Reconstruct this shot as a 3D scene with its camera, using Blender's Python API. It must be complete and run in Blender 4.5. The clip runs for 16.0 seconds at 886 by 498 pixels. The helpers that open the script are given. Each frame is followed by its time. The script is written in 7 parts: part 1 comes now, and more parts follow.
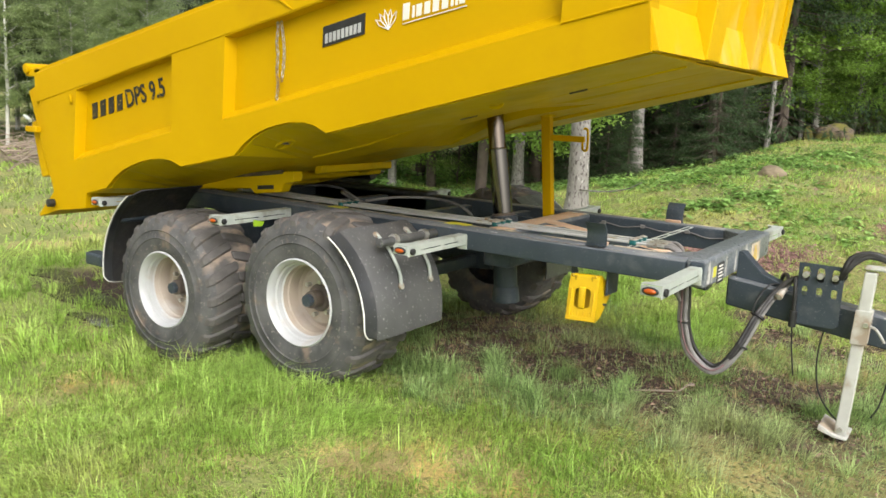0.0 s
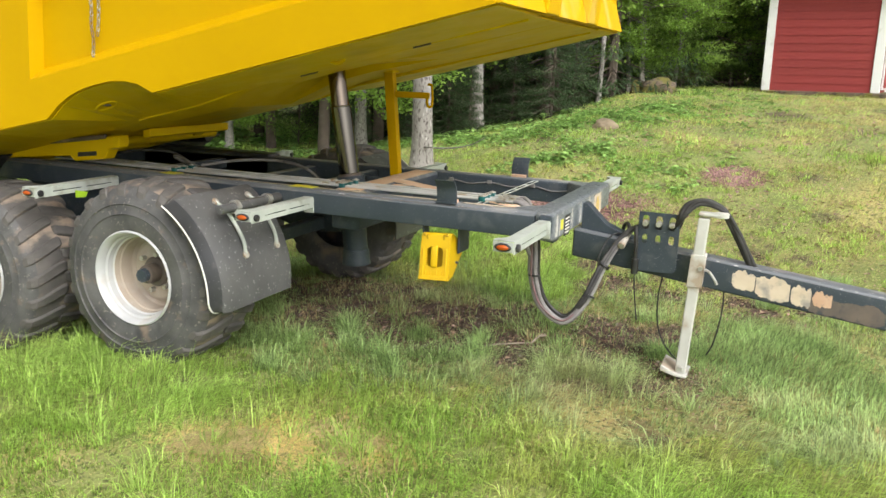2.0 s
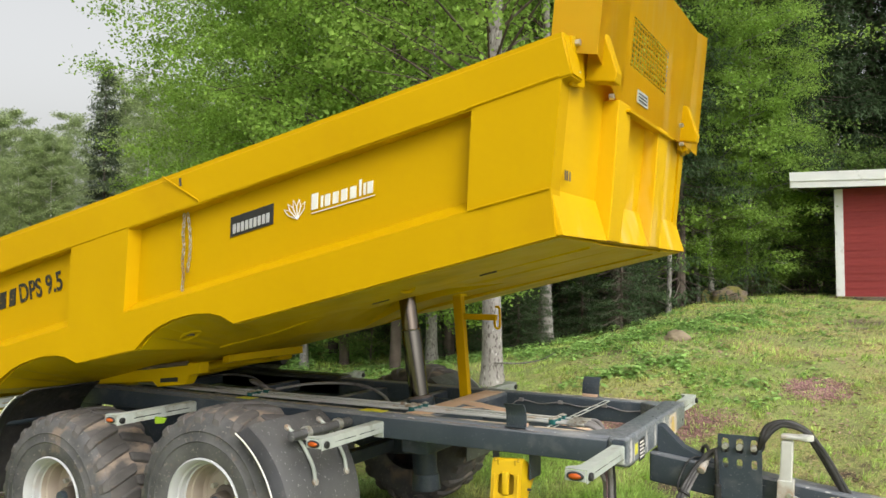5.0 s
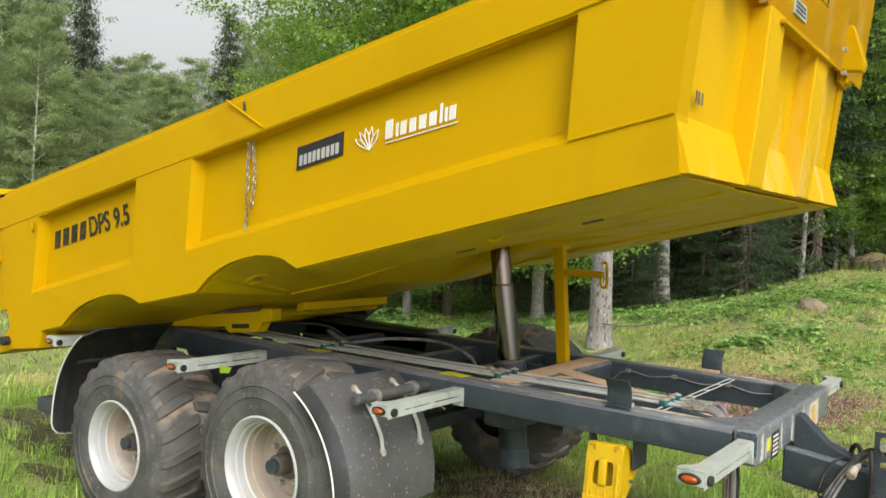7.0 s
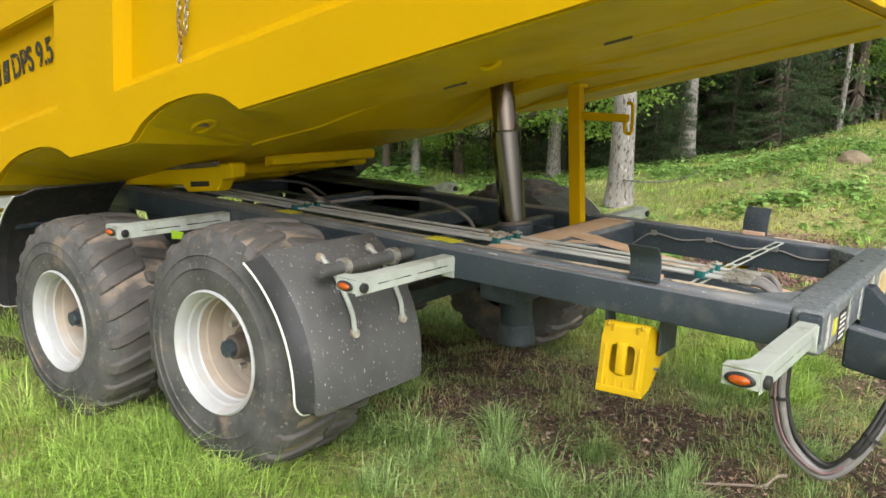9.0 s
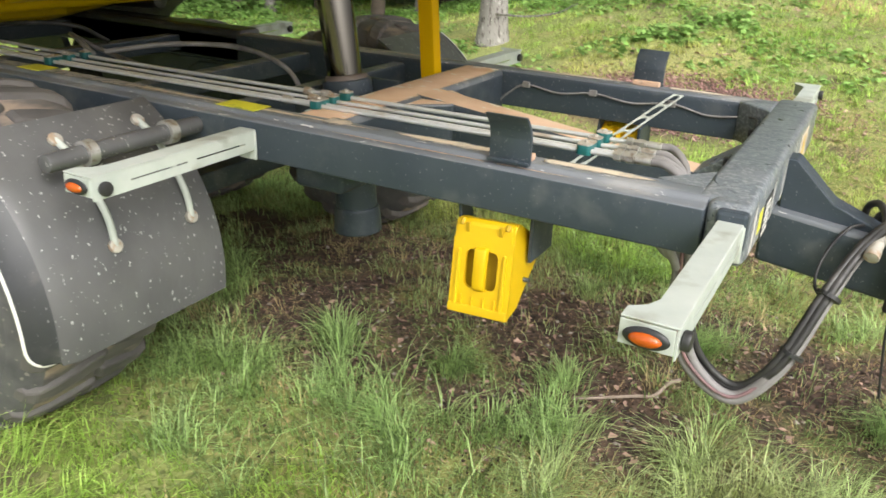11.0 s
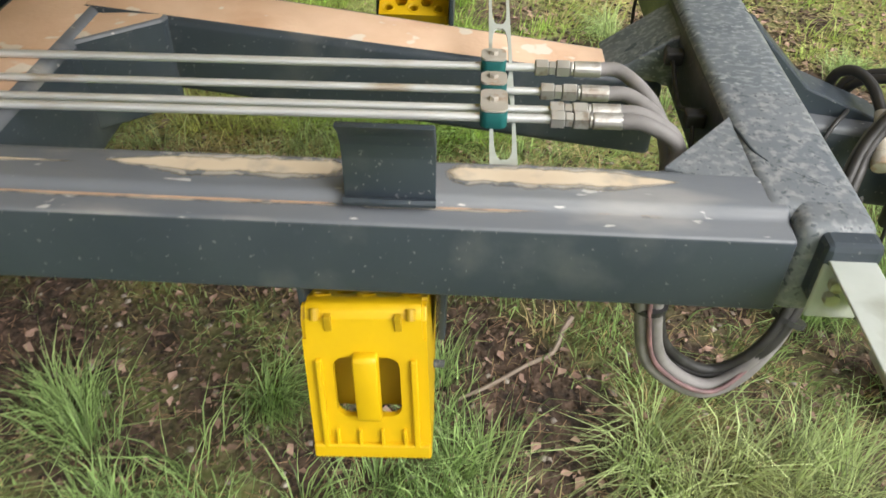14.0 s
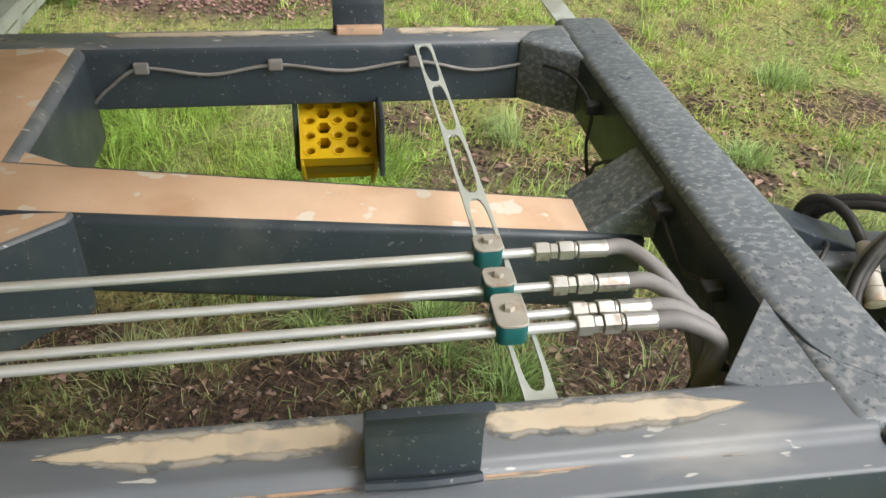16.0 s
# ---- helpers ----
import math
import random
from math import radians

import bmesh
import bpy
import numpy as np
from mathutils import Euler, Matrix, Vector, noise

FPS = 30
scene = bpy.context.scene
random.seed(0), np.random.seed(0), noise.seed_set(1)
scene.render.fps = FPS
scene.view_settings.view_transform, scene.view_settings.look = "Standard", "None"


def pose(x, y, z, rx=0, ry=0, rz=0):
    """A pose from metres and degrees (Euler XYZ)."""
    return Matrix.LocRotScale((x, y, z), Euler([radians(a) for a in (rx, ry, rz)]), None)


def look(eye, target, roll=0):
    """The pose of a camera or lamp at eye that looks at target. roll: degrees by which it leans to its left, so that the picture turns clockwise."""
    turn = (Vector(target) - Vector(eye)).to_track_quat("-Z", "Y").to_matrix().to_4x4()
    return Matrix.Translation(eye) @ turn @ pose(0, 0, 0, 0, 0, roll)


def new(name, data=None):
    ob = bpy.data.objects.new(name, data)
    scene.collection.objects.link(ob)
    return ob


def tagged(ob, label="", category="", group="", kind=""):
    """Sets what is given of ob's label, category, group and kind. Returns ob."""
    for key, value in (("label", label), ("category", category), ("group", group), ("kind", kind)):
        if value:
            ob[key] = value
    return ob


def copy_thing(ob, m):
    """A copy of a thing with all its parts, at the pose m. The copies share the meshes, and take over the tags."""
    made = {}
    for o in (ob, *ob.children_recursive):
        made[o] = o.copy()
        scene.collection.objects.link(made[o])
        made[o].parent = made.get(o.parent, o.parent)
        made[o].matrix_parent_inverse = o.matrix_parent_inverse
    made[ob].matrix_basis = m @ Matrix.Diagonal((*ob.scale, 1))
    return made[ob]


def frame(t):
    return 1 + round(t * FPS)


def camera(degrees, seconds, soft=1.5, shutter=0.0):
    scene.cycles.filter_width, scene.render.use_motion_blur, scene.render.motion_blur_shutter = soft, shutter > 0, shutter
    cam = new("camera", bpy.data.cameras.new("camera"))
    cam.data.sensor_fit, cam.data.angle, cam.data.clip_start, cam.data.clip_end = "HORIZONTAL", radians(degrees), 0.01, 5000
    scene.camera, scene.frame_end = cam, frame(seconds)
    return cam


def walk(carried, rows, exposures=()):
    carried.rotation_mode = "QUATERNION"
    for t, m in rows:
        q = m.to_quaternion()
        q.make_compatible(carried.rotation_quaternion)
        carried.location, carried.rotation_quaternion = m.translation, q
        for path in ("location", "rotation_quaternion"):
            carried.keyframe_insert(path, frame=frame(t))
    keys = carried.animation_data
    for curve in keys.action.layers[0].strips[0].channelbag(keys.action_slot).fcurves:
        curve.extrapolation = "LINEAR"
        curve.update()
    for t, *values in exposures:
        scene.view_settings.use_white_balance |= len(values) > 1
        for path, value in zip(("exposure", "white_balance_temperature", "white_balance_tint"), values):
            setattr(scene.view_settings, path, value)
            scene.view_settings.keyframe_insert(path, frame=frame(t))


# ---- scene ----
cam = camera(57.9, 16.0, soft=1.5, shutter=0.25)
# seconds, eye, yaw, pitch, roll
ROWS = [
    (0, 1.029, -4.181, 1.537, 34.46, -10.40, 2.24),
    (0.5, 0.978, -4.145, 1.537, 31.21, -11.41, 2.17),
    (1, 0.977, -4.117, 1.528, 28.41, -12.19, 2.00),
    (1.5, 0.961, -4.110, 1.522, 25.40, -12.76, 2.02),
    (2, 0.957, -4.090, 1.525, 23.19, -12.92, 1.80),
    (2.5, 0.961, -4.065, 1.516, 21.59, -11.70, 1.58),
    (3, 0.963, -4.068, 1.531, 21.44, -8.96, 1.40),
    (3.5, 0.978, -4.093, 1.581, 22.44, -5.47, 1.09),
    (4, 0.984, -4.112, 1.608, 24.35, -1.94, 0.86),
    (4.5, 0.994, -4.126, 1.624, 26.49, 0.82, 0.74),
    (4.7, 1.001, -4.134, 1.611, 27.33, 1.76, 0.58),
    (6.8, 0.781, -3.661, 1.571, 35.95, -0.60, 2.21),
    (7, 0.770, -3.553, 1.566, 36.61, -1.61, 2.42),
    (7.5, 0.749, -3.375, 1.520, 37.32, -4.18, 2.54),
    (8, 0.626, -3.205, 1.486, 37.58, -7.00, 2.51),
    (8.2, 0.561, -3.148, 1.485, 37.69, -8.11, 2.45),
    (10.3, 0.349, -2.435, 1.417, 35.09, -17.86, 2.58),
    (10.5, 0.274, -2.340, 1.412, 33.52, -18.98, 2.32),
    (11, 0.173, -2.187, 1.396, 28.43, -22.77, 2.30),
    (11.5, 0.044, -2.008, 1.393, 22.69, -26.23, 2.00),
    (12, -0.033, -1.842, 1.441, 18.19, -30.28, 1.60),
    (12.5, -0.183, -1.718, 1.451, 14.97, -32.65, 0.80),
    (13, -0.297, -1.656, 1.471, 11.58, -35.18, 0.40),
    (13.5, -0.382, -1.492, 1.402, 7.84, -37.15, 0.27),
    (14, -0.465, -1.275, 1.410, 2.01, -39.79, 1.20),
    (14.5, -0.553, -1.121, 1.402, -3.78, -39.44, 1.80),
    (15, -0.596, -1.045, 1.429, -7.84, -38.68, 2.10),
    (15.5, -0.604, -1.012, 1.432, -9.74, -36.81, 2.10),
    (16, -0.617, -1.011, 1.447, -9.08, -34.85, 2.20),
]
walk(cam, [(t, pose(x, y, z, 90 + pitch, 0, yaw) @ pose(0, 0, 0, 0, 0, roll)) for t, x, y, z, yaw, pitch, roll in ROWS],
     exposures=((0.0, 0.66), (3.0, 0.72), (4.5, 0.52), (8.0, 0.48), (10.5, 0.88), (13.0, 0.76), (14.5, 0.62), (16.0, 0.60)))

# ---- world and light: a bright overcast day ----
world = bpy.data.worlds.new("overcast_sky")
scene.world = world
world.use_nodes = True
wn, wl = world.node_tree.nodes, world.node_tree.links
sky = wn.new("ShaderNodeTexSky")
sky.sky_type, sky.sun_disc = "NISHITA", False
sky.sun_elevation, sky.sun_rotation = radians(41), radians(126)
sky.air_density, sky.dust_density, sky.ozone_density = 1.6, 5.0, 1.0
grey = wn.new("ShaderNodeHueSaturation")
grey.inputs["Saturation"].default_value = 0.10
wl.new(sky.outputs["Color"], grey.inputs["Color"])
wl.new(grey.outputs["Color"], wn["Background"].inputs["Color"])
wn["Background"].inputs["Strength"].default_value = 0.13

sun = new("sun", bpy.data.lights.new("sun", "SUN"))
sun.data.energy, sun.data.angle, sun.data.color = 1.35, radians(35), (1.0, 0.97, 0.92)
SUN_WAY = Vector((math.sin(radians(126)) * math.cos(radians(41)), math.cos(radians(126)) * math.cos(radians(41)), math.sin(radians(41))))
sun.matrix_world = look(SUN_WAY * 30, (0, 0, 0))

# ---- materials ----
def surf(name, c1, c2, scale=4.0, rough=(0.5, 0.7), metal=0.0, bump=0.0, bscale=60.0, specks=None, speck_scale=90.0, speck_cut=0.68,
         stain=None, stain_scale=1.5, stain_cut=0.58, stain_soft=0.1, island=0.0, stretch=(1, 1, 1), spec=0.5, random_value=0.0):
    """Two-scale procedural surface: a base mottle, optional stains and specks, fine relief."""
    m = bpy.data.materials.new(name)
    m.use_nodes = True
    n, l = m.node_tree.nodes, m.node_tree.links
    b = n["Principled BSDF"]
    co = n.new("ShaderNodeTexCoord")
    mp = n.new("ShaderNodeMapping")
    mp.inputs["Scale"].default_value = stretch
    l.new(co.outputs["Object"], mp.inputs["Vector"])

    def noise_tex(sc, detail=5.0):
        t = n.new("ShaderNodeTexNoise")
        t.inputs["Scale"].default_value, t.inputs["Detail"].default_value = sc, detail
        l.new(mp.outputs["Vector"], t.inputs["Vector"])
        return t.outputs["Fac"]

    def mix(fac, a, c):
        x = n.new("ShaderNodeMix")
        x.data_type = "RGBA"
        if isinstance(fac, float):
            x.inputs[0].default_value = fac
        else:
            l.new(fac, x.inputs[0])
        for i, v in ((6, a), (7, c)):
            if isinstance(v, tuple):
                x.inputs[i].default_value = (*v[:3], 1)
            else:
                l.new(v, x.inputs[i])
        return x.outputs[2]

    def ramp(v, lo, hi):
        r = n.new("ShaderNodeMapRange")
        r.inputs["From Min"].default_value, r.inputs["From Max"].default_value = lo, hi
        l.new(v, r.inputs["Value"])
        return r.outputs["Result"]

    col = mix(ramp(noise_tex(scale), 0.3, 0.7), c1, c2)
    if stain:
        col = mix(ramp(noise_tex(stain_scale, 7.0), stain_cut, stain_cut + stain_soft), col, stain)
    if specks:
        col = mix(ramp(noise_tex(speck_scale, 2.0), speck_cut, speck_cut + 0.03), col, specks)
    if island:
        g = n.new("ShaderNodeNewGeometry")
        hs = n.new("ShaderNodeHueSaturation")
        l.new(ramp(g.outputs["Random Per Island"], 0, 1), hs.inputs["Value"])
        r = hs.inputs["Value"].links[0].from_node
        r.inputs["To Min"].default_value, r.inputs["To Max"].default_value = 1 - island, 1 + island
        l.new(col, hs.inputs["Color"])
        col = hs.outputs["Color"]
    if random_value:
        oi = n.new("ShaderNodeObjectInfo")
        hs = n.new("ShaderNodeHueSaturation")
        l.new(ramp(oi.outputs["Random"], 0, 1), hs.inputs["Value"])
        r = hs.inputs["Value"].links[0].from_node
        r.inputs["To Min"].default_value, r.inputs["To Max"].default_value = 1 - random_value, 1 + random_value
        l.new(col, hs.inputs["Color"])
        col = hs.outputs["Color"]
    l.new(col, b.inputs["Base Color"])
    rr = ramp(noise_tex(scale * 2.3), 0.3, 0.7)
    rr.node.inputs["To Min"].default_value, rr.node.inputs["To Max"].default_value = rough
    l.new(rr, b.inputs["Roughness"])
    b.inputs["Metallic"].default_value = metal
    b.inputs["Specular IOR Level"].default_value = spec
    if bump:
        bp = n.new("ShaderNodeBump")
        bp.inputs["Strength"].default_value, bp.inputs["Distance"].default_value = min(1.0, bump * 25), 0.004
        l.new(noise_tex(bscale), bp.inputs["Height"])
        l.new(bp.outputs["Normal"], b.inputs["Normal"])
    return m


YELLOW = surf("yellow_paint", (0.56, 0.335, 0.0003), (0.52, 0.305, 0.0003), 1.3, (0.42, 0.56), bump=0.004, bscale=35, stain=(0.49, 0.275, 0.002), stain_scale=2.2, stain_cut=0.6, stain_soft=0.25, spec=0.09)
# YELLOW with dust streaks; its base is raised to paint in the front's light.
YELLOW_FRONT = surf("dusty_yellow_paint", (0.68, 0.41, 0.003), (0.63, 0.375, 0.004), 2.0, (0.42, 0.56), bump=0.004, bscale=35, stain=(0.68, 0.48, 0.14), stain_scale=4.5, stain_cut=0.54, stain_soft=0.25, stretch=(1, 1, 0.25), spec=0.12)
# YELLOW with dirt stains; ground bounce is painted into the brighter base.
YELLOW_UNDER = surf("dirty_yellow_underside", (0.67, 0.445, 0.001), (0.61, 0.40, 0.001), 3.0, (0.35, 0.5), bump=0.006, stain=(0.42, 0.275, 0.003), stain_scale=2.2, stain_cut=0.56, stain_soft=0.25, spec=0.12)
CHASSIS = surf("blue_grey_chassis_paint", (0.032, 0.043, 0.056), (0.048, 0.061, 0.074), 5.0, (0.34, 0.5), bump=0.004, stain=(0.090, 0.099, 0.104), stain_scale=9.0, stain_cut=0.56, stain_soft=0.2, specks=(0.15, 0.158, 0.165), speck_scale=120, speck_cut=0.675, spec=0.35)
# Paler than CHASSIS: real dust, plus sky sheen painted into the base.
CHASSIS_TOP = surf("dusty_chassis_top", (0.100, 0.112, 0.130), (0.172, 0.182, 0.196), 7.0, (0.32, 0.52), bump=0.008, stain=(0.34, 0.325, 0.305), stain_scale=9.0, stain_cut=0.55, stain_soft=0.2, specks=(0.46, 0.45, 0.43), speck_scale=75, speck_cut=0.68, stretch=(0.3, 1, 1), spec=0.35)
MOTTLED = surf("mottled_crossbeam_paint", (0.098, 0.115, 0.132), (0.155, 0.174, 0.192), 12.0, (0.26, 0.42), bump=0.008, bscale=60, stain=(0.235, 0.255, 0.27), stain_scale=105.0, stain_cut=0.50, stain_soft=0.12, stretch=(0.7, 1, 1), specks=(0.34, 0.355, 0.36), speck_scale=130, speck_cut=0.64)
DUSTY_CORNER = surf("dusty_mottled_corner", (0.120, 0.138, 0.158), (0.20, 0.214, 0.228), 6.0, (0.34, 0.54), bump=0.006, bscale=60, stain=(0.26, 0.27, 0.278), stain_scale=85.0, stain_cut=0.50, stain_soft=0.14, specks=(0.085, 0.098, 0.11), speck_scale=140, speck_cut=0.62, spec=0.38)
RUST = surf("rusty_primer", (0.62, 0.41, 0.27), (0.73, 0.52, 0.37), 9.0, (0.7, 0.85), bump=0.008, bscale=120, stain=(0.50, 0.29, 0.17), stain_scale=5.0, stain_cut=0.55, stain_soft=0.18, specks=(0.70, 0.62, 0.53), speck_scale=20, speck_cut=0.61)
WORN = surf("worn_primer", (0.55, 0.45, 0.33), (0.64, 0.55, 0.42), 14.0, (0.6, 0.8), bump=0.004, stain=(0.30, 0.275, 0.25), stain_scale=18.0, stain_cut=0.52, stain_soft=0.2)
DUST = surf("pale_dust_on_paint", (0.28, 0.262, 0.235), (0.40, 0.368, 0.32), 30.0, (0.6, 0.8), bump=0.003, stain=(0.13, 0.14, 0.15), stain_scale=45.0, stain_cut=0.52, stain_soft=0.08)
WORN_RED = surf("worn_red_primer", (0.50, 0.31, 0.20), (0.58, 0.40, 0.28), 14.0, (0.6, 0.8), bump=0.004, stain=(0.20, 0.18, 0.17), stain_scale=26.0, stain_cut=0.56)
GALV = surf("galvanised_steel", (0.42, 0.46, 0.42), (0.52, 0.55, 0.51), 12.0, (0.42, 0.6), metal=0.1, bump=0.003, stain=(0.34, 0.35, 0.30), stain_scale=9.0, stain_cut=0.58)
ZINC = surf("zinc_plated_steel", (0.52, 0.51, 0.48), (0.62, 0.61, 0.58), 18.0, (0.3, 0.45), metal=0.75, bump=0.002, stain=(0.36, 0.31, 0.26), stain_scale=45, stain_cut=0.54)
PIPE = surf("steel_pipe", (0.62, 0.63, 0.63), (0.72, 0.73, 0.73), 10.0, (0.28, 0.4), metal=0.45, stain=(0.5, 0.43, 0.35), stain_scale=5.0, stain_cut=0.62)
CHAIN = surf("weathered_chain_steel", (0.46, 0.42, 0.35), (0.34, 0.29, 0.22), 30.0, (0.35, 0.5), metal=0.75, stain=(0.30, 0.19, 0.10), stain_scale=14.0, stain_cut=0.55)
GRIME = surf("brown_grime_on_paint", (0.085, 0.075, 0.07), (0.15, 0.118, 0.10), 12.0, (0.45, 0.65), bump=0.004, stain=(0.05, 0.056, 0.066), stain_scale=16.0, stain_cut=0.55, stain_soft=0.12)
DUSTY_PLATE = surf("dusty_zinc_plate", (0.40, 0.37, 0.32), (0.50, 0.47, 0.42), 25.0, (0.45, 0.65), metal=0.25, bump=0.003, stain=(0.36, 0.27, 0.19), stain_scale=30, stain_cut=0.52)
CHROME = surf("chromed_rod", (0.125, 0.115, 0.10), (0.15, 0.14, 0.122), 2.0, (0.08, 0.13), metal=1.0)
RUBBER = surf("dusty_tyre_rubber", (0.046, 0.046, 0.048), (0.125, 0.121, 0.120), 7.0, (0.6, 0.85), bump=0.02, bscale=40, stain=(0.20, 0.150, 0.118), stain_scale=6.0, stain_cut=0.56, stain_soft=0.1, specks=(0.19, 0.17, 0.155), speck_scale=55, speck_cut=0.655)
TREAD = surf("muddy_tread_rubber", (0.062, 0.058, 0.056), (0.135, 0.122, 0.113), 9.0, (0.65, 0.9), bump=0.02, bscale=40, stain=(0.265, 0.205, 0.16), stain_scale=10.0, stain_cut=0.515, stain_soft=0.12, stretch=(1, 0.5, 1))
# Mud-caked guard rubber, its base darkened to paint in the inner side's shade.
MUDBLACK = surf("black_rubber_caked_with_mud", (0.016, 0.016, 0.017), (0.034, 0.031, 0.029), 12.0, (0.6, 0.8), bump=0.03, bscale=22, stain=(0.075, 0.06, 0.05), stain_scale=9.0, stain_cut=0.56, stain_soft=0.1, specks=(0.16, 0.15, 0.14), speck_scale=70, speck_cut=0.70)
# Chrome with the yellow bed's reflection painted in as a brown tint.
CHROME_REFLECT = surf("tinted_chrome_rod", (0.17, 0.14, 0.115), (0.20, 0.165, 0.135), 3.0, (0.10, 0.16), metal=1.0)
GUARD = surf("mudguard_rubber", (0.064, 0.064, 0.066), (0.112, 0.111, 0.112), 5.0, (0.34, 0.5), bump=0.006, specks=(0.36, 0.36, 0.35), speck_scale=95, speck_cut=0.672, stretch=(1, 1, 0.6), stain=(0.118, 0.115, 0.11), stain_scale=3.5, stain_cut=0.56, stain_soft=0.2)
LIP = surf("smooth_black_rubber", (0.026, 0.028, 0.031), (0.046, 0.047, 0.050), 6.0, (0.3, 0.42), stain=(0.085, 0.08, 0.076), stain_scale=7.0, stain_cut=0.56, stain_soft=0.15, specks=(0.2, 0.2, 0.2), speck_scale=120, speck_cut=0.71)
RIM = surf("silver_rim_paint", (0.43, 0.435, 0.44), (0.53, 0.535, 0.54), 6.0, (0.38, 0.52), metal=0.12, stain=(0.40, 0.34, 0.28), stain_scale=6.0, stain_cut=0.56, stain_soft=0.2)
HUB = surf("greasy_rusty_hub", (0.085, 0.068, 0.058), (0.15, 0.118, 0.098), 14.0, (0.4, 0.6), bump=0.01, stain=(0.27, 0.18, 0.11), stain_scale=18, stain_cut=0.6)
WATER = surf("muddy_water", (0.07, 0.055, 0.04), (0.09, 0.07, 0.05), 3.0, (0.03, 0.06), spec=0.6)
MUDDY = surf("muddy_rim_dish", (0.36, 0.295, 0.235), (0.45, 0.385, 0.32), 5.0, (0.6, 0.8), stain=(0.52, 0.50, 0.475), stain_scale=4.0, stain_cut=0.50, stain_soft=0.25)
HOSE = surf("black_hose_rubber", (0.014, 0.014, 0.014), (0.035, 0.033, 0.032), 20.0, (0.4, 0.6), bump=0.004, stain=(0.085, 0.08, 0.077), stain_scale=14, stain_cut=0.58, stain_soft=0.2)
HOSE_DUSTY = surf("dusty_hose_rubber", (0.17, 0.16, 0.155), (0.26, 0.245, 0.24), 20.0, (0.5, 0.7), bump=0.004, stain=(0.07, 0.065, 0.063), stain_scale=10, stain_cut=0.54, stain_soft=0.2)
HOSE_PINK = surf("faded_red_hose", (0.30, 0.16, 0.165), (0.10, 0.07, 0.072), 20.0, (0.5, 0.7))
BLACK = surf("black_plastic", (0.015, 0.015, 0.016), (0.03, 0.03, 0.03), 20.0, (0.4, 0.55), bump=0.002)
TEAL = surf("teal_plastic", (0.005, 0.085, 0.085), (0.01, 0.12, 0.115), 20.0, (0.4, 0.55))
ORANGE = surf("orange_lens", (0.38, 0.066, 0.006), (0.50, 0.10, 0.010), 60.0, (0.15, 0.25), bump=0.012, bscale=220)
CHOCK = surf("yellow_chock_plastic", (0.66, 0.42, 0.003), (0.62, 0.385, 0.003), 8.0, (0.4, 0.5), bump=0.002, stain=(0.52, 0.36, 0.06), stain_scale=12, stain_cut=0.62)
# CHOCK darkened: the shade inside its recesses, put into the colour.
CHOCK_DARK = surf("chock_recess", (0.45, 0.28, 0.003), (0.40, 0.25, 0.003), 8.0, (0.5, 0.6))
STICKER = surf("yellow_sticker", (0.72, 0.68, 0.04), (0.6, 0.58, 0.06), 12.0, (0.4, 0.6), stain=(0.3, 0.32, 0.08), stain_scale=20, stain_cut=0.58)
FADED = surf("faded_yellow_print", (0.62, 0.44, 0.09), (0.56, 0.38, 0.10), 20.0, (0.5, 0.7), stain=(0.45, 0.38, 0.25), stain_scale=30, stain_cut=0.55)
WHITE = surf("white_lettering", (0.80, 0.78, 0.74), (0.74, 0.72, 0.66), 20.0, (0.5, 0.6))
INK = surf("black_lettering", (0.012, 0.012, 0.012), (0.03, 0.028, 0.02), 25.0, (0.5, 0.6), specks=(0.5, 0.32, 0.01), speck_scale=60, speck_cut=0.68)
LEGPAINT = surf("pale_galvanised_leg", (0.46, 0.46, 0.42), (0.56, 0.56, 0.52), 9.0, (0.5, 0.7), stain=(0.36, 0.29, 0.22), stain_scale=6.0, stain_cut=0.53)
WHITEPAINT = surf("white_wood_paint", (0.74, 0.75, 0.76), (0.8, 0.8, 0.8), 4.0, (0.5, 0.7), bump=0.004, stain=(0.55, 0.55, 0.54), stain_scale=7, stain_cut=0.62)
REDPAINT = surf("falun_red_paint", (0.235, 0.030, 0.030), (0.285, 0.040, 0.038), 5.0, (0.75, 0.9), bump=0.006, stain=(0.26, 0.036, 0.036), stain_scale=3, stain_cut=0.55, random_value=0.1)
ROOFING = surf("grey_roof_felt", (0.10, 0.10, 0.10), (0.14, 0.14, 0.13), 9.0, (0.8, 0.9), bump=0.01)
ROCK = surf("mossy_granite", (0.11, 0.082, 0.062), (0.165, 0.13, 0.10), 5.0, (0.85, 0.95), bump=0.03, bscale=22, stain=(0.135, 0.125, 0.035), stain_scale=4.0, stain_cut=0.44, stain_soft=0.1, specks=(0.06, 0.048, 0.04), speck_scale=14, speck_cut=0.58, spec=0.15)
TANSTONE = surf("tan_stone", (0.20, 0.155, 0.10), (0.28, 0.22, 0.15), 8.0, (0.8, 0.95), bump=0.012)
TAG = surf("green_tag", (0.33, 0.52, 0.02), (0.28, 0.46, 0.02), 20.0, (0.4, 0.6))
STONE = surf("pale_stone", (0.34, 0.29, 0.25), (0.45, 0.40, 0.35), 8.0, (0.8, 0.95), bump=0.012, island=0.3)
GRAVEL = surf("reddish_gravel", (0.24, 0.128, 0.112), (0.36, 0.215, 0.19), 6.0, (0.8, 0.95), bump=0.01, island=0.45)
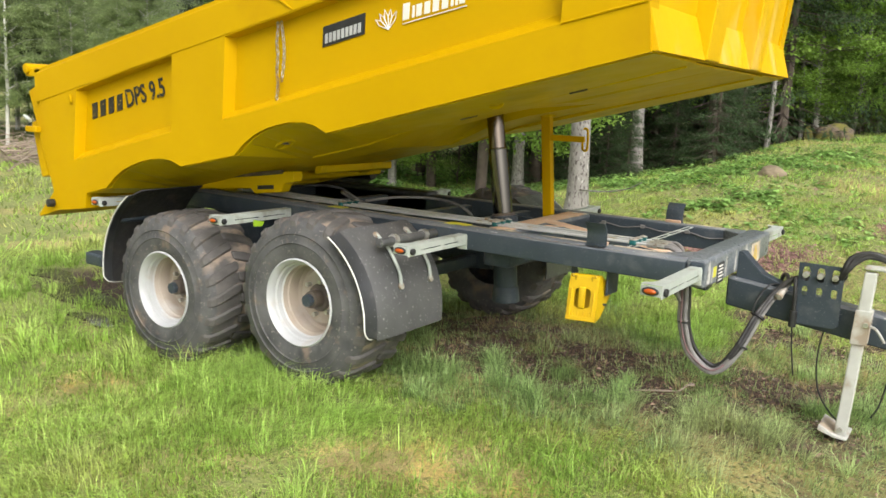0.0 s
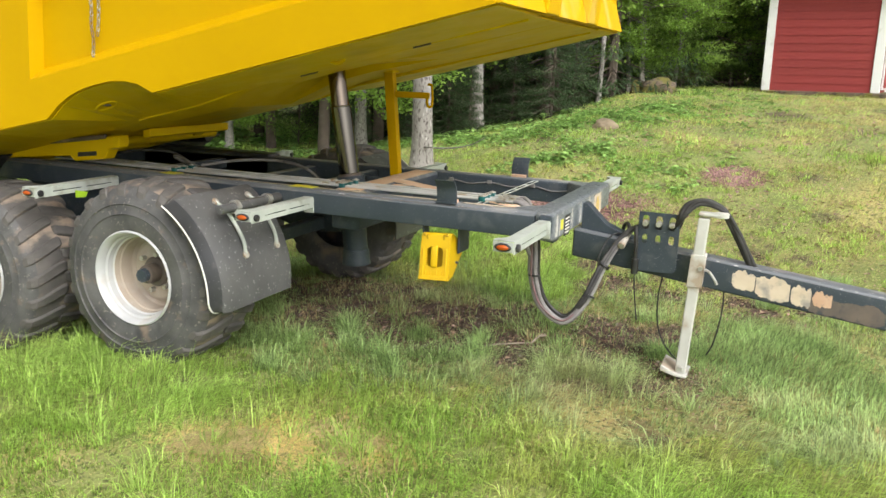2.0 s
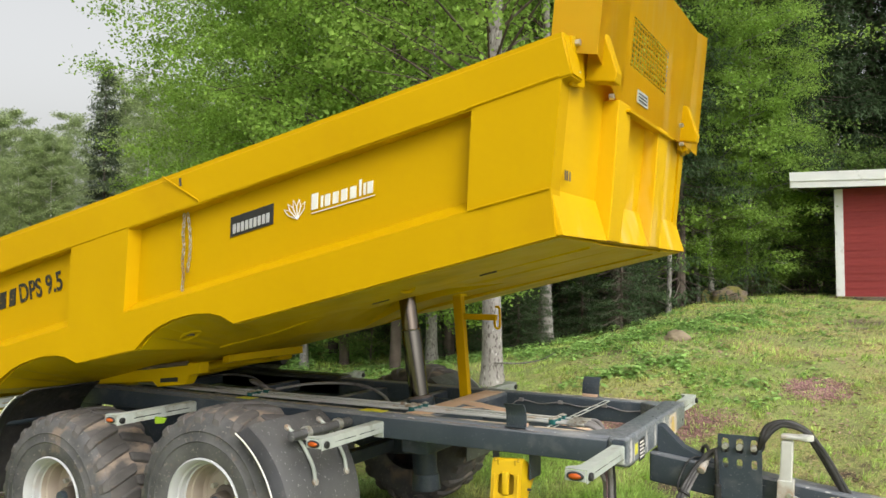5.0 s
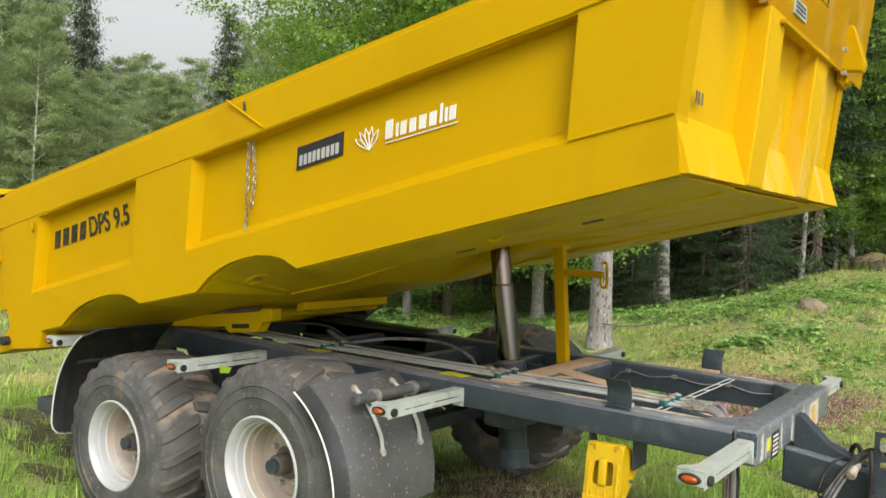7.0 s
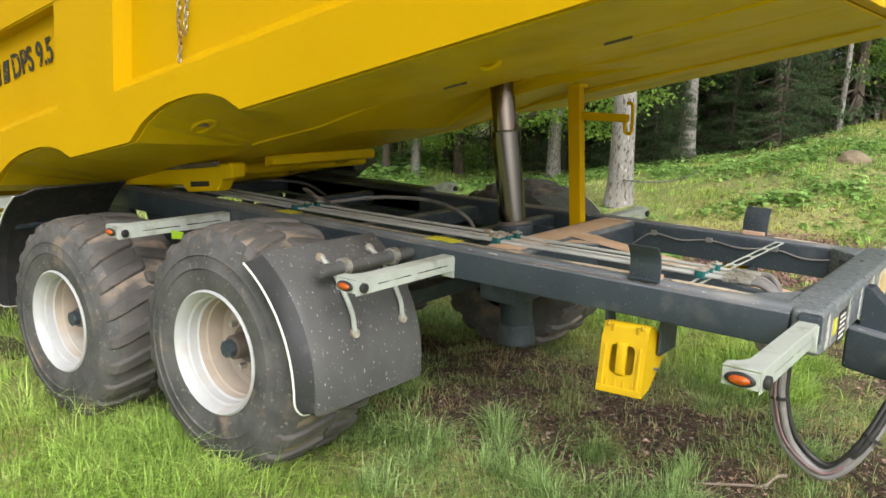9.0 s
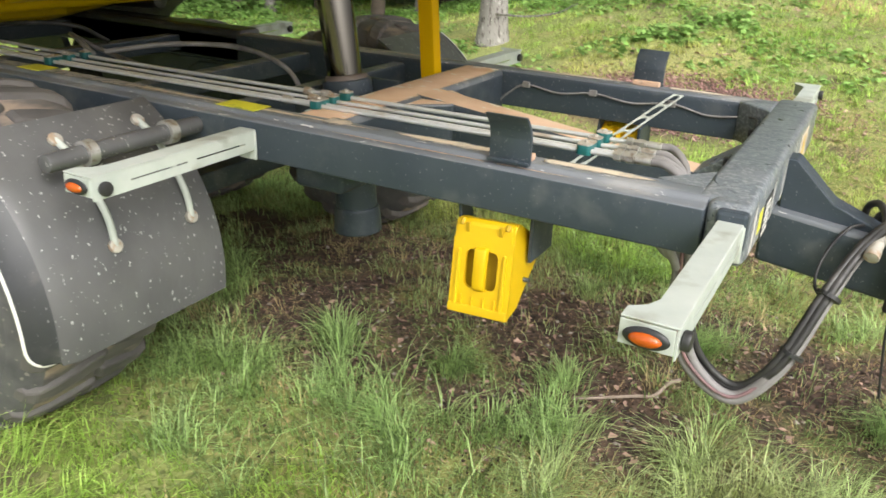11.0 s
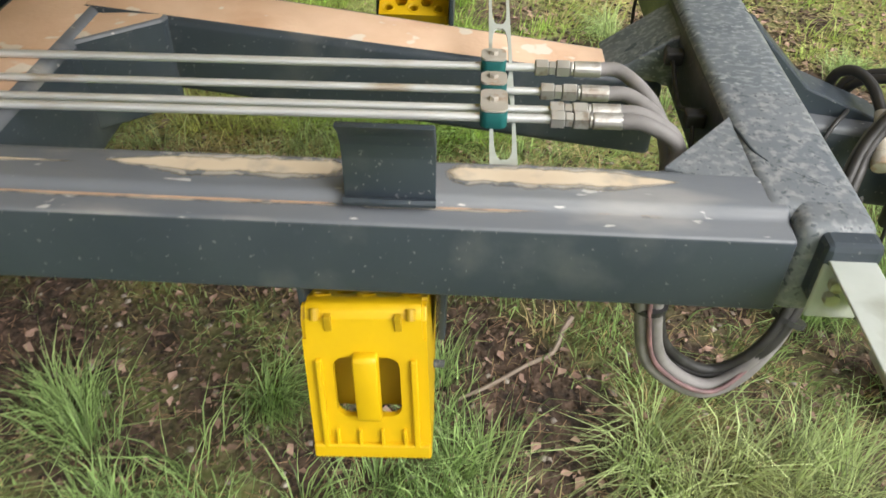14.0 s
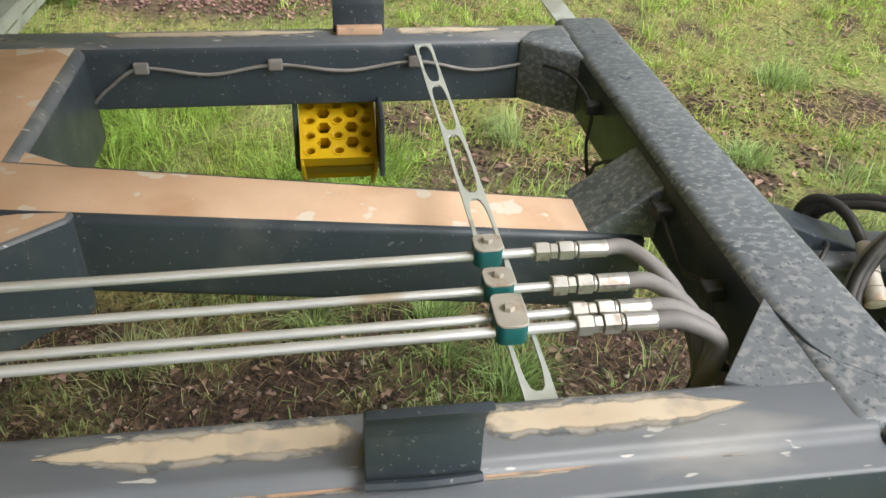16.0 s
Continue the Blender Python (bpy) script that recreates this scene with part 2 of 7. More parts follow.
DEADLEAF = surf("dead_leaf", (0.26, 0.16, 0.125), (0.46, 0.31, 0.245), 9.0, (0.7, 0.9), island=0.5)
TWIG = surf("dead_twig_bark", (0.30, 0.23, 0.18), (0.40, 0.32, 0.26), 20.0, (0.8, 0.9), bump=0.01, island=0.2)
BIRCHBARK = surf("birch_bark", (0.205, 0.188, 0.172), (0.315, 0.295, 0.275), 7.0, (0.75, 0.9), bump=0.05, bscale=26, stain=(0.085, 0.072, 0.063), stain_scale=52.0, stain_cut=0.53, stain_soft=0.10, stretch=(1, 1, 0.35), specks=(0.40, 0.38, 0.35), speck_scale=24, speck_cut=0.63)
BARK = surf("spruce_bark", (0.075, 0.056, 0.045), (0.12, 0.094, 0.075), 8.0, (0.85, 0.95), bump=0.03, bscale=30, stain=(0.15, 0.14, 0.12), stain_scale=5.0, stain_cut=0.6)


def foliage(name, c1, c2, c3, scale=1.2, island=0.35, trans=0.45, rough=0.55, spec=0.15):
    """Leaf material: colour drifts over the plant, every leaf its own value, light passes through."""
    m = surf(name, c1, c2, scale, (rough, rough + 0.15), stain=c3, stain_scale=scale * 0.6, stain_cut=0.5, stain_soft=0.2, island=island, spec=spec)
    n, l = m.node_tree.nodes, m.node_tree.links
    b = n["Principled BSDF"]
    tr = n.new("ShaderNodeBsdfTranslucent")
    l.new(b.inputs["Base Color"].links[0].from_socket, tr.inputs["Color"])
    mx = n.new("ShaderNodeMixShader")
    mx.inputs[0].default_value = trans
    l.new(b.outputs[0], mx.inputs[1])
    l.new(tr.outputs[0], mx.inputs[2])
    l.new(mx.outputs[0], n["Material Output"].inputs["Surface"])
    return m


def feathered(material, scale=55.0):
    """The same surface as a film that thins out raggedly where its cover fades."""
    m = material.copy()
    m.name = material.name + "_film"
    n, l = m.node_tree.nodes, m.node_tree.links
    at = n.new("ShaderNodeAttribute")
    at.attribute_name = "cover"
    co = n.new("ShaderNodeTexCoord")
    t = n.new("ShaderNodeTexNoise")
    t.inputs["Scale"].default_value, t.inputs["Detail"].default_value = scale, 6.0
    l.new(co.outputs["Object"], t.inputs["Vector"])
    add = n.new("ShaderNodeMath")
    l.new(at.outputs["Fac"], add.inputs[0])
    l.new(t.outputs["Fac"], add.inputs[1])
    r = n.new("ShaderNodeMapRange")
    r.inputs["From Min"].default_value, r.inputs["From Max"].default_value = 0.75, 1.25
    l.new(add.outputs[0], r.inputs["Value"])
    mx, tr = n.new("ShaderNodeMixShader"), n.new("ShaderNodeBsdfTransparent")
    l.new(r.outputs["Result"], mx.inputs[0])
    l.new(tr.outputs[0], mx.inputs[1])
    l.new(n["Principled BSDF"].outputs[0], mx.inputs[2])
    l.new(mx.outputs[0], n["Material Output"].inputs["Surface"])
    return m


SCUFF = surf("pale_scuffed_paint", (0.44, 0.43, 0.405), (0.56, 0.545, 0.51), 12.0, (0.6, 0.8), bump=0.004, stain=(0.22, 0.225, 0.23), stain_scale=40.0, stain_cut=0.55, stain_soft=0.12)
SCUFF_FILM = feathered(SCUFF, 38.0)
WORN_FILM, WORN_RED_FILM, DUST_FILM = feathered(WORN), feathered(WORN_RED), feathered(DUST, 30.0)
LEAF = foliage("deciduous_leaf", (0.25, 0.40, 0.075), (0.34, 0.50, 0.11), (0.19, 0.32, 0.055), trans=0.58, rough=0.65)
LEAF_DARK = foliage("dense_leaf", (0.14, 0.235, 0.055), (0.20, 0.30, 0.075), (0.105, 0.18, 0.045), trans=0.5, rough=0.65)
# Distance haze is mixed into this paler leaf colour.
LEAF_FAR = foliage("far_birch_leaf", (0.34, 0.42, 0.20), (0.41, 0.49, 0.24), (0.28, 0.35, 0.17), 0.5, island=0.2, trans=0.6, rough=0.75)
NEEDLE_LITTER = surf("brown_needle_litter", (0.30, 0.17, 0.10), (0.42, 0.27, 0.17), 9.0, (0.7, 0.9), island=0.5)
NEEDLE = foliage("spruce_needle", (0.045, 0.078, 0.034), (0.07, 0.11, 0.046), (0.036, 0.06, 0.028), 1.0, 0.25, 0.25, 0.7)
# NEEDLE lightened for the far wood: haze painted into the colour.
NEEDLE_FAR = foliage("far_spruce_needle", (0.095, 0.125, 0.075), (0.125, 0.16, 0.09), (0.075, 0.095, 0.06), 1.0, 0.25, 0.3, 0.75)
WEED = foliage("herb_leaf", (0.25, 0.41, 0.115), (0.35, 0.53, 0.17), (0.18, 0.32, 0.08), 1.5, 0.5)
GRASS = foliage("grass_blade", (0.40, 0.58, 0.135), (0.54, 0.70, 0.20), (0.66, 0.64, 0.25), 1.1, 0.6, 0.5, 0.45, 0.22)
GRASS_DEEP = foliage("cool_green_grass_blade", (0.345, 0.49, 0.19), (0.47, 0.61, 0.26), (0.56, 0.58, 0.32), 1.3, 0.65, 0.5, 0.45, 0.22)
OCHRE = foliage("ochre_straw", (0.70, 0.56, 0.22), (0.76, 0.63, 0.30), (0.66, 0.44, 0.17), 2.0, 0.35, 0.3)
STRAW = foliage("dry_grass_blade", (0.58, 0.46, 0.23), (0.66, 0.55, 0.31), (0.44, 0.42, 0.17), 2.0, 0.3, 0.35)


def ground_material():
    m = surf("grassy_soil", (0.215, 0.255, 0.075), (0.32, 0.335, 0.115), 1.4, (0.85, 0.95), bump=0.02, bscale=45, stain=(0.46, 0.385, 0.15), stain_scale=0.8, stain_cut=0.51, stain_soft=0.15, specks=(0.14, 0.16, 0.05), speck_scale=32, speck_cut=0.57)
    n, l = m.node_tree.nodes, m.node_tree.links
    b = n["Principled BSDF"]
    at = n.new("ShaderNodeAttribute")
    at.attribute_name = "bare"
    t = n.new("ShaderNodeTexNoise")
    t.inputs["Scale"].default_value, t.inputs["Detail"].default_value = 34.0, 12.0
    co = n.new("ShaderNodeTexCoord")
    l.new(co.outputs["Object"], t.inputs["Vector"])
    cr = n.new("ShaderNodeValToRGB")
    cr.color_ramp.elements[0].position, cr.color_ramp.elements[0].color = 0.34, (0.026, 0.018, 0.013, 1)
    cr.color_ramp.elements[1].position, cr.color_ramp.elements[1].color = 0.70, (0.172, 0.112, 0.080, 1)
    l.new(t.outputs["Fac"], cr.inputs["Fac"])
    x = n.new("ShaderNodeMix")
    x.data_type = "RGBA"
    l.new(at.outputs["Fac"], x.inputs[0])
    l.new(b.inputs["Base Color"].links[0].from_socket, x.inputs[6])
    l.new(cr.outputs["Color"], x.inputs[7])
    l.new(x.outputs[2], b.inputs["Base Color"])
    bp = b.inputs["Normal"].links[0].from_node
    bp.inputs["Strength"].default_value, bp.inputs["Distance"].default_value = 1.0, 0.02
    return m


CLOD = surf("soil_clod", (0.046, 0.031, 0.023), (0.115, 0.076, 0.056), 9.0, (0.85, 0.95), bump=0.02, bscale=60, island=0.5)
SOIL = ground_material()


# ---- mesh helpers ----
def thing(name, label, category, group="", kind="", at=(0, 0, 0)):
    ob = new(name)
    ob.location = at
    ob.empty_display_size = 0.1
    return tagged(ob, label, category, group, kind)


def part(name, bm, material, parent=None, label="", smooth=False):
    """Links a bmesh as one mesh object under a thing or a part. Vertices are in world coordinates."""
    me = bpy.data.meshes.new(name)
    bm.to_mesh(me)
    bm.free()
    for m in material if isinstance(material, (list, tuple)) else (material,):
        me.materials.append(m)
    if smooth:
        me.polygons.foreach_set("use_smooth", [True] * len(me.polygons))
        me.set_sharp_from_angle(angle=radians(38))
    ob = new(name, me)
    if parent:
        ob.parent = parent
        if parent.type == "EMPTY":
            ob.matrix_parent_inverse = Matrix.Translation(-Vector(parent.location))
    return tagged(ob, label)


def box(lo, hi, bevel=0.0, seg=2, bm=None, turn=None):
    own = bmesh.new()
    bmesh.ops.create_cube(own, size=1.0)
    lo, hi = Vector(lo), Vector(hi)
    for v in own.verts:
        v.co = Vector([(lo[i] + hi[i]) / 2 + v.co[i] * (hi[i] - lo[i]) for i in range(3)])
    if bevel:
        bmesh.ops.bevel(own, geom=own.edges[:], offset=bevel, segments=seg, affect="EDGES", profile=0.5)
    if turn:
        bmesh.ops.transform(own, matrix=turn, verts=own.verts)
    return own if bm is None else join(bm, own)


def join(bm, other):
    me = bpy.data.meshes.new("tmp")
    other.to_mesh(me)
    other.free()
    bm.from_mesh(me)
    bpy.data.meshes.remove(me)
    return bm


def prism(poly, axis, a, b, bevel=0.0, bm=None, seg=2):
    """A polygon drawn in the two other axes, in their order, pushed from a to b along an axis."""
    own = bmesh.new()

    def at(p, v):
        return (v, p[0], p[1]) if axis == "x" else (p[0], v, p[1]) if axis == "y" else (p[0], p[1], v)

    f0 = own.faces.new([own.verts.new(at(p, a)) for p in poly])
    f1 = own.faces.new([own.verts.new(at(p, b)) for p in poly])
    n = len(poly)
    for i in range(n):
        own.faces.new((f0.verts[i], f0.verts[(i + 1) % n], f1.verts[(i + 1) % n], f1.verts[i]))
    bmesh.ops.recalc_face_normals(own, faces=own.faces)
    if bevel:
        bmesh.ops.bevel(own, geom=own.edges[:], offset=bevel, segments=seg, affect="EDGES", profile=0.5)
    return own if bm is None else join(bm, own)


def cyl(p, q, r, r2=None, seg=20, bevel=0.0, bm=None):
    own = bmesh.new()
    p, q = Vector(p), Vector(q)
    bmesh.ops.create_cone(own, cap_ends=True, segments=seg, radius1=r, radius2=r if r2 is None else r2, depth=(q - p).length)
    if bevel:
        rim = [e for e in own.edges if abs(e.verts[0].co.z - e.verts[1].co.z) < 1e-6]
        bmesh.ops.bevel(own, geom=rim, offset=bevel, segments=2, affect="EDGES", profile=0.5)
        d = (q - p).length / 2 - 1.5 * bevel
        for z in (-d, d) if d > 2 * bevel else ():
            bmesh.ops.bisect_plane(own, geom=own.verts[:] + own.edges[:] + own.faces[:], plane_co=(0, 0, z), plane_no=(0, 0, 1))
    m = Matrix.Translation((p + q) / 2) @ (q - p).to_track_quat("Z", "Y").to_matrix().to_4x4()
    bmesh.ops.transform(own, matrix=m, verts=own.verts)
    return own if bm is None else join(bm, own)


def spline(pts, steps=8):
    """A smooth line through the points."""
    pts = [Vector(p) for p in pts]
    ext = [2 * pts[0] - pts[1], *pts, 2 * pts[-1] - pts[-2]]
    out = []
    for i in range(len(pts) - 1):
        p0, p1, p2, p3 = ext[i : i + 4]
        for k in range(steps):
            t = k / steps
            out.append(0.5 * (2 * p1 + (p2 - p0) * t + (2 * p0 - 5 * p1 + 4 * p2 - p3) * t * t + (3 * p1 - p0 - 3 * p2 + p3) * t**3))
    return out + [pts[-1]]


def tube(pts, r, seg=8, bm=None, steps=8, ends=None):
    """A round hose or rod along a smooth line; ends: the radius at the far end."""
    line = spline(pts, steps) if steps > 1 else [Vector(p) for p in pts]
    own = bm or bmesh.new()
    side = None
    rings = []
    for i, p in enumerate(line):
        d = (line[min(i + 1, len(line) - 1)] - line[max(i - 1, 0)]).normalized()
        if side is None:
            side = d.orthogonal().normalized()
        side = (side - d * side.dot(d)).normalized()
        up = d.cross(side)
        rr = r if ends is None else r + (ends - r) * i / (len(line) - 1)
        rings.append([own.verts.new(p + rr * (math.cos(a) * side + math.sin(a) * up)) for a in (2 * math.pi * k / seg for k in range(seg))])
    for a, b in zip(rings, rings[1:]):
        for k in range(seg):
            own.faces.new((a[k], a[(k + 1) % seg], b[(k + 1) % seg], b[k]))
    own.faces.new(rings[0][::-1])
    own.faces.new(rings[-1])
    return own


def lathe(profile, centre, seg=48, bm=None):
    """A profile of (radius, y) turned round the y axis through the centre."""
    own = bm or bmesh.new()
    rings = [[own.verts.new((centre[0] + r * math.cos(a), centre[1] + y, centre[2] + r * math.sin(a))) for a in (2 * math.pi * k / seg for k in range(seg))] for r, y in profile]
    for a, b in zip(rings, rings[1:]):
        for k in range(seg):
            own.faces.new((a[k], b[k], b[(k + 1) % seg], a[(k + 1) % seg]))
    bmesh.ops.recalc_face_normals(own, faces=own.faces)
    return own


def raw_mesh(name, verts, sizes, loops, material, parent=None, label=""):
    """A large mesh from arrays: vertex places, corners of each face, and their vertices."""
    me = bpy.data.meshes.new(name)
    sizes = np.asarray(sizes, np.int32)
    me.vertices.add(len(verts))
    me.vertices.foreach_set("co", np.asarray(verts, np.float32).ravel())
    me.loops.add(len(loops))
    me.loops.foreach_set("vertex_index", np.asarray(loops, np.int32))
    me.polygons.add(len(sizes))
    me.polygons.foreach_set("loop_start", np.r_[0, np.cumsum(sizes)[:-1]].astype(np.int32))
    me.polygons.foreach_set("loop_total", sizes)
    me.update(calc_edges=True)
    for m in material if isinstance(material, (list, tuple)) else (material,):
        me.materials.append(m)
    ob = new(name, me)
    ob.parent = parent
    return tagged(ob, label)


# ---- ground ----
def smooth(v, lo, hi):
    t = np.clip((np.asarray(v, float) - lo) / (hi - lo), 0, 1)
    return t * t * (3 - 2 * t)


def wave(x, y, s, seed=0.0):
    """Cheap smooth waves, about -1 to 1, with features about s metres wide."""
    x, y = np.asarray(x, float) / s + seed * 7.3, np.asarray(y, float) / s + seed * 3.1
    return (np.sin(x * 2.1 + 1.3 * np.sin(y * 1.7 + seed)) + np.sin(y * 2.3 + 1.7 * np.sin(x * 1.9 + 2 * seed)) + np.sin((x + y) * 3.7 + seed) * 0.6 + np.sin((x - y) * 5.1 + 2.2 * seed) * 0.4) / 3.0


def height(x, y):
    """The meadow: nearly level, falling behind the trailer's wheels, rising to the wood."""
    x, y = np.asarray(x, float), np.asarray(y, float)
    z = -0.16 * smooth(-x, 1.6, 3.3) - 0.05 * smooth(-x, 3.3, 9.0)
    hill = 0.78 * smooth(y, 0.9, 7.0) + 0.42 * smooth(y, 5.5, 13.0) + 0.5 * smooth(y, 13, 40)
    z = z + hill * (0.14 + 0.86 * smooth(x, -7.0, -1.2))
    z = z - 0.25 * smooth(-x, 8, 30)
    return z + (0.007 * wave(x, y, 0.07, 31) + 0.005 * wave(x, y, 0.033, 32)) * smooth(-np.hypot(x + 0.5, y - 0.4), -3.2, -2.2) + 0.018 * wave(x, y, 0.9, 1) + 0.008 * wave(x, y, 0.25, 2) + 0.05 * wave(x, y, 5.0, 3) * smooth(np.hypot(x, y), 4, 9)


def bareness(x, y):
    """Where the turf is worn through: under the trailer, by the hitch, and in scattered patches."""
    x, y = np.asarray(x, float), np.asarray(y, float)
    rear = smooth(x, -3.2, -2.6) * smooth(-x, 1.4, 1.9) * smooth(y, -0.15, 0.25) * smooth(-y, -1.0, -0.7)
    under = smooth(x, -2.4, -1.5) * smooth(-x, -1.1, -0.1) * smooth(y, -0.62, -0.22) * smooth(-y, -1.0, -0.62)
    under = np.maximum(under, rear)
    b = under * (1.03 + 0.75 * wave(x, y, 0.35, 4) + 0.55 * wave(x, y, 0.13, 9))
    b = np.maximum(b, smooth(wave(x, y, 0.8, 5) * 0.7 + wave(x, y, 0.2, 6) * 0.35, 0.42, 0.75) * 0.8)
    far = smooth(y, 0.9, 1.4) * smooth(-y, -4.2, -2.4) * smooth(x, -0.65, -0.2)
    b = np.maximum(b, far * smooth(wave(x, y, 0.42, 22) * 0.6 + wave(x, y, 0.13, 23) * 0.5, 0.08, 0.5))
    for cx, cy, r in ((-0.37, 1.84, 0.28), (0.0, 1.55, 0.34), (0.21, 1.43, 0.3), (0.81, 1.88, 0.28), (1.5, 1.85, 0.32)):
        b = np.maximum(b, smooth(-np.hypot(x - cx, (y - cy) * 1.4), -r, -r * 0.45) * (0.85 + 0.4 * wave(x, y, 0.12, 35)))
    for cx, cy, r in ((1.14, 4.73, 0.22), (0.82, 8.95, 0.5), (0.45, 4.62, 0.36), (1.3, 3.6, 0.18), (1.9, 7.6, 0.4)):
        b = np.maximum(b, smooth(-np.hypot(x - cx, y - cy), -r, -r * 0.4) * (0.75 + 0.5 * wave(x, y, 0.12, 37)))
    heap = smooth(-np.hypot((x + 1.1) / 1.05, (y - 3.25) / 0.68), -1.0, -0.65)
    b = np.maximum(b, heap * (0.9 + 0.4 * wave(x, y, 0.2, 36)))
    mud = smooth(-np.hypot((x + 5.2) / 1.3, (y + 0.2) / 0.6), -1.0, -0.5)
    return np.clip(np.maximum(b, mud), 0, 1)


def make_ground():
    fine = np.r_[np.arange(-8, -2.4, 0.1), np.arange(-2.4, 1.3, 0.04), np.arange(1.3, 6.01, 0.1)]
    out = [8.0]
    while out[-1] < 900:
        out.append(out[-1] * 1.12 + 0.05)
    out = np.array(out)
    xs = np.r_[-(out[::-1]), fine[1:-1], out - 2.0]
    ys = np.r_[-(out[::-1]) + 4.0, np.arange(-3.9, -1.4, 0.1), np.arange(-1.4, 2.4, 0.04), np.arange(2.4, 13.9, 0.1), out + 6.0]
    gx, gy = np.meshgrid(xs, ys, indexing="xy")
    gz = height(gx, gy)
    nx, ny = len(xs), len(ys)
    i = np.arange(nx * ny).reshape(ny, nx)
    quads = np.stack([i[:-1, :-1], i[:-1, 1:], i[1:, 1:], i[1:, :-1]], -1).reshape(-1, 4)
    ob = raw_mesh("ground", np.stack([gx, gy, gz], -1).reshape(-1, 3), np.full(len(quads), 4), quads.ravel(), SOIL)
    at = ob.data.attributes.new("bare", "FLOAT", "POINT")
    at.data.foreach_set("value", bareness(gx, gy).ravel().astype(np.float32))
    ob.data.polygons.foreach_set("use_smooth", [True] * len(quads))
    return tagged(ob, "grassy meadow with worn muddy patches", "ground", kind="structure")


make_ground()


def H(x, y):
    return float(height(x, y))


# ---- the trailer ----
trailer = thing("dump_trailer", "yellow tipping dump trailer on blue-grey chassis, bed raised, standing on grass", "trailer")

# Bed, raised by about 13 degrees. Outline of the near side in x and z.
NEAR, FAR = -1.17, 1.06
RIM_R, RIM_F = (-4.50, 1.652), (-0.094, 2.566)  # top edge, rear and front


def line_z(p, q, x):
    return p[1] + (q[1] - p[1]) * (x - p[0]) / (q[0] - p[0])


def arch(p, q, rise, n=8):
    """Wheel arch between two points of the lower edge, from front to rear."""
    out = []
    for k in range(1, n):
        t = k / n
        x, z = p[0] + (q[0] - p[0]) * t, p[1] + (q[1] - p[1]) * t
        out.append((x, z + rise * (1 - abs(2 * t - 1) ** 2.6)))
    return out


ARCH_A, ARCH_B = ((-1.78, 1.36), (-2.47, 1.20)), ((-2.935, 1.103), (-3.70, 0.905))
LOWER = [(-0.117, 1.754), ARCH_A[0], *arch(*ARCH_A, 0.105), ARCH_A[1], ARCH_B[0], *arch(*ARCH_B, 0.10), ARCH_B[1], (-3.93, 0.85), (-3.95, 0.745), (-4.28, 0.70)]
SEAM_F, SEAM_R = (-0.091, 2.384), (-2.02, 1.965)  # weld below the rim
REC_F = [(-0.486, 2.292), (-0.506, 1.866), (-2.565, 1.392), (-2.535, 1.843)]
REC_R = [(-3.00, 1.752), (-3.02, 1.302), (-4.06, 1.058), (-4.00, 1.522)]
OUTLINE = [*LOWER, (-4.315, 0.85), (-4.488, 1.595), (RIM_R[0] + 0.006, RIM_R[1] - 0.008), (RIM_F[0], RIM_F[1] - 0.008), (-0.091, 2.384), (-0.137, 1.942)]


def inset(rec, dx0, dx1, dz0, dz1):
    """The floor of a recess: top front, bottom front, bottom rear, top rear."""
    (a, b), (c, d), (e, f), (g, h) = rec
    return [(a - dx0, b - dz1), (c - dx0, d + dz0), (e + dx1, f + dz0), (g + dx1, h - dz1)]


def bed_side(y_out, y_in, y_back, name, material):
    """One side wall: a plate with two pressed-in panels, folded rim on top."""
    s = 1 if y_in > y_out else -1
    bm = bmesh.new()
    outer = [bm.verts.new((x, y_out, z)) for x, z in OUTLINE]
    edges = [bm.edges.new((outer[i], outer[(i + 1) % len(outer)])) for i in range(len(outer))]
    for rec in (REC_F, REC_R):
        hole = [bm.verts.new((x, y_out, z)) for x, z in rec]
        edges += [bm.edges.new((hole[i], hole[(i + 1) % 4])) for i in range(4)]
        floor = [bm.verts.new((x, y_in, z)) for x, z in inset(rec, 0.004, 0.022, 0.052, 0.004)]
        for i in range(4):
            bm.faces.new((hole[i], hole[(i + 1) % 4], floor[(i + 1) % 4], floor[i]))
        bm.faces.new(floor)
    bmesh.ops.triangle_fill(bm, edges=edges, use_beauty=True, normal=(0, -s, 0))
    back = [bm.verts.new((x, y_back, z)) for x, z in OUTLINE]
    bm.faces.new(back)
    n = len(outer)
    for i in range(n):
        bm.faces.new((outer[i], outer[(i + 1) % n], back[(i + 1) % n], back[i]))
    bmesh.ops.recalc_face_normals(bm, faces=bm.faces)
    return part(name, bm, material, trailer, "yellow steel side wall with pressed panels")


side = bed_side(NEAR, NEAR + 0.07, NEAR + 0.10, "bed_side", YELLOW)
bed_side(FAR, FAR - 0.07, FAR - 0.10, "bed_side", YELLOW)


def rim_bar(y0, y1):
    """The folded rim: a box along the top edge, rounded, proud of the side."""
    p, q = Vector((RIM_R[0], 0, RIM_R[1])), Vector((RIM_F[0] + 0.005, 0, RIM_F[1] + 0.002))
    prof = [(y0, -1.0), (y0, -0.12), (y0 + (0.02 if y0 < 0 else -0.02), 0.0), (y1, 0.0), (y1, -1.0)]
    bm = bmesh.new()
    rings = []
    for c in (p, q):
        deep = 0.186 if c is q else 0.235
        rings.append([bm.verts.new((c.x - (0.045 if c is q else 0) * v, y, c.z + v * deep)) for y, v in prof])
    k = len(prof)
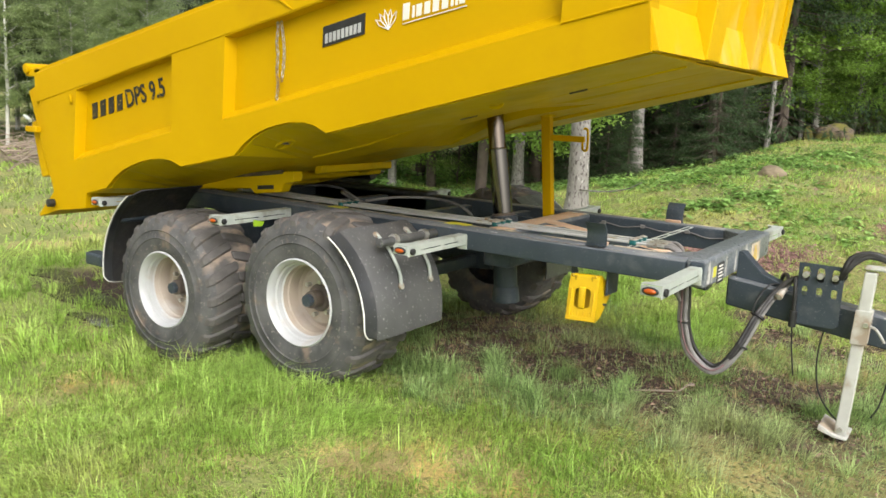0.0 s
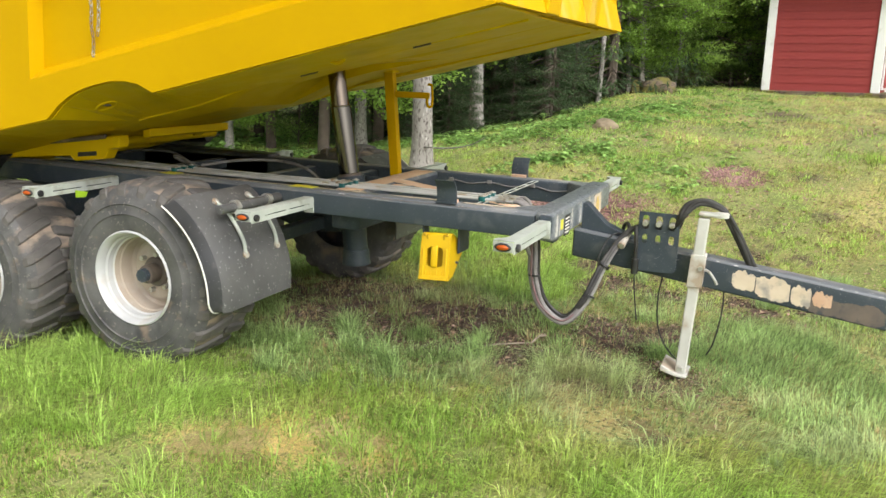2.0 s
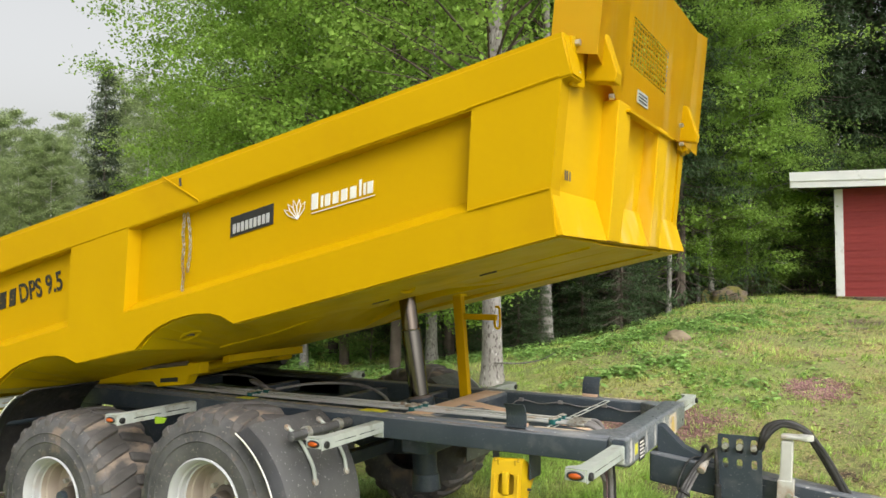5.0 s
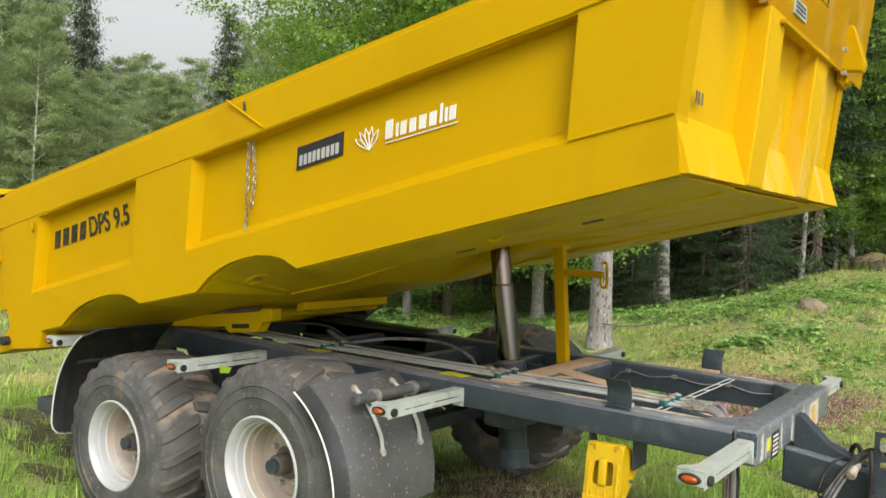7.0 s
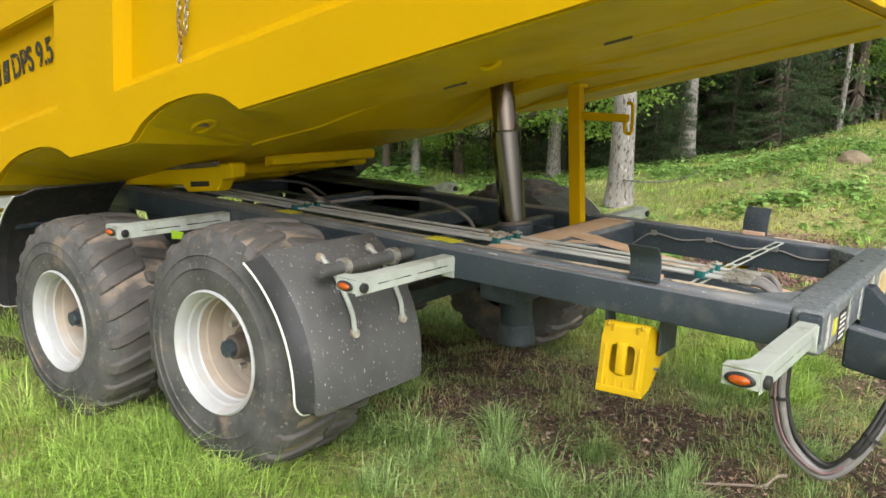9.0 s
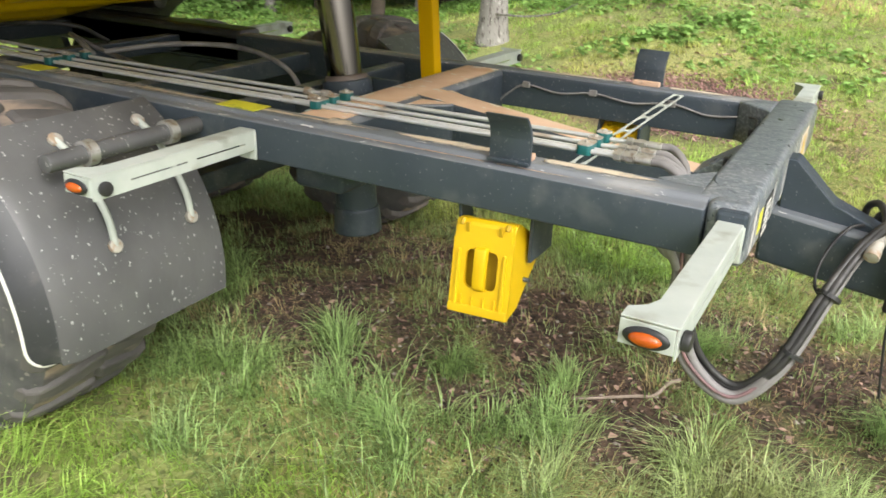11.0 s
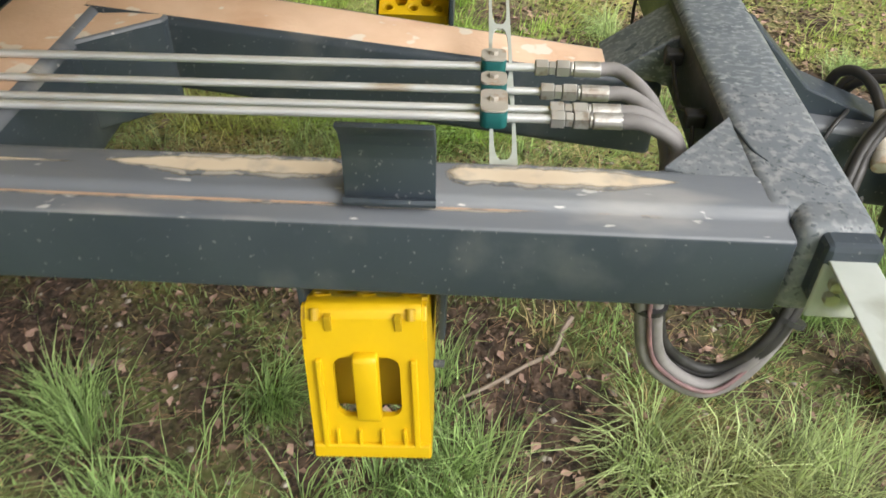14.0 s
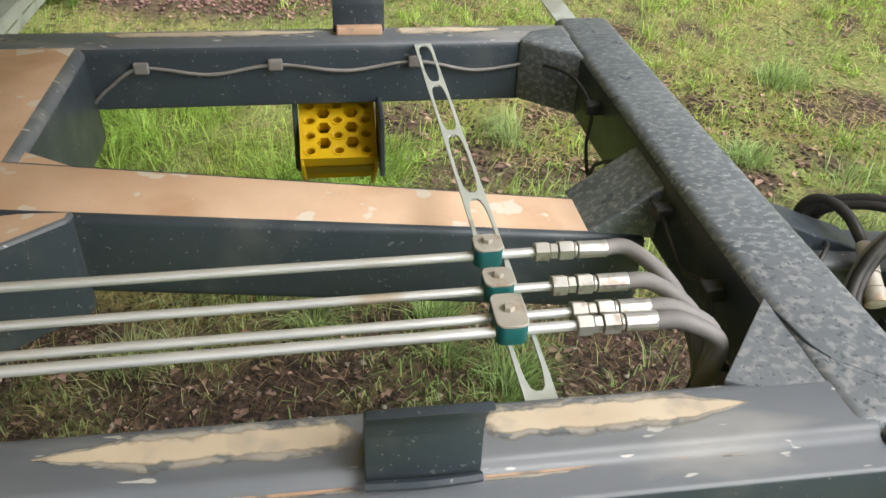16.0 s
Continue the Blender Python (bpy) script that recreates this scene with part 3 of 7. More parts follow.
    for i in range(k):
        bm.faces.new((rings[0][i], rings[0][(i + 1) % k], rings[1][(i + 1) % k], rings[1][i]))
    bm.faces.new(rings[0])
    bm.faces.new(rings[1])
    bmesh.ops.recalc_face_normals(bm, faces=bm.faces)
    bmesh.ops.bevel(bm, geom=bm.edges[:], offset=0.008, segments=3, affect="EDGES")
    part("rim", bm, YELLOW, side if y0 < 0 else trailer, smooth=True)


rim_bar(NEAR - 0.004, NEAR + 0.13)
rim_bar(FAR + 0.004, FAR - 0.13)

# Weld beads
for pts in ([(-2.265, NEAR - 0.018, 2.105), (-2.02, NEAR - 0.006, 1.972)], [(-0.5, NEAR - 0.004, 2.296), (-0.10, NEAR - 0.004, 2.386)], [(-0.5, NEAR - 0.004, 1.868), (-0.142, NEAR - 0.004, 1.944)]):
    part("weld", tube(pts, 0.005, 6, steps=1), YELLOW, side)
part("weld", tube([(-2.14, NEAR - 0.018, 2.09), (-2.135, NEAR - 0.018, 2.05)], 0.006, 6, steps=1), INK, side, "dark paint scratch")

# Floor, cross ribs and long beams underneath


def under(x, drop):
    """Height of the bed's underside at x, drop metres below the lower edge."""
    return line_z((-0.117, 1.754), (-4.28, 0.785), x) - drop


def slab(x0, x1, y0, y1, d0, d1, name, material, bevel=0.006, top=None):
    poly = [(x0, under(x0, d1)), (x1, under(x1, d1)), (x1, under(x1, d0)), (x0, under(x0, d0))]
    return part(name, prism(poly, "y", y0, y1, bevel), material, trailer)


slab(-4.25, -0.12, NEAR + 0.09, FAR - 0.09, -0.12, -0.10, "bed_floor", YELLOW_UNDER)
hull = bmesh.new()
HX = ((-0.13, 0.0), (-0.9, 0.0), (-1.36, -0.06), (-1.62, -0.065), (-1.95, 0.06), (-4.2, 0.085))
HX0 = ((-0.13, 0.0), (-0.9, -0.012), (-1.36, -0.02), (-1.62, -0.012), (-1.95, 0.06), (-4.2, 0.085))
HY = ((-0.62, 0.5), (-0.40, 1.0), (-0.20, 1.0), (-0.16, 0.0), (0.14, 0.0), (0.18, 1.0), (0.32, 1.0), (0.54, 0.5))


def hull_drop(x, k, table):
    return k * float(np.interp(-x, [-h_[0] for h_ in table], [h_[1] for h_ in table]))


rows_ = [[hull.verts.new((x, y, under(x, 0.002 + (hull_drop(x, k, HX0) if k else d)))) for y, k in HY] for x, d in HX]
for a, b in zip(rows_, rows_[1:]):
    for k in range(len(HY) - 1):
        hull.faces.new((a[k], a[k + 1], b[k + 1], b[k]))
EDGE = [p_ for p_ in LOWER if p_[0] > -3.94 and p_[1] > 0.8]
for y_out, y_in in ((NEAR + 0.03, -0.62), (FAR - 0.03, 0.54)):
    pair_ = [(hull.verts.new((x, y_out, z + 0.004)), hull.verts.new((x, y_in, under(x, 0.002 + hull_drop(x, 0.5, HX0))))) for x, z in EDGE]
    for (a, b), (c, d) in zip(pair_, pair_[1:]):
        hull.faces.new((a, b, d, c))
bmesh.ops.recalc_face_normals(hull, faces=hull.faces)
bmesh.ops.solidify(hull, geom=hull.faces[:], thickness=0.008)
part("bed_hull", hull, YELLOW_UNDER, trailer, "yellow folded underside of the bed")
for y in (-0.44, 0.36):
    x0, x1 = -4.15, -2.80
    poly = [(x0, under(x0, 0.135)), (x1 - 0.06, under(x1, 0.135)), (x1, under(x1, 0.09)), (x1, under(x1, 0.06)), (x0, under(x0, 0.06))]
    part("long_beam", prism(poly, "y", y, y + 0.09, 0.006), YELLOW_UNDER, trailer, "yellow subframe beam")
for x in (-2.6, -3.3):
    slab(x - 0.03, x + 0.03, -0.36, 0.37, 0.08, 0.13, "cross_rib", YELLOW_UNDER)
for y in (-0.085, 0.07):
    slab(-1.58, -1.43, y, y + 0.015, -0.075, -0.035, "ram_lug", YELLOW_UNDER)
part("boss_ring", tube([(-1.02 + 0.045 * math.cos(a), -0.80, 1.548 + 0.03 * math.sin(a)) for a in (k * math.pi / 6 for k in range(13))], 0.009, 6, steps=1), YELLOW_UNDER, trailer, smooth=True)
boss = part("boss_plate", tube([(-2.316 + 0.062 * math.cos(a), -0.93 + 0.034 * math.sin(a), 1.270 + 0.0259 * math.cos(a) + -0.0074 * math.sin(a)) for a in (k * math.pi / 8 for k in range(17))], 0.010, 6, steps=1), YELLOW_UNDER, trailer, "oval pressed boss on the underside", smooth=True)
# A dark disc paints the shade of the hole.
part("boss_hole", cyl((-2.316, -0.93, 1.266), (-2.316, -0.93, 1.286), 0.024, seg=14), HUB, boss)

# Dark slabs paint the shade of drain slots; nothing is cut through.
for x, y, w in ((-0.66, -0.64, 0.045), (-1.30, -0.60, 0.05), (-1.80, -0.52, 0.05)):
    slab(x - w, x + w, y, y + 0.010, 0.004, 0.022, "drain_slot", HUB, 0.002)
for y in (-0.615, 0.535):
    part("seam", tube([(x, y, under(x, 0.014 + hull_drop(x, 0.5, HX0))) for x in np.linspace(-0.16, -2.4, 12)], 0.007, 6, steps=1), YELLOW_UNDER, trailer, smooth=True)

# Front wall with kick plate and two box posts
FB, FK, FT = (-0.117, 1.754), (-0.137, 1.942), (-0.093, 2.40)


def front_strip(y0, y1, out, name, material, z_top=None):
    top = FT if z_top is None else (FK[0] + (FT[0] - FK[0]) * (z_top - FK[1]) / (FT[1] - FK[1]), z_top)
    poly = [(FB[0] - 0.05, FB[1] + 0.004), (FB[0] + out, FB[1]), (FK[0] + out * 0.9, FK[1]), (top[0] + out, top[1]), (top[0] - 0.05, top[1])]
    return part(name, prism(poly, "y", y0, y1, 0.004), material, trailer)


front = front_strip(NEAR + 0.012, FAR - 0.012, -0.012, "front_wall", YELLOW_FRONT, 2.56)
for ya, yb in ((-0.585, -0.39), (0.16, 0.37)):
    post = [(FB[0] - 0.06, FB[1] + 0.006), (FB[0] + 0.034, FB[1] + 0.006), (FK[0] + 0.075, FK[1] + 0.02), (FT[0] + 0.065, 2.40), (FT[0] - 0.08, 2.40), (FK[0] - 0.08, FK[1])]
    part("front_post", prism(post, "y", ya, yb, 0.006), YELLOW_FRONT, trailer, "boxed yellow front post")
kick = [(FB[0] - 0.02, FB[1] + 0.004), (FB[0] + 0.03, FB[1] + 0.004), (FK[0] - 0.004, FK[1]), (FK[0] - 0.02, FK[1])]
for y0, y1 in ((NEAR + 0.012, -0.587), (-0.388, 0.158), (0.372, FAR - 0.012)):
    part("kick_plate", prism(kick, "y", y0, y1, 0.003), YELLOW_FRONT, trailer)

# Headboard above the front wall: folded plates with a mesh window, leaning forward
PLAN = [(-1.12, -0.17, 2.50), (-1.00, -0.01, 2.50), (-0.48, -0.05, 2.375), (0.42, -0.05, 2.40), (0.95, -0.05, 2.41), (1.12, -0.02, 2.37)]
Z_TOP = 3.12


def folded(a, b, z0, z1, name, parent, y0=None, y1=None):
    """A plate on the fold from a to b of the plan, between two heights; y0, y1: a part of it."""
    def at(y, z):
        t = (y - a[0]) / (b[0] - a[0])
        return Vector((a[1] + (b[1] - a[1]) * t + 0.10 * (z - 2.4), y, z))
    y0, y1 = a[0] if y0 is None else y0, b[0] if y1 is None else y1
    t0, t1 = (y0 - a[0]) / (b[0] - a[0]), (y1 - a[0]) / (b[0] - a[0])
    low = lambda t: z0 if z0 is not None else a[2] + (b[2] - a[2]) * t
    bm = bmesh.new()
    f = [bm.verts.new(p) for p in (at(y0, low(t0)), at(y1, low(t1)), at(y1, z1), at(y0, z1))]
    bm.faces.new(f)
    bmesh.ops.solidify(bm, geom=bm.faces[:], thickness=0.008)
    bmesh.ops.recalc_face_normals(bm, faces=bm.faces)
    return part(name, bm, YELLOW_FRONT, parent, "yellow folded headboard plate")


headboard = folded(PLAN[2], PLAN[3], None, 2.60, "headboard", trailer)
folded(PLAN[2], PLAN[3], 2.60, 2.83, "headboard_strip", headboard, -0.48, -0.41)
folded(PLAN[2], PLAN[3], 2.60, 2.83, "headboard_strip", headboard, 0.30, 0.42)
folded(PLAN[2], PLAN[3], 2.83, Z_TOP, "headboard_strip", headboard)
for k in (0, 1, 3, 4):
    folded(PLAN[k], PLAN[k + 1], None, Z_TOP, "headboard_wing", headboard)
def mesh_x(z, lift):
    return -0.05 + 0.1 * (z - 2.4) - 0.004 + lift


for k in range(15):
    y = -0.41 + 0.71 * (k + 0.5) / 15
    part("mesh_wire", tube([(mesh_x(2.60, 0.0), y, 2.60), (mesh_x(2.83, 0.0), y, 2.83)], 0.0036, 5, steps=1), YELLOW, headboard)
for k in range(9):
    z = 2.60 + 0.23 * (k + 0.5) / 9
    part("mesh_wire", tube([(mesh_x(z, 0.002), -0.41, z), (mesh_x(z, 0.002), 0.30, z)], 0.0036, 5, steps=1), YELLOW, headboard)
part("board_lip", box((-0.055, -0.47, 2.362), (-0.010, 0.41, 2.376), 0.003), YELLOW, headboard)
part("maker_plate", box((-0.043, -0.24, 2.455), (-0.036, -0.05, 2.52), turn=Matrix.Identity(4)), GALV, headboard, "small grey maker plate")
for k in range(3):
    part("plate_bar", box((-0.0365, -0.225, 2.465 + 0.017 * k), (-0.0345, -0.07, 2.473 + 0.017 * k)), BLACK, headboard)
for s in (-1, 1):
    y = -1.0 if s < 0 else 0.92
    part("hinge_plate", prism([(y + s * 0.10, 2.36), (y - s * 0.06, 2.38), (y - s * 0.05, 2.50), (y + s * 0.02, 2.58), (y + s * 0.10, 2.56)], "x", -0.090, -0.072, 0.004), YELLOW, headboard, "bolted hinge plate")
    part("hinge_bracket", prism([(-0.085, 2.42), (0.045, 2.40), (0.055, 2.44), (0.00, 2.62), (-0.06, 2.64)], "y", min(y - s * 0.09, y - s * 0.17), max(y - s * 0.09, y - s * 0.17), 0.006), YELLOW, headboard)
    for dy, z in ((0.06, 2.54), (0.06, 2.41)):
        part("bolt", cyl((-0.075, y + s * dy, z), (-0.052, y + s * dy, z), 0.014, seg=6), ZINC, headboard)
    for dy, z in ((-0.26, 2.49), (-0.26, 2.38)):
        part("bolt", cyl((-0.03, y + s * dy, z), (-0.008, y + s * dy, z), 0.013, seg=6), ZINC, headboard)
for y in (-1.045, -1.02, -0.99):
    part("post_stamp", box((-0.1245, y, 1.99), (-0.122, y + 0.012, 2.03)), HUB, trailer, "small brown stamped mark")

# Tailgate, hinge and lower lip at the rear
gate = part("tailgate", prism([(-4.50, 1.55), (-4.31, 0.80), (-4.35, 0.78), (-4.62, 1.50)], "y", NEAR + 0.02, FAR - 0.02, 0.006), YELLOW, trailer)
part("gate_rib", prism([(-4.60, 1.30), (-4.47, 0.92), (-4.56, 0.90), (-4.66, 1.28)], "y", NEAR + 0.05, NEAR + 0.14, 0.006), YELLOW, gate)
part("tail_lip", prism([(-4.28, 0.70), (-4.30, 0.86), (-4.55, 0.64), (-4.54, 0.625)], "y", NEAR + 0.01, FAR - 0.01, 0.004), YELLOW, trailer)
part("gate_hinge", cyl((-4.58, NEAR - 0.02, 1.655), (-4.58, NEAR + 0.14, 1.655), 0.035, bevel=0.008), YELLOW, gate, smooth=True)
part("hinge_arm", box((-4.62, NEAR + 0.0, 1.60), (-4.42, NEAR + 0.05, 1.66), 0.01), YELLOW, gate)
part("gate_latch", cyl((-4.60, NEAR - 0.03, 1.33), (-4.52, NEAR - 0.03, 1.30), 0.012), GALV, gate)
part("latch_tab", box((-4.62, NEAR - 0.02, 1.22), (-4.48, NEAR + 0.02, 1.26), 0.006), YELLOW, gate)
part("side_lamp", cyl((-4.33, NEAR - 0.045, 0.745), (-4.33, NEAR + 0.0, 0.745), 0.028, bevel=0.006), BLACK, trailer, "small black side marker lamp", smooth=True)
part("lashing_ring", tube([(-4.06, NEAR - 0.01, 1.46), (-4.03, NEAR - 0.025, 1.485), (-4.02, NEAR - 0.025, 1.45), (-4.045, NEAR - 0.01, 1.43)], 0.007, 6), YELLOW, side)

# Chain on the side
chain = part("chain_lug", box((-2.185, NEAR + 0.02, 1.93), (-2.155, NEAR + 0.068, 1.985), 0.004), YELLOW, side)


def chain_link(c, tilt):
    a = 0.016
    ring = [(c[0] + 0.007 * math.cos(k * math.pi / 4) * math.cos(tilt), c[1] + 0.007 * math.cos(k * math.pi / 4) * math.sin(tilt), c[2] + a * math.sin(k * math.pi / 4)) for k in range(9)]
    part("chain_link", tube(ring, 0.0027, 5, steps=1), CHAIN, chain)


for k in range(19):
    chain_link((-2.175 + 0.004 * math.sin(k), NEAR + 0.045, 1.925 - k * 0.0235), 1.5 * (k % 2))
for k in range(13):
    chain_link((-2.145 + 0.02 * math.sin(k / 4), NEAR + 0.045, 1.905 - k * 0.0235), 1.5 * (k % 2))
part("chain_hook", box((-2.185, NEAR + 0.03, 1.46), (-2.165, NEAR + 0.055, 1.49), 0.005), ZINC, chain)

# Lettering: the maker's names are plain bars
P_IN = NEAR + 0.066


def slanted(x, z, w, h, name, material, up=0.228, y=P_IN, parent=None):
    poly = [(x, z), (x + w, z + w * up), (x + w + 0.02 * h, z + w * up + h), (x + 0.02 * h, z + h)]
    part(name, prism(poly, "y", y - 0.003, y + 0.002), material, parent or side)


for k in range(4):
    slanted(-3.925 + 0.092 * k, 1.335 + 0.021 * k, 0.056, 0.102, "marking_bar", INK)
letters = bpy.data.curves.new("lettering", "FONT")
letters.body, letters.size, letters.extrude, letters.shear = "DPS 9.5", 0.155, 0.001, 0.0
letters.offset = 0.0028
tmp = new("lettering_tmp", letters)
glyphs = bpy.data.meshes.new_from_object(tmp.evaluated_get(bpy.context.evaluated_depsgraph_get()))
bpy.data.objects.remove(tmp)
span = max(v.co.x for v in glyphs.vertices)
glyphs.transform(Matrix.Translation((-3.545, P_IN - 0.003, 1.425)) @ Matrix.Rotation(radians(-12.6), 4, "Y") @ Matrix.Diagonal((0.405 / span, 1, 1, 1)) @ Matrix.Rotation(radians(90), 4, "X"))
glyphs.materials.append(INK)
lettering = new("lettering", glyphs)
lettering.parent = side
lettering.matrix_parent_inverse = Matrix.Identity(4)

slanted(-1.87, 1.785, 0.275, 0.10, "dealer_plate", BLACK)
for k in range(9):
    slanted(-1.85 + 0.027 * k, 1.803 + 0.0062 * k, 0.017, 0.046, "plate_bar", RIM, y=P_IN - 0.004)
for k, (w, g) in enumerate(((0.038, 0), (0.012, 0.046), (0.03, 0.066), (0.032, 0.104), (0.034, 0.144), (0.034, 0.186), (0.012, 0.228), (0.012, 0.248), (0.03, 0.266))):
    h = 0.075 if k in (0, 6) else 0.054
    slanted(-1.362 + g * 1.19, 1.905 + g * 1.19 * 0.2, w * 0.95, h, "name_bar", WHITE, up=0.2)
slanted(-1.36, 1.888, 0.355, 0.004, "name_underline", WHITE, up=0.2)
for k in range(5):
    a = radians(62 + 22 * k)
    base = (-1.445, 1.865)
    tip = (base[0] + 0.095 * math.cos(a), base[1] + 0.095 * math.sin(a))
    nrm = (-math.sin(a) * 0.008, math.cos(a) * 0.008)
    mid = (base[0] + 0.06 * math.cos(a), base[1] + 0.06 * math.sin(a))
    ring = [base, (mid[0] + 1.5 * nrm[0], mid[1] + 1.5 * nrm[1]), tip, (mid[0] - 1.5 * nrm[0], mid[1] - 1.5 * nrm[1]), base]
    part("emblem_leaf", tube([(x, P_IN - 0.001, z) for x, z in ring], 0.0026, 4, steps=1), WHITE, side)

# ---- chassis ----
TOP, BOT = 0.872, 0.752


def long_beam(y_in, y_out, name, low=BOT):
    s = -1 if y_out < 0 else 1
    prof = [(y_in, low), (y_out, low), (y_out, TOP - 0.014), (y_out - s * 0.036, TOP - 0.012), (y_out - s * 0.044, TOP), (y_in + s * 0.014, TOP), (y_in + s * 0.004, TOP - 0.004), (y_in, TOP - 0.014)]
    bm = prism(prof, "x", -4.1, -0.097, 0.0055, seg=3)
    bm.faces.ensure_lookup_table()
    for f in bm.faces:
        # Upward faces take the dusty colour that also carries the painted sky sheen.
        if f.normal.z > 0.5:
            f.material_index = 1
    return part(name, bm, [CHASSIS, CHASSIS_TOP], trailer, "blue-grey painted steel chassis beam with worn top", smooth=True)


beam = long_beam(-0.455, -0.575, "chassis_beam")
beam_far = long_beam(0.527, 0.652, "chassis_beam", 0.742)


def film(parent, pts, z, name, material, label="", widen=1.0):
    """A thin film of bare primer or dust whose cover fades out towards its edges."""
    n = len(pts) // 2
    lo, hi = pts[:n], pts[n:][::-1]
    bm = bmesh.new()
    cover = bm.verts.layers.float.new("cover")
    rows = []
    for k, (a, b) in enumerate(zip(lo, hi)):
        mid, half = (a[1] + b[1]) / 2, abs(b[1] - a[1]) / 2 * widen
        end = min(1.0, 0.25 + 9.0 * min(k, n - 1 - k) / n)
        row = []
        for u in (-1.15, -0.75, -0.35, 0.35, 0.75, 1.15):
            v = bm.verts.new((a[0], mid + half * u, z))
            v[cover] = end * (0.0 if abs(u) > 1 else 0.75 if abs(u) > 0.5 else 1.0)
            row.append(v)
        rows.append(row)
    for a, b in zip(rows, rows[1:]):
        for k in range(5):
            bm.faces.new((a[k], b[k], b[k + 1], a[k + 1]))
    bmesh.ops.recalc_face_normals(bm, faces=bm.faces)
    if sum(f.normal.z for f in bm.faces) < 0:
        bmesh.ops.reverse_faces(bm, faces=bm.faces)
    return part(name, bm, material, parent, label)


def wear(parent, pts, z, name, material):
    """A worn patch on a beam top, with a wider halo of dust."""
    film(parent, pts, z + 0.0006, "dust_film", DUST_FILM, widen=1.7)
    film(parent, pts, z + 0.0012, name, material, widen=1.12)


def strip(x0, x1, y0, y1, seed, n=90, flip=False):
    """A long worn streak with wandering edges and thin ends."""
    rnd = random.Random(seed)
    p = [rnd.uniform(0, 6.3) for k in range(6)]
    xs = [x0 + (x1 - x0) * k / n for k in range(n + 1)]
    taper = [min(1.0, 0.06 + 3.0 * (n - k) / n, 0.45 + 14 * k / n) for k in range(n + 1)]
    if flip:
        taper = taper[::-1]
    mid, half = (y0 + y1) / 2, (y1 - y0) / 2

    def edge(x, a):
        return 0.86 + 0.06 * math.sin(x * 15 + p[a]) + 0.05 * math.sin(x * 61 + p[a + 1]) + 0.05 * math.sin(x * 173 + p[a]) + rnd.uniform(-0.045, 0.045)

    lo = [(x, mid - half * t * edge(x, 0)) for x, t in zip(xs, taper)]
    hi = [(x, mid + half * t * edge(x, 2)) for x, t in zip(xs, taper)]
    return lo + hi[::-1]


wear(beam, strip(-0.90, -0.608, -0.506, -0.474, 1, flip=True), TOP, "worn_strip", WORN_FILM)
wear(beam, strip(-0.492, -0.215, -0.506, -0.474, 2), TOP, "worn_strip", WORN_FILM)
wear(beam, strip(-1.9, -0.93, -0.505, -0.488, 3), TOP, "worn_strip", WORN_FILM)
wear(beam, strip(-1.12, -0.60, -0.546, -0.535, 4, flip=True), TOP - 0.0125, "worn_strip", WORN_RED_FILM)
wear(beam, strip(-0.59, -0.355, -0.545, -0.533, 5), TOP - 0.0125, "worn_strip", WORN_RED_FILM)
wear(beam, strip(-0.318, -0.295, -0.542, -0.536, 10, 8), TOP - 0.0125, "worn_strip", WORN_RED_FILM)
wear(beam, strip(-0.268, -0.235, -0.542, -0.533, 6, 12), TOP - 0.0125, "worn_strip", WORN_RED_FILM)
wear(beam, strip(-1.12, -1.03, -0.515, -0.465, 7, 16), TOP + 0.001, "worn_patch", WORN_FILM)
film(beam, strip(-3.6, -1.16, -0.530, -0.462, 14), TOP + 0.0006, "dust_film", DUST_FILM, "brown dust on the beam top")
film(beam_far, strip(-3.0, -1.15, 0.545, 0.60, 15), TOP + 0.0006, "dust_film", DUST_FILM, "brown dust on the beam top")
wear(beam_far, strip(-1.05, -0.62, 0.575, 0.60, 8), TOP, "worn_strip", WORN_FILM)
wear(beam_far, strip(-0.48, -0.25, 0.572, 0.602, 9), TOP, "worn_strip", WORN_FILM)

# Front crossbeam with corner gussets
bm = prism([(-0.128, 0.735), (-0.006, 0.735), (-0.006, TOP + 0.003), (-0.128, TOP + 0.003)], "y", -0.533, 0.655, 0.018, seg=4)
bmesh.ops.bisect_plane(bm, geom=bm.verts[:] + bm.edges[:] + bm.faces[:], plane_co=(0, -0.28, 0), plane_no=(0.35, 1, 0))
bm.normal_update()
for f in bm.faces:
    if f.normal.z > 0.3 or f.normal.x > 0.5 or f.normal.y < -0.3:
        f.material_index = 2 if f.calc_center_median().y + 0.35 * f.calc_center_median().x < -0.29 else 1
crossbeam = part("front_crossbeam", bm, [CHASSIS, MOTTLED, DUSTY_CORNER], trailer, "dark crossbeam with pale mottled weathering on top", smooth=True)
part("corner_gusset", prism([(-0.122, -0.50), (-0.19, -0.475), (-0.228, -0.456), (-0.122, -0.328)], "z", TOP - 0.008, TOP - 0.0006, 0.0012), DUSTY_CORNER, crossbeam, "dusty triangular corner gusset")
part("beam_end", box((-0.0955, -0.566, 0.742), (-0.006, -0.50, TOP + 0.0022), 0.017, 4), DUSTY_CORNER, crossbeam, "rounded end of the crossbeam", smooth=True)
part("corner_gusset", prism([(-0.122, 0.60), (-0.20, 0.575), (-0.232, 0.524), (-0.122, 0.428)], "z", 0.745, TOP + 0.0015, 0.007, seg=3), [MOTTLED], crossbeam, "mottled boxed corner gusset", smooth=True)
part("sticker", box((-0.007, 0.26, 0.737), (-0.0045, 0.43, 0.85)), WORN, crossbeam, "faded beige warning sticker")
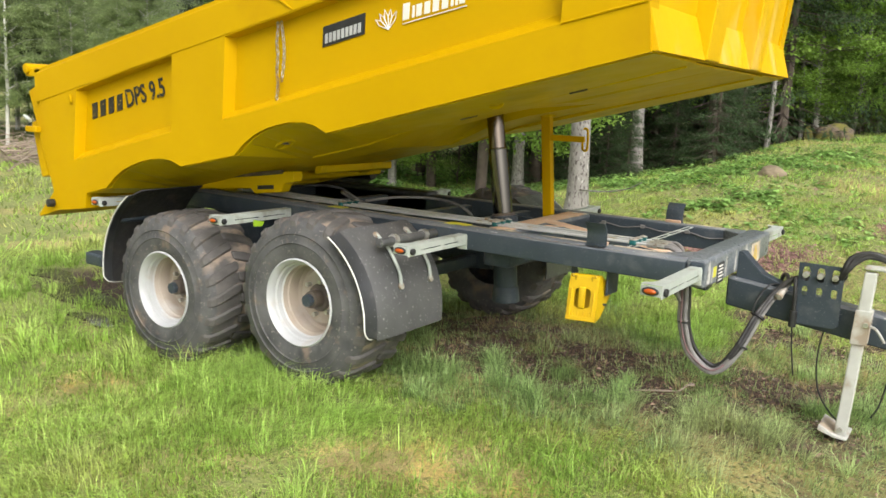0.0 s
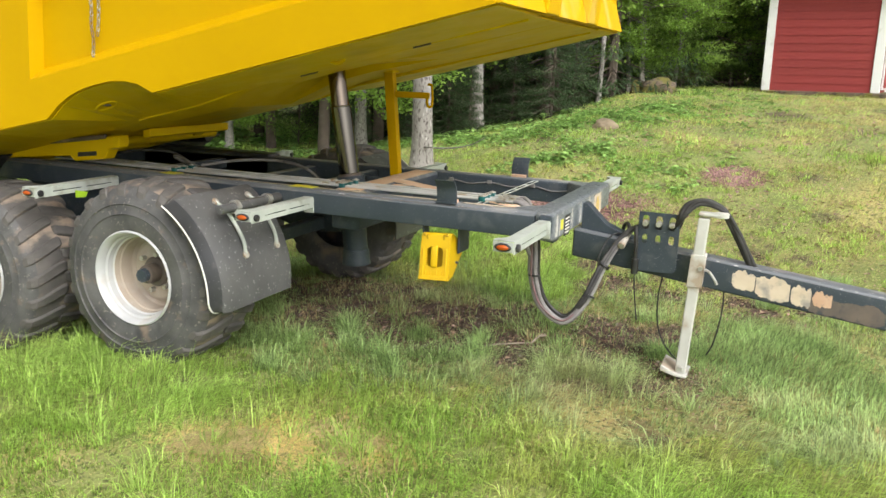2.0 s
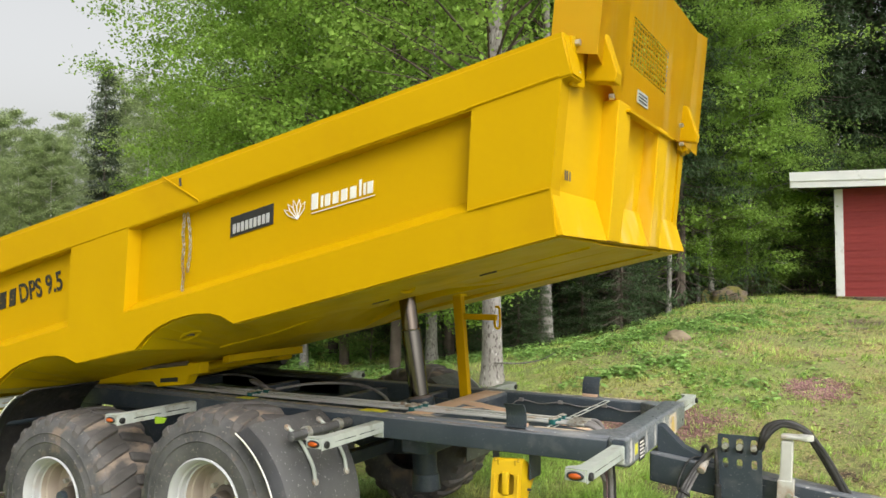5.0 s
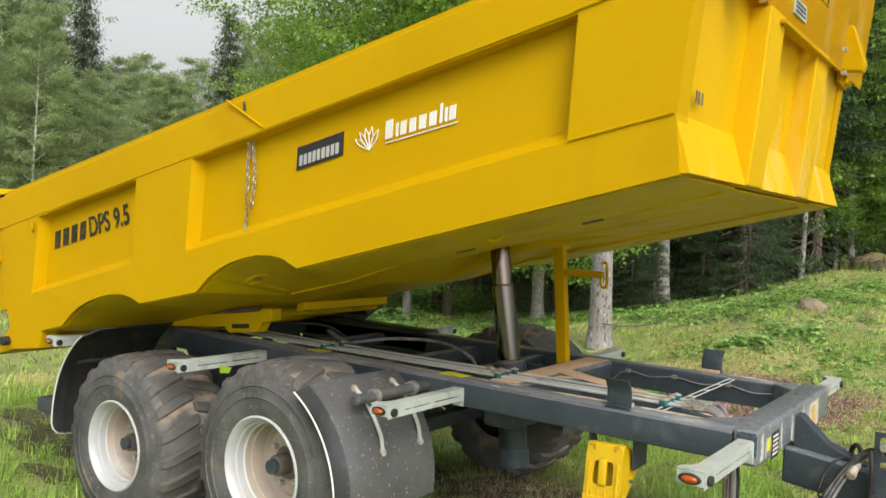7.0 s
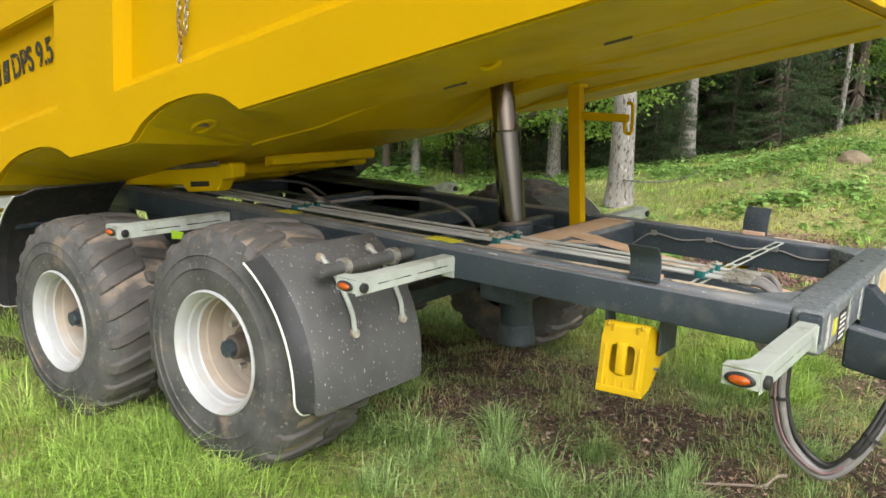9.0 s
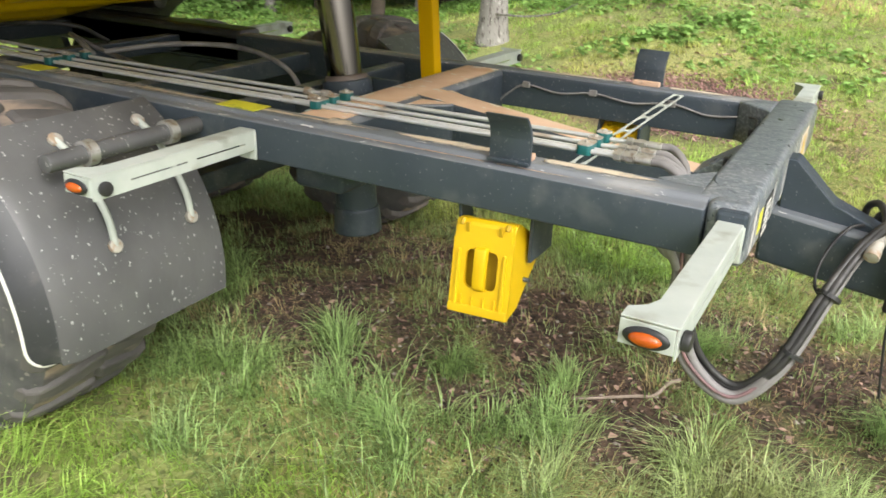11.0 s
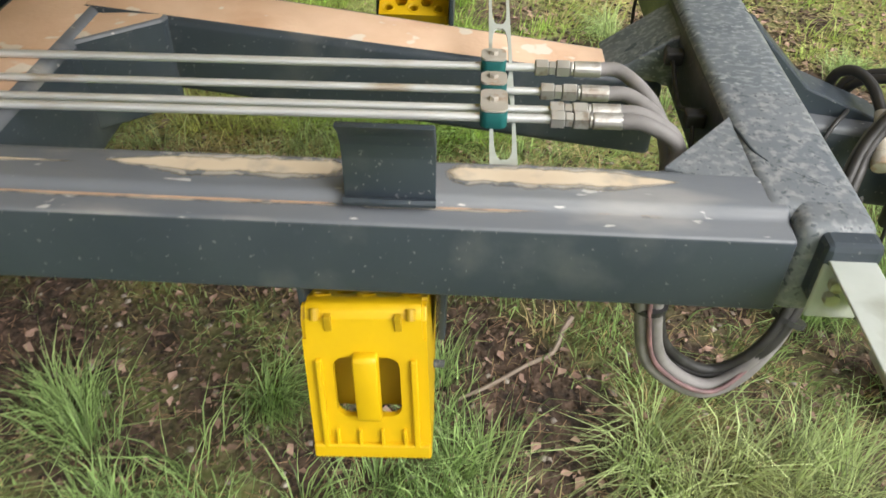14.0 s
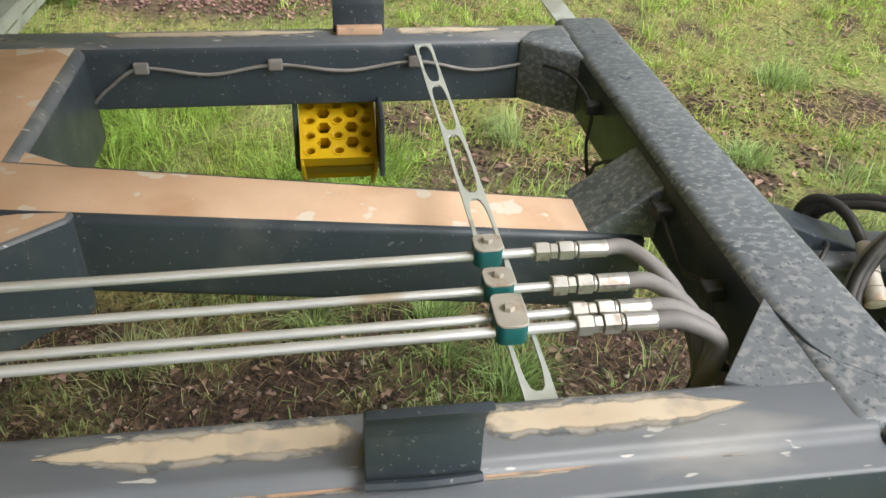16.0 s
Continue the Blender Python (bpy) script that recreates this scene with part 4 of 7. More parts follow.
part("sticker", prism([(0.30, 0.752), (0.375, 0.752), (0.365, 0.835), (0.315, 0.835)], "x", -0.0050, -0.0036), FADED, crossbeam, "faded yellow warning triangle")
part("data_plate", box((-0.007, -0.36, 0.733), (-0.0042, -0.26, 0.833)), BLACK, crossbeam, "black data plate with pale lines")
for k in range(5):
    part("plate_bar", box((-0.0042, -0.35, 0.745 + 0.017 * k), (-0.0035, -0.28 + 0.01 * (k % 2), 0.753 + 0.017 * k)), WHITE, crossbeam)
part("sticker", box((-0.007, -0.43, 0.775), (-0.0045, -0.385, 0.825)), STICKER, crossbeam, "small yellow sticker")

part("weld", tube([(-0.124, -0.332, TOP - 0.006), (-0.119, -0.375, TOP + 0.0005), (-0.113, -0.415, TOP + 0.0018), (-0.101, -0.440, TOP + 0.0015)], 0.0022, 8), CHASSIS, crossbeam, "dark weld bead", smooth=True)
part("weld", tube([(-0.101, -0.440, TOP + 0.002), (-0.07, -0.466, TOP + 0.0025), (-0.034, -0.498, TOP + 0.002)], 0.0014, 6), DUSTY_CORNER, crossbeam, smooth=True)

# Pale scuffs down the crossbeam's front face
upright = Matrix(((0, 0, 1, -0.0052), (0, 1, 0, 0), (1, 0, 0, 0), (0, 0, 0, 1)))
for ya, yb, za, zb, sd in ((-0.525, -0.470, 0.75, 0.872, 21), (-0.455, -0.432, 0.75, 0.84, 22), (-0.245, -0.20, 0.745, 0.86, 23), (-0.075, -0.03, 0.745, 0.868, 24), (0.10, 0.19, 0.745, 0.872, 25), (0.215, 0.245, 0.745, 0.85, 26)):
    scuff = film(crossbeam, strip(za, zb, ya, yb, sd, 24), 0.0, "scuff", SCUFF_FILM, "pale dusty scuff")
    scuff.data.transform(upright)

# Rust-topped cross member and drawbar spine


def rusty(bm):
    bm.normal_update()
    for f in bm.faces:
        if f.normal.z > 0.2:
            f.material_index = 1 if f.normal.z > 0.985 else 2
    return bm


cross = part("cross_member", rusty(prism([(-1.245, 0.66), (-1.075, 0.66), (-1.075, TOP - 0.003), (-1.245, TOP - 0.003)], "y", -0.478, 0.555, 0.018, seg=3)), [CHASSIS, RUST, CHASSIS_TOP], trailer, "cross member with rusty bare top", smooth=True)
part("spine_corner", rusty(prism([(-1.085, -0.04), (-0.965, -0.045), (-0.968, -0.066), (-1.085, -0.165)], "z", 0.70, 0.861, 0.006)), [CHASSIS, RUST, CHASSIS_TOP], cross, "rusty corner plate")
part("spine_corner", rusty(prism([(-1.085, 0.08), (-0.985, 0.08), (-1.085, 0.145)], "z", 0.835, 0.858, 0.004)), [CHASSIS, RUST, CHASSIS_TOP], cross, "rusty corner plate")
SPINE = ((-1.15, 0.876), (-0.14, 0.762))
SP0, SP1 = (-0.04, 0.717), (1.46, 0.546)


def spine_z(x):
    return line_z(*SPINE, x) if x < -0.1 else line_z(SP0, SP1, x)


def drawbar(x0, x1, h0, h1, w0, w1, y, name, material, label):
    bm = bmesh.new()
    rings = []
    for x, h, w in ((x0, h0, w0), (x1, h1, w1)):
        z = spine_z(x)
        rings.append([bm.verts.new((x, y + a * w / 2, z + b)) for a, b in ((-1, -h), (1, -h), (1, 0), (-1, 0))])
    for i in range(4):
        bm.faces.new((rings[0][i], rings[0][(i + 1) % 4], rings[1][(i + 1) % 4], rings[1][i]))
    bm.faces.new(rings[0]), bm.faces.new(rings[1])
    bmesh.ops.recalc_face_normals(bm, faces=bm.faces)
    bmesh.ops.bevel(bm, geom=bm.edges[:], offset=0.012, segments=3, affect="EDGES", profile=0.5)
    return part(name, rusty(bm), material, trailer, label, smooth=True)


drawbar(-1.11, -0.14, 0.128, 0.145, 0.15, 0.115, 0.02, "spine_beam", [CHASSIS, RUST, CHASSIS], "tapering centre beam with rusty bare top")
draw = drawbar(-0.04, 1.46, 0.15, 0.157, 0.12, 0.12, 0.02, "drawbar", [CHASSIS, CHASSIS_TOP, CHASSIS_TOP], "blue-grey painted drawbar with worn side")
rnd = random.Random(12)


def bare_patch(x0, x1, top, low, seed, name, material, out):
    """A ragged film of bare metal on the drawbar's side."""
    n = 48
    rn = random.Random(seed)
    up_, dn_ = [], []
    a, b = rn.uniform(0, 6), rn.uniform(0, 6)
    for k in range(n + 1):
        u = k / n
        x = x0 + (x1 - x0) * u
        rag = 0.007 * math.sin(9 * u + a) + 0.005 * math.sin(23 * u + b) + rn.uniform(-0.003, 0.003)
        fade = 0.02 * max(0, 0.12 - u) / 0.12 + 0.012 * max(0, u - 0.9) / 0.1
        up_.append((x + rn.uniform(-0.001, 0.001), spine_z(x) - top - rag - fade))
        dn_.append((x, spine_z(x) - low + 0.5 * rag + fade + rn.uniform(-0.003, 0.003)))
    part(name, prism(up_ + dn_[::-1], "y", out, -0.0400), material, draw)


bare_patch(1.10, 1.445, 0.062, 0.148, 5, "grimy_patch", GRIME, -0.0406)
bare_patch(0.765, 0.872, 0.028, 0.118, 1, "worn_patch", WORN, -0.0412)
bare_patch(0.876, 1.03, 0.026, 0.135, 2, "worn_patch", WORN, -0.0412)
bare_patch(1.036, 1.125, 0.040, 0.132, 3, "worn_patch", WORN, -0.0412)
bare_patch(1.13, 1.215, 0.046, 0.112, 4, "worn_patch", WORN_RED, -0.0412)
part("hitch_eye", cyl((1.45, 0.02, 0.455), (1.58, 0.02, 0.445), 0.03, bevel=0.005), HOSE_DUSTY, draw, "worn steel hitch shaft", smooth=True)
part("hitch_ring", tube([(1.63 + 0.05 * math.cos(a), 0.02 + 0.05 * math.sin(a), 0.445) for a in (k * math.pi / 6 for k in range(13))], 0.018, 8, steps=1), HOSE_DUSTY, draw, smooth=True)
part("spine_gusset", prism([(-0.24, spine_z(-0.24) - 0.004), (-0.125, spine_z(-0.15) - 0.01), (-0.125, TOP - 0.02)], "y", -0.03, 0.10, 0.004), MOTTLED, crossbeam)
part("drawbar_gusset", prism([(-0.008, 0.66), (-0.008, 0.845), (0.015, 0.845), (0.12, 0.745), (0.27, spine_z(0.27) + 0.003), (0.27, spine_z(0.27) - 0.02)], "y", 0.0, 0.078, 0.004), CHASSIS, draw)


# ---- wheels ----
def tyre_mesh(c, s):
    """Wide flotation tyre; s is the way to the outside along y."""
    y0 = 0.0
    prof = [(0.232, -0.012), (0.240, -0.002), (0.262, 0.006), (0.300, 0.012), (0.322, 0.012), (0.327, 0.017), (0.333, 0.012), (0.372, 0.009), (0.377, 0.013), (0.384, 0.008), (0.415, 0.001), (0.442, -0.014), (0.459, -0.040), (0.467, -0.085), (0.470, -0.215), (0.467, -0.345), (0.452, -0.39), (0.430, -0.42), (0.38, -0.435), (0.30, -0.435), (0.232, -0.42)]
    bm = lathe([(r, y * s) for r, y in prof], c, 64)
    bmesh.ops.recalc_face_normals(bm, faces=bm.faces)
    for f in bm.faces:
        m = f.calc_center_median()
        if math.hypot(m.x - c[0], m.z - c[2]) > 0.455:
            f.material_index = 1
    return bm


def lug_mesh(s, side_):
    """One tread bar, at angle 0 on a wheel centred on the origin."""
    bm = bmesh.new()
    vs = []
    for y, a, half, rb, rt in ((0.001, -0.045, 0.044, 0.405, 0.413), (-0.006, -0.03, 0.056, 0.425, 0.446), (-0.028, -0.005, 0.064, 0.445, 0.470), (-0.075, 0.035, 0.066, 0.455, 0.480), (-0.145, 0.085, 0.064, 0.460, 0.484), (-0.208, 0.120, 0.060, 0.462, 0.485), (-0.224, 0.128, 0.045, 0.462, 0.479)):
        y = y if side_ == 0 else -0.43 - y
        vs.append([bm.verts.new((r * math.cos(a + d * half), y * s, r * math.sin(a + d * half))) for r, d in ((rb, -1.25), (rt, -0.85), (rt, 0.85), (rb, 1.25))])
    for p, q in zip(vs, vs[1:]):
        for i in range(3):
            bm.faces.new((p[i], p[i + 1], q[i + 1], q[i]))
    bm.faces.new(vs[0][::-1]), bm.faces.new(vs[-1])
    bmesh.ops.recalc_face_normals(bm, faces=bm.faces)
    bmesh.ops.bevel(bm, geom=[e for e in bm.edges if len(e.link_faces) == 2 and e.calc_face_angle(0) > 0.6], offset=0.004, segments=1, affect="EDGES")
    me = bpy.data.meshes.new("tread_bar")
    bm.to_mesh(me)
    bm.free()
    me.materials.append(TREAD)
    return me


LUGS = {(s, k): lug_mesh(s, k) for s in (-1, 1) for k in (0, 1)}


def wheel(x, y, z, s):
    """s is the way to the outside; y the outer face."""
    c = (x, y, z)
    w = part("wheel", tyre_mesh(c, s), [RUBBER, TREAD], trailer, "muddy wide flotation tyre on silver rim", smooth=True)
    for k in range(22):
        for side_ in (0, 1):
            ob = new("tread_bar", LUGS[s, side_])
            ob.parent = w
            ob.matrix_basis = Matrix.Translation(c) @ Matrix.Rotation(2 * math.pi * (k + 0.5 * side_) / 22, 4, "Y")
    rim = lathe([(r, d * s) for r, d in ((0.240, -0.02), (0.244, 0.004), (0.236, 0.010), (0.228, 0.002), (0.218, -0.016), (0.216, -0.034), (0.207, -0.040), (0.205, -0.072), (0.198, -0.078), (0.196, -0.110), (0.190, -0.115), (0.187, -0.19))], c, 56)
    for f in rim.faces:
        if all(abs(v.co.y - y) > 0.075 for v in f.verts):
            f.material_index = 1
    part("rim", rim, [RIM, MUDDY], w, "silver painted steel rim, muddy inside", smooth=True)
    dish = lathe([(r, d * s) for r, d in ((0.188, -0.185), (0.175, -0.205), (0.155, -0.205), (0.145, -0.175), (0.10, -0.165), (0.075, -0.165), (0.0, -0.165))], c, 40)
    part("rim_dish", dish, MUDDY, w, "muddy wheel centre", smooth=True)
    part("hub", cyl((x, y - s * 0.17, z), (x, y - s * 0.085, z), 0.052, 0.048, seg=20, bevel=0.008), HUB, w, "rusty wheel hub", smooth=True)
    part("hub_flange", cyl((x, y - s * 0.175, z), (x, y - s * 0.150, z), 0.082, 0.074, seg=24, bevel=0.006), HUB, w, "greasy brown hub flange", smooth=True)
    part("hub_cap", cyl((x, y - s * 0.09, z), (x, y - s * 0.055, z), 0.036, seg=8, bevel=0.006), CHASSIS, w, "blue-grey hub cap")
    for k in range(6):
        a = k * math.pi / 3 + 0.3
        p = (x + 0.098 * math.cos(a), y, z + 0.098 * math.sin(a))
        part("wheel_nut", cyl((p[0], y - s * 0.168, p[2]), (p[0], y - s * 0.135, p[2]), 0.014, seg=6, bevel=0.002), FADED if k % 3 == 0 else ZINC, w)


WHEELS = ((-1.97, 0.443), (-3.14, 0.320))
for x, z in WHEELS:
    wheel(x, -1.165, z, -1)
    wheel(x + 0.02, 1.19, z + 0.02, 1)
    part("axle", box((x - 0.04, -0.95, z - 0.04), (x + 0.04, 0.98, z + 0.04), 0.008), CHASSIS, trailer)
for y in (-0.56, 0.60):
    part("bogie_arm", prism([(-3.3, 0.27), (-3.0, 0.24), (-2.55, 0.50), (-2.1, 0.37), (-1.8, 0.39), (-1.85, 0.50), (-2.45, 0.72), (-2.65, 0.72), (-3.25, 0.40)], "y", y - 0.04, y + 0.04, 0.01), CHASSIS, trailer, "dark bogie rocker arm")


for y in (-0.50, 0.58):
    part("bogie_frame", prism([(-3.45, 0.752), (-1.75, 0.752), (-1.85, 0.60), (-2.2, 0.44), (-2.9, 0.38), (-3.3, 0.50)], "y", y - 0.012, y + 0.012, 0.004), CHASSIS, trailer, "dark side plate of the bogie frame")


# ---- mudguards ----
def mudguard(cx, cz, r, a0, a1, y_edge, y_in, name):
    """A curved rubber mudguard with a rolled-down outer edge and pale edge trim."""
    s = 1 if y_in > y_edge else -1
    n = 48
    bm = bmesh.new()
    low_end, round_r = radians(a0 if a0 < 0 or a0 > 150 else a1), 0.075

    def cut(a):
        """The lower outer corner is rounded off."""
        d = r * abs(a - low_end)
        return round_r - math.sqrt(round_r**2 - (round_r - d) ** 2) if d < round_r else 0.0

    prof = [(y_edge, r - 0.018), (y_edge + s * 0.03, r - 0.014), (y_edge + s * 0.07, r + 0.004), (y_edge + s * 0.11, r + 0.016), (y_in, r + 0.016), (y_in, r + 0.008), (y_edge + s * 0.11, r + 0.006), (y_edge + s * 0.07, r - 0.008), (y_edge, r - 0.028)]
    rings = []
    for k in range(n + 1):
        a = radians(a0 + (a1 - a0) * k / n)
        rings.append([bm.verts.new((cx + q * math.cos(a), y_edge + s * max(abs(y - y_edge), cut(a)), cz + q * math.sin(a))) for y, q in prof])
    m = len(prof)
    for p, q in zip(rings, rings[1:]):
        for i in range(m):
            bm.faces.new((p[i], p[(i + 1) % m], q[(i + 1) % m], q[i]))
    bm.faces.new(rings[0]), bm.faces.new(rings[-1])
    bmesh.ops.recalc_face_normals(bm, faces=bm.faces)
    for f in bm.faces:
        if all(abs(v.co.y - y_edge) < 0.08 for v in f.verts):
            f.material_index = 1
    # Rear guards get the muddy rubber with shade painted into its base.
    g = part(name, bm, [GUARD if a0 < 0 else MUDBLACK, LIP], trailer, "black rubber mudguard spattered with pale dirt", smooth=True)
    steps_ = sorted(set(np.linspace(a0, a1, 40)) | set(math.degrees(low_end) + (0.4 if low_end == radians(a0) else -0.4) * k for k in range(1, 12)))
    edge = [(cx + (r - 0.02) * math.cos(radians(a)), y_edge + s * (cut(radians(a)) - 0.003), cz + (r - 0.02) * math.sin(radians(a))) for a in steps_]
    tip = edge[0] if low_end == radians(a0) else edge[-1]
    part("edge_trim", tube(edge, 0.0040, 6, steps=1), WHITE, g, "pale edge trim", smooth=True)
    part("edge_trim", tube([tip, (tip[0] + 0.016, y_edge + s * 0.12, tip[2] - 0.002), (tip[0] + 0.03, y_edge + s * 0.2, tip[2]), (tip[0] + 0.032, y_in, tip[2])], 0.0035, 6, steps=3), ZINC, g, smooth=True)
    return g


def strap_iron(g, y, cx, cz, r, a0, a1):
    """A bent flat iron that holds a mudguard, with round ends."""
    pts = [(cx + r * math.cos(radians(a)), y, cz + r * math.sin(radians(a))) for a in np.linspace(a0, a1, 6)]
    pts = [pts[0], *[(p[0] + 0.012, p[1], p[2] + 0.008) for p in pts[1:-1]], pts[-1]]
    part("stay_iron", tube(pts, 0.0095, 8, steps=4), GALV, g, "bright bent stay", smooth=True)
    for p in (pts[0], pts[-1]):
        d = (Vector(p) - Vector((cx, y, cz))).normalized()
        part("washer", cyl(Vector(p) - d * 0.006, Vector(p) + d * 0.008, 0.019, seg=14, bevel=0.003), DUSTY_PLATE, g, smooth=True)


fg = mudguard(-1.97, 0.40, 0.530, -7, 60, -1.215, -0.59, "mudguard")
mudguard(-1.97, 0.42, 0.53, -6, 62, 1.22, 0.66, "mudguard")
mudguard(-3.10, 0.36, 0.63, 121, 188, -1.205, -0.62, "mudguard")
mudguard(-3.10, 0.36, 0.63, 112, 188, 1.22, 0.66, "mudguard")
for y in (-0.94, -0.68):
    strap_iron(fg, y, -1.97, 0.40, 0.552, 19.5, 51.5)
part("mount_tube", cyl((-1.508, -1.06, 0.818), (-1.508, -0.565, 0.818), 0.024, bevel=0.006), GUARD, fg, "grey mudguard mounting tube", smooth=True)
for y in (-0.94, -0.68):
    part("tube_clamp", cyl((-1.508, y - 0.014, 0.818), (-1.508, y + 0.014, 0.818), 0.033, seg=20), ZINC, fg, smooth=True)
part("mount_tube", cyl((-3.66, -1.13, 0.70), (-3.66, -0.58, 0.70), 0.027, bevel=0.006), CHASSIS, trailer, smooth=True)
part("tail_bumper", box((-4.05, -1.13, 0.345), (-3.85, -1.02, 0.435), 0.02), CHASSIS, trailer)
part("bumper_beam", box((-3.98, -1.05, 0.36), (-3.90, 1.05, 0.42), 0.01), CHASSIS, trailer)
for y in (-0.5, 0.58):
    part("bumper_stay", box((-3.97, y - 0.03, 0.40), (-3.91, y + 0.03, 0.76), 0.006), CHASSIS, trailer)


# ---- plates with holes ----
def holed_plate(poly, holes, thick, m, name, material, parent, label=""):
    """A flat plate in x, y with holes cut through, laid by the matrix."""
    bm = bmesh.new()
    tops, bots, edges = [], [], []
    for loop in (poly, *holes):
        tv = [bm.verts.new((x, y, 0)) for x, y in loop]
        edges += [bm.edges.new((tv[i], tv[(i + 1) % len(tv)])) for i in range(len(tv))]
        tops.append(tv)
    bmesh.ops.triangle_fill(bm, edges=edges, use_beauty=True, normal=(0, 0, 1))
    top_faces = list(bm.faces)
    low = {}
    for tv in tops:
        for v in tv:
            low[v] = bm.verts.new((v.co.x, v.co.y, -thick))
    for f in top_faces:
        bm.faces.new([low[v] for v in reversed(f.verts)])
    for tv in tops:
        for i in range(len(tv)):
            a, b = tv[i], tv[(i + 1) % len(tv)]
            bm.faces.new((a, b, low[b], low[a]))
    bmesh.ops.recalc_face_normals(bm, faces=bm.faces)
    bmesh.ops.transform(bm, matrix=m, verts=bm.verts)
    return part(name, bm, material, parent, label)


def oval(cx, cy, w, h, n=12):
    """A slot with round ends, or a disc."""
    return [(cx + (w / 2) * np.sign(math.cos(a)) * abs(math.cos(a)) ** 0.6, cy + (h / 2) * np.sign(math.sin(a)) * abs(math.sin(a)) ** 0.6) for a in (2 * math.pi * (k + 0.5) / n for k in range(n))]


def ngon(cx, cy, r, n=6, turn=0.0):
    return [(cx + r * math.cos(2 * math.pi * k / n + turn), cy + r * math.sin(2 * math.pi * k / n + turn)) for k in range(n)]


def rounded(cx, cy, w, h, r, n=4):
    """A rectangle with round corners."""
    out = []
    for sx, sy, a0 in ((1, 1, 0), (-1, 1, 90), (-1, -1, 180), (1, -1, 270)):
        for k in range(n + 1):
            a = radians(a0 + 90 * k / n)
            out.append((cx + sx * (w / 2 - r) + r * math.cos(a), cy + sy * (h / 2 - r) + r * math.sin(a)))
    return out


# ---- lamp arms ----
def lamp_arm(x, y_root, y_tip, z, lamp=True, front=False):
    """A folded galvanised arm with punched slots and an amber lamp on its flared end."""
    s = -1 if y_tip < y_root else 1
    w = 0.026
    top = [(x - w, y_root), (x + w, y_root), (x + w, y_tip - s * 0.09), (x + w + 0.002, y_tip), (x - w - 0.038, y_tip), (x - w - 0.038, y_tip - s * 0.034), (x - w - 0.012, y_tip - s * 0.055), (x - w, y_tip - s * 0.085)]
    arm = part("lamp_arm", prism(top, "z", z - 0.004, z, 0.0015), GALV, trailer, "folded galvanised lamp arm")
    ln = abs(y_tip - y_root) - 0.002
    m = Matrix.Translation((x + w, y_root, z - 0.0045)) @ Matrix(((0, 0, 1, 0), (s, 0, 0, 0), (0, 1, 0, 0), (0, 0, 0, 1)))
    slots = [[(a, -0.030), (a + ln * 0.33, -0.030), (a + ln * 0.33, -0.0255), (a, -0.0255)] for a in (ln * 0.08, ln * 0.47)]
    holed_plate([(0, -0.052), (ln, -0.052), (ln, 0), (0, 0)], slots, 0.003, m, "arm_side", GALV, arm)
    part("arm_end", box((x - w - 0.038, min(y_tip, y_tip - s * 0.005), z - 0.049), (x + w - 0.004, max(y_tip, y_tip - s * 0.005), z - 0.006), 0.0015), GALV, arm)
    part("arm_foot", box((x - w - 0.004, min(y_root, y_root + s * 0.006), z - 0.085), (x + w + 0.004, max(y_root, y_root + s * 0.006), z - 0.005), 0.003), GALV, arm)
    c = Vector((x - 0.020, y_tip + s * 0.004, z - 0.028))
    for name, ms, yo, mat_ in (("lamp_base", (0.037, 0.008, 0.018), 0.0, BLACK), ("lamp_lens", (0.026, 0.011, 0.0115), 0.005, ORANGE)):
        lb = bmesh.new()
        bmesh.ops.create_uvsphere(lb, u_segments=20, v_segments=12, radius=1.0)
        bmesh.ops.transform(lb, matrix=Matrix.Translation(c + Vector((0, s * yo, 0))) @ Matrix.Diagonal((*ms, 1)), verts=lb.verts)
        part(name, lb, mat_, arm, "amber marker lens" if mat_ is ORANGE else "", smooth=True)
    part("lamp_base", cyl((x + w + 0.001, y_tip - s * 0.03, z - 0.032), (x + w + 0.016, y_tip - s * 0.03, z - 0.032), 0.017, seg=18, bevel=0.004), BLACK, arm, smooth=True)
    for k in (0.0, 0.5):
        part("bolt", cyl((x - 0.01, y_root + s * 0.005, z - 0.03 - 0.04 * k), (x - 0.01, y_root + s * 0.016, z - 0.03 - 0.04 * k), 0.009, seg=6), ZINC, arm)


lamp_arm(-0.040, -0.585, -1.102, 0.846)
lamp_arm(-0.075, 0.655, 1.20, 0.842)
lamp_arm(-1.315, -0.578, -1.105, 0.838)
lamp_arm(-1.335, 0.658, 1.22, 0.838)
lamp_arm(-2.65, -0.578, -1.15, 0.838)
lamp_arm(-2.65, 0.658, 1.22, 0.838)
lamp_arm(-3.80, -0.578, -1.175, 0.83)
part("arm_collar", box((-0.072, -0.590, 0.78), (-0.008, -0.556, 0.866), 0.008), CHASSIS, crossbeam)
part("arm_collar", box((-0.072, 0.640, 0.78), (-0.008, 0.662, 0.866), 0.008), CHASSIS, crossbeam)

# ---- bed stops on the beams ----


def bed_stop(y, s):
    prof = []
    for k in range(7):
        t = k / 6
        prof.append((y + s * (0.016 * max(0, t - 0.45) ** 2 / 0.3 * 2.2), 0.868 + 0.118 * t))
    poly = prof + [(py - s * 0.011, pz) for py, pz in prof[::-1]]
    st = part("bed_stop", prism(poly, "x", -0.604, -0.500, 0.002), CHASSIS, trailer, "upright dark steel bed stop", smooth=True)
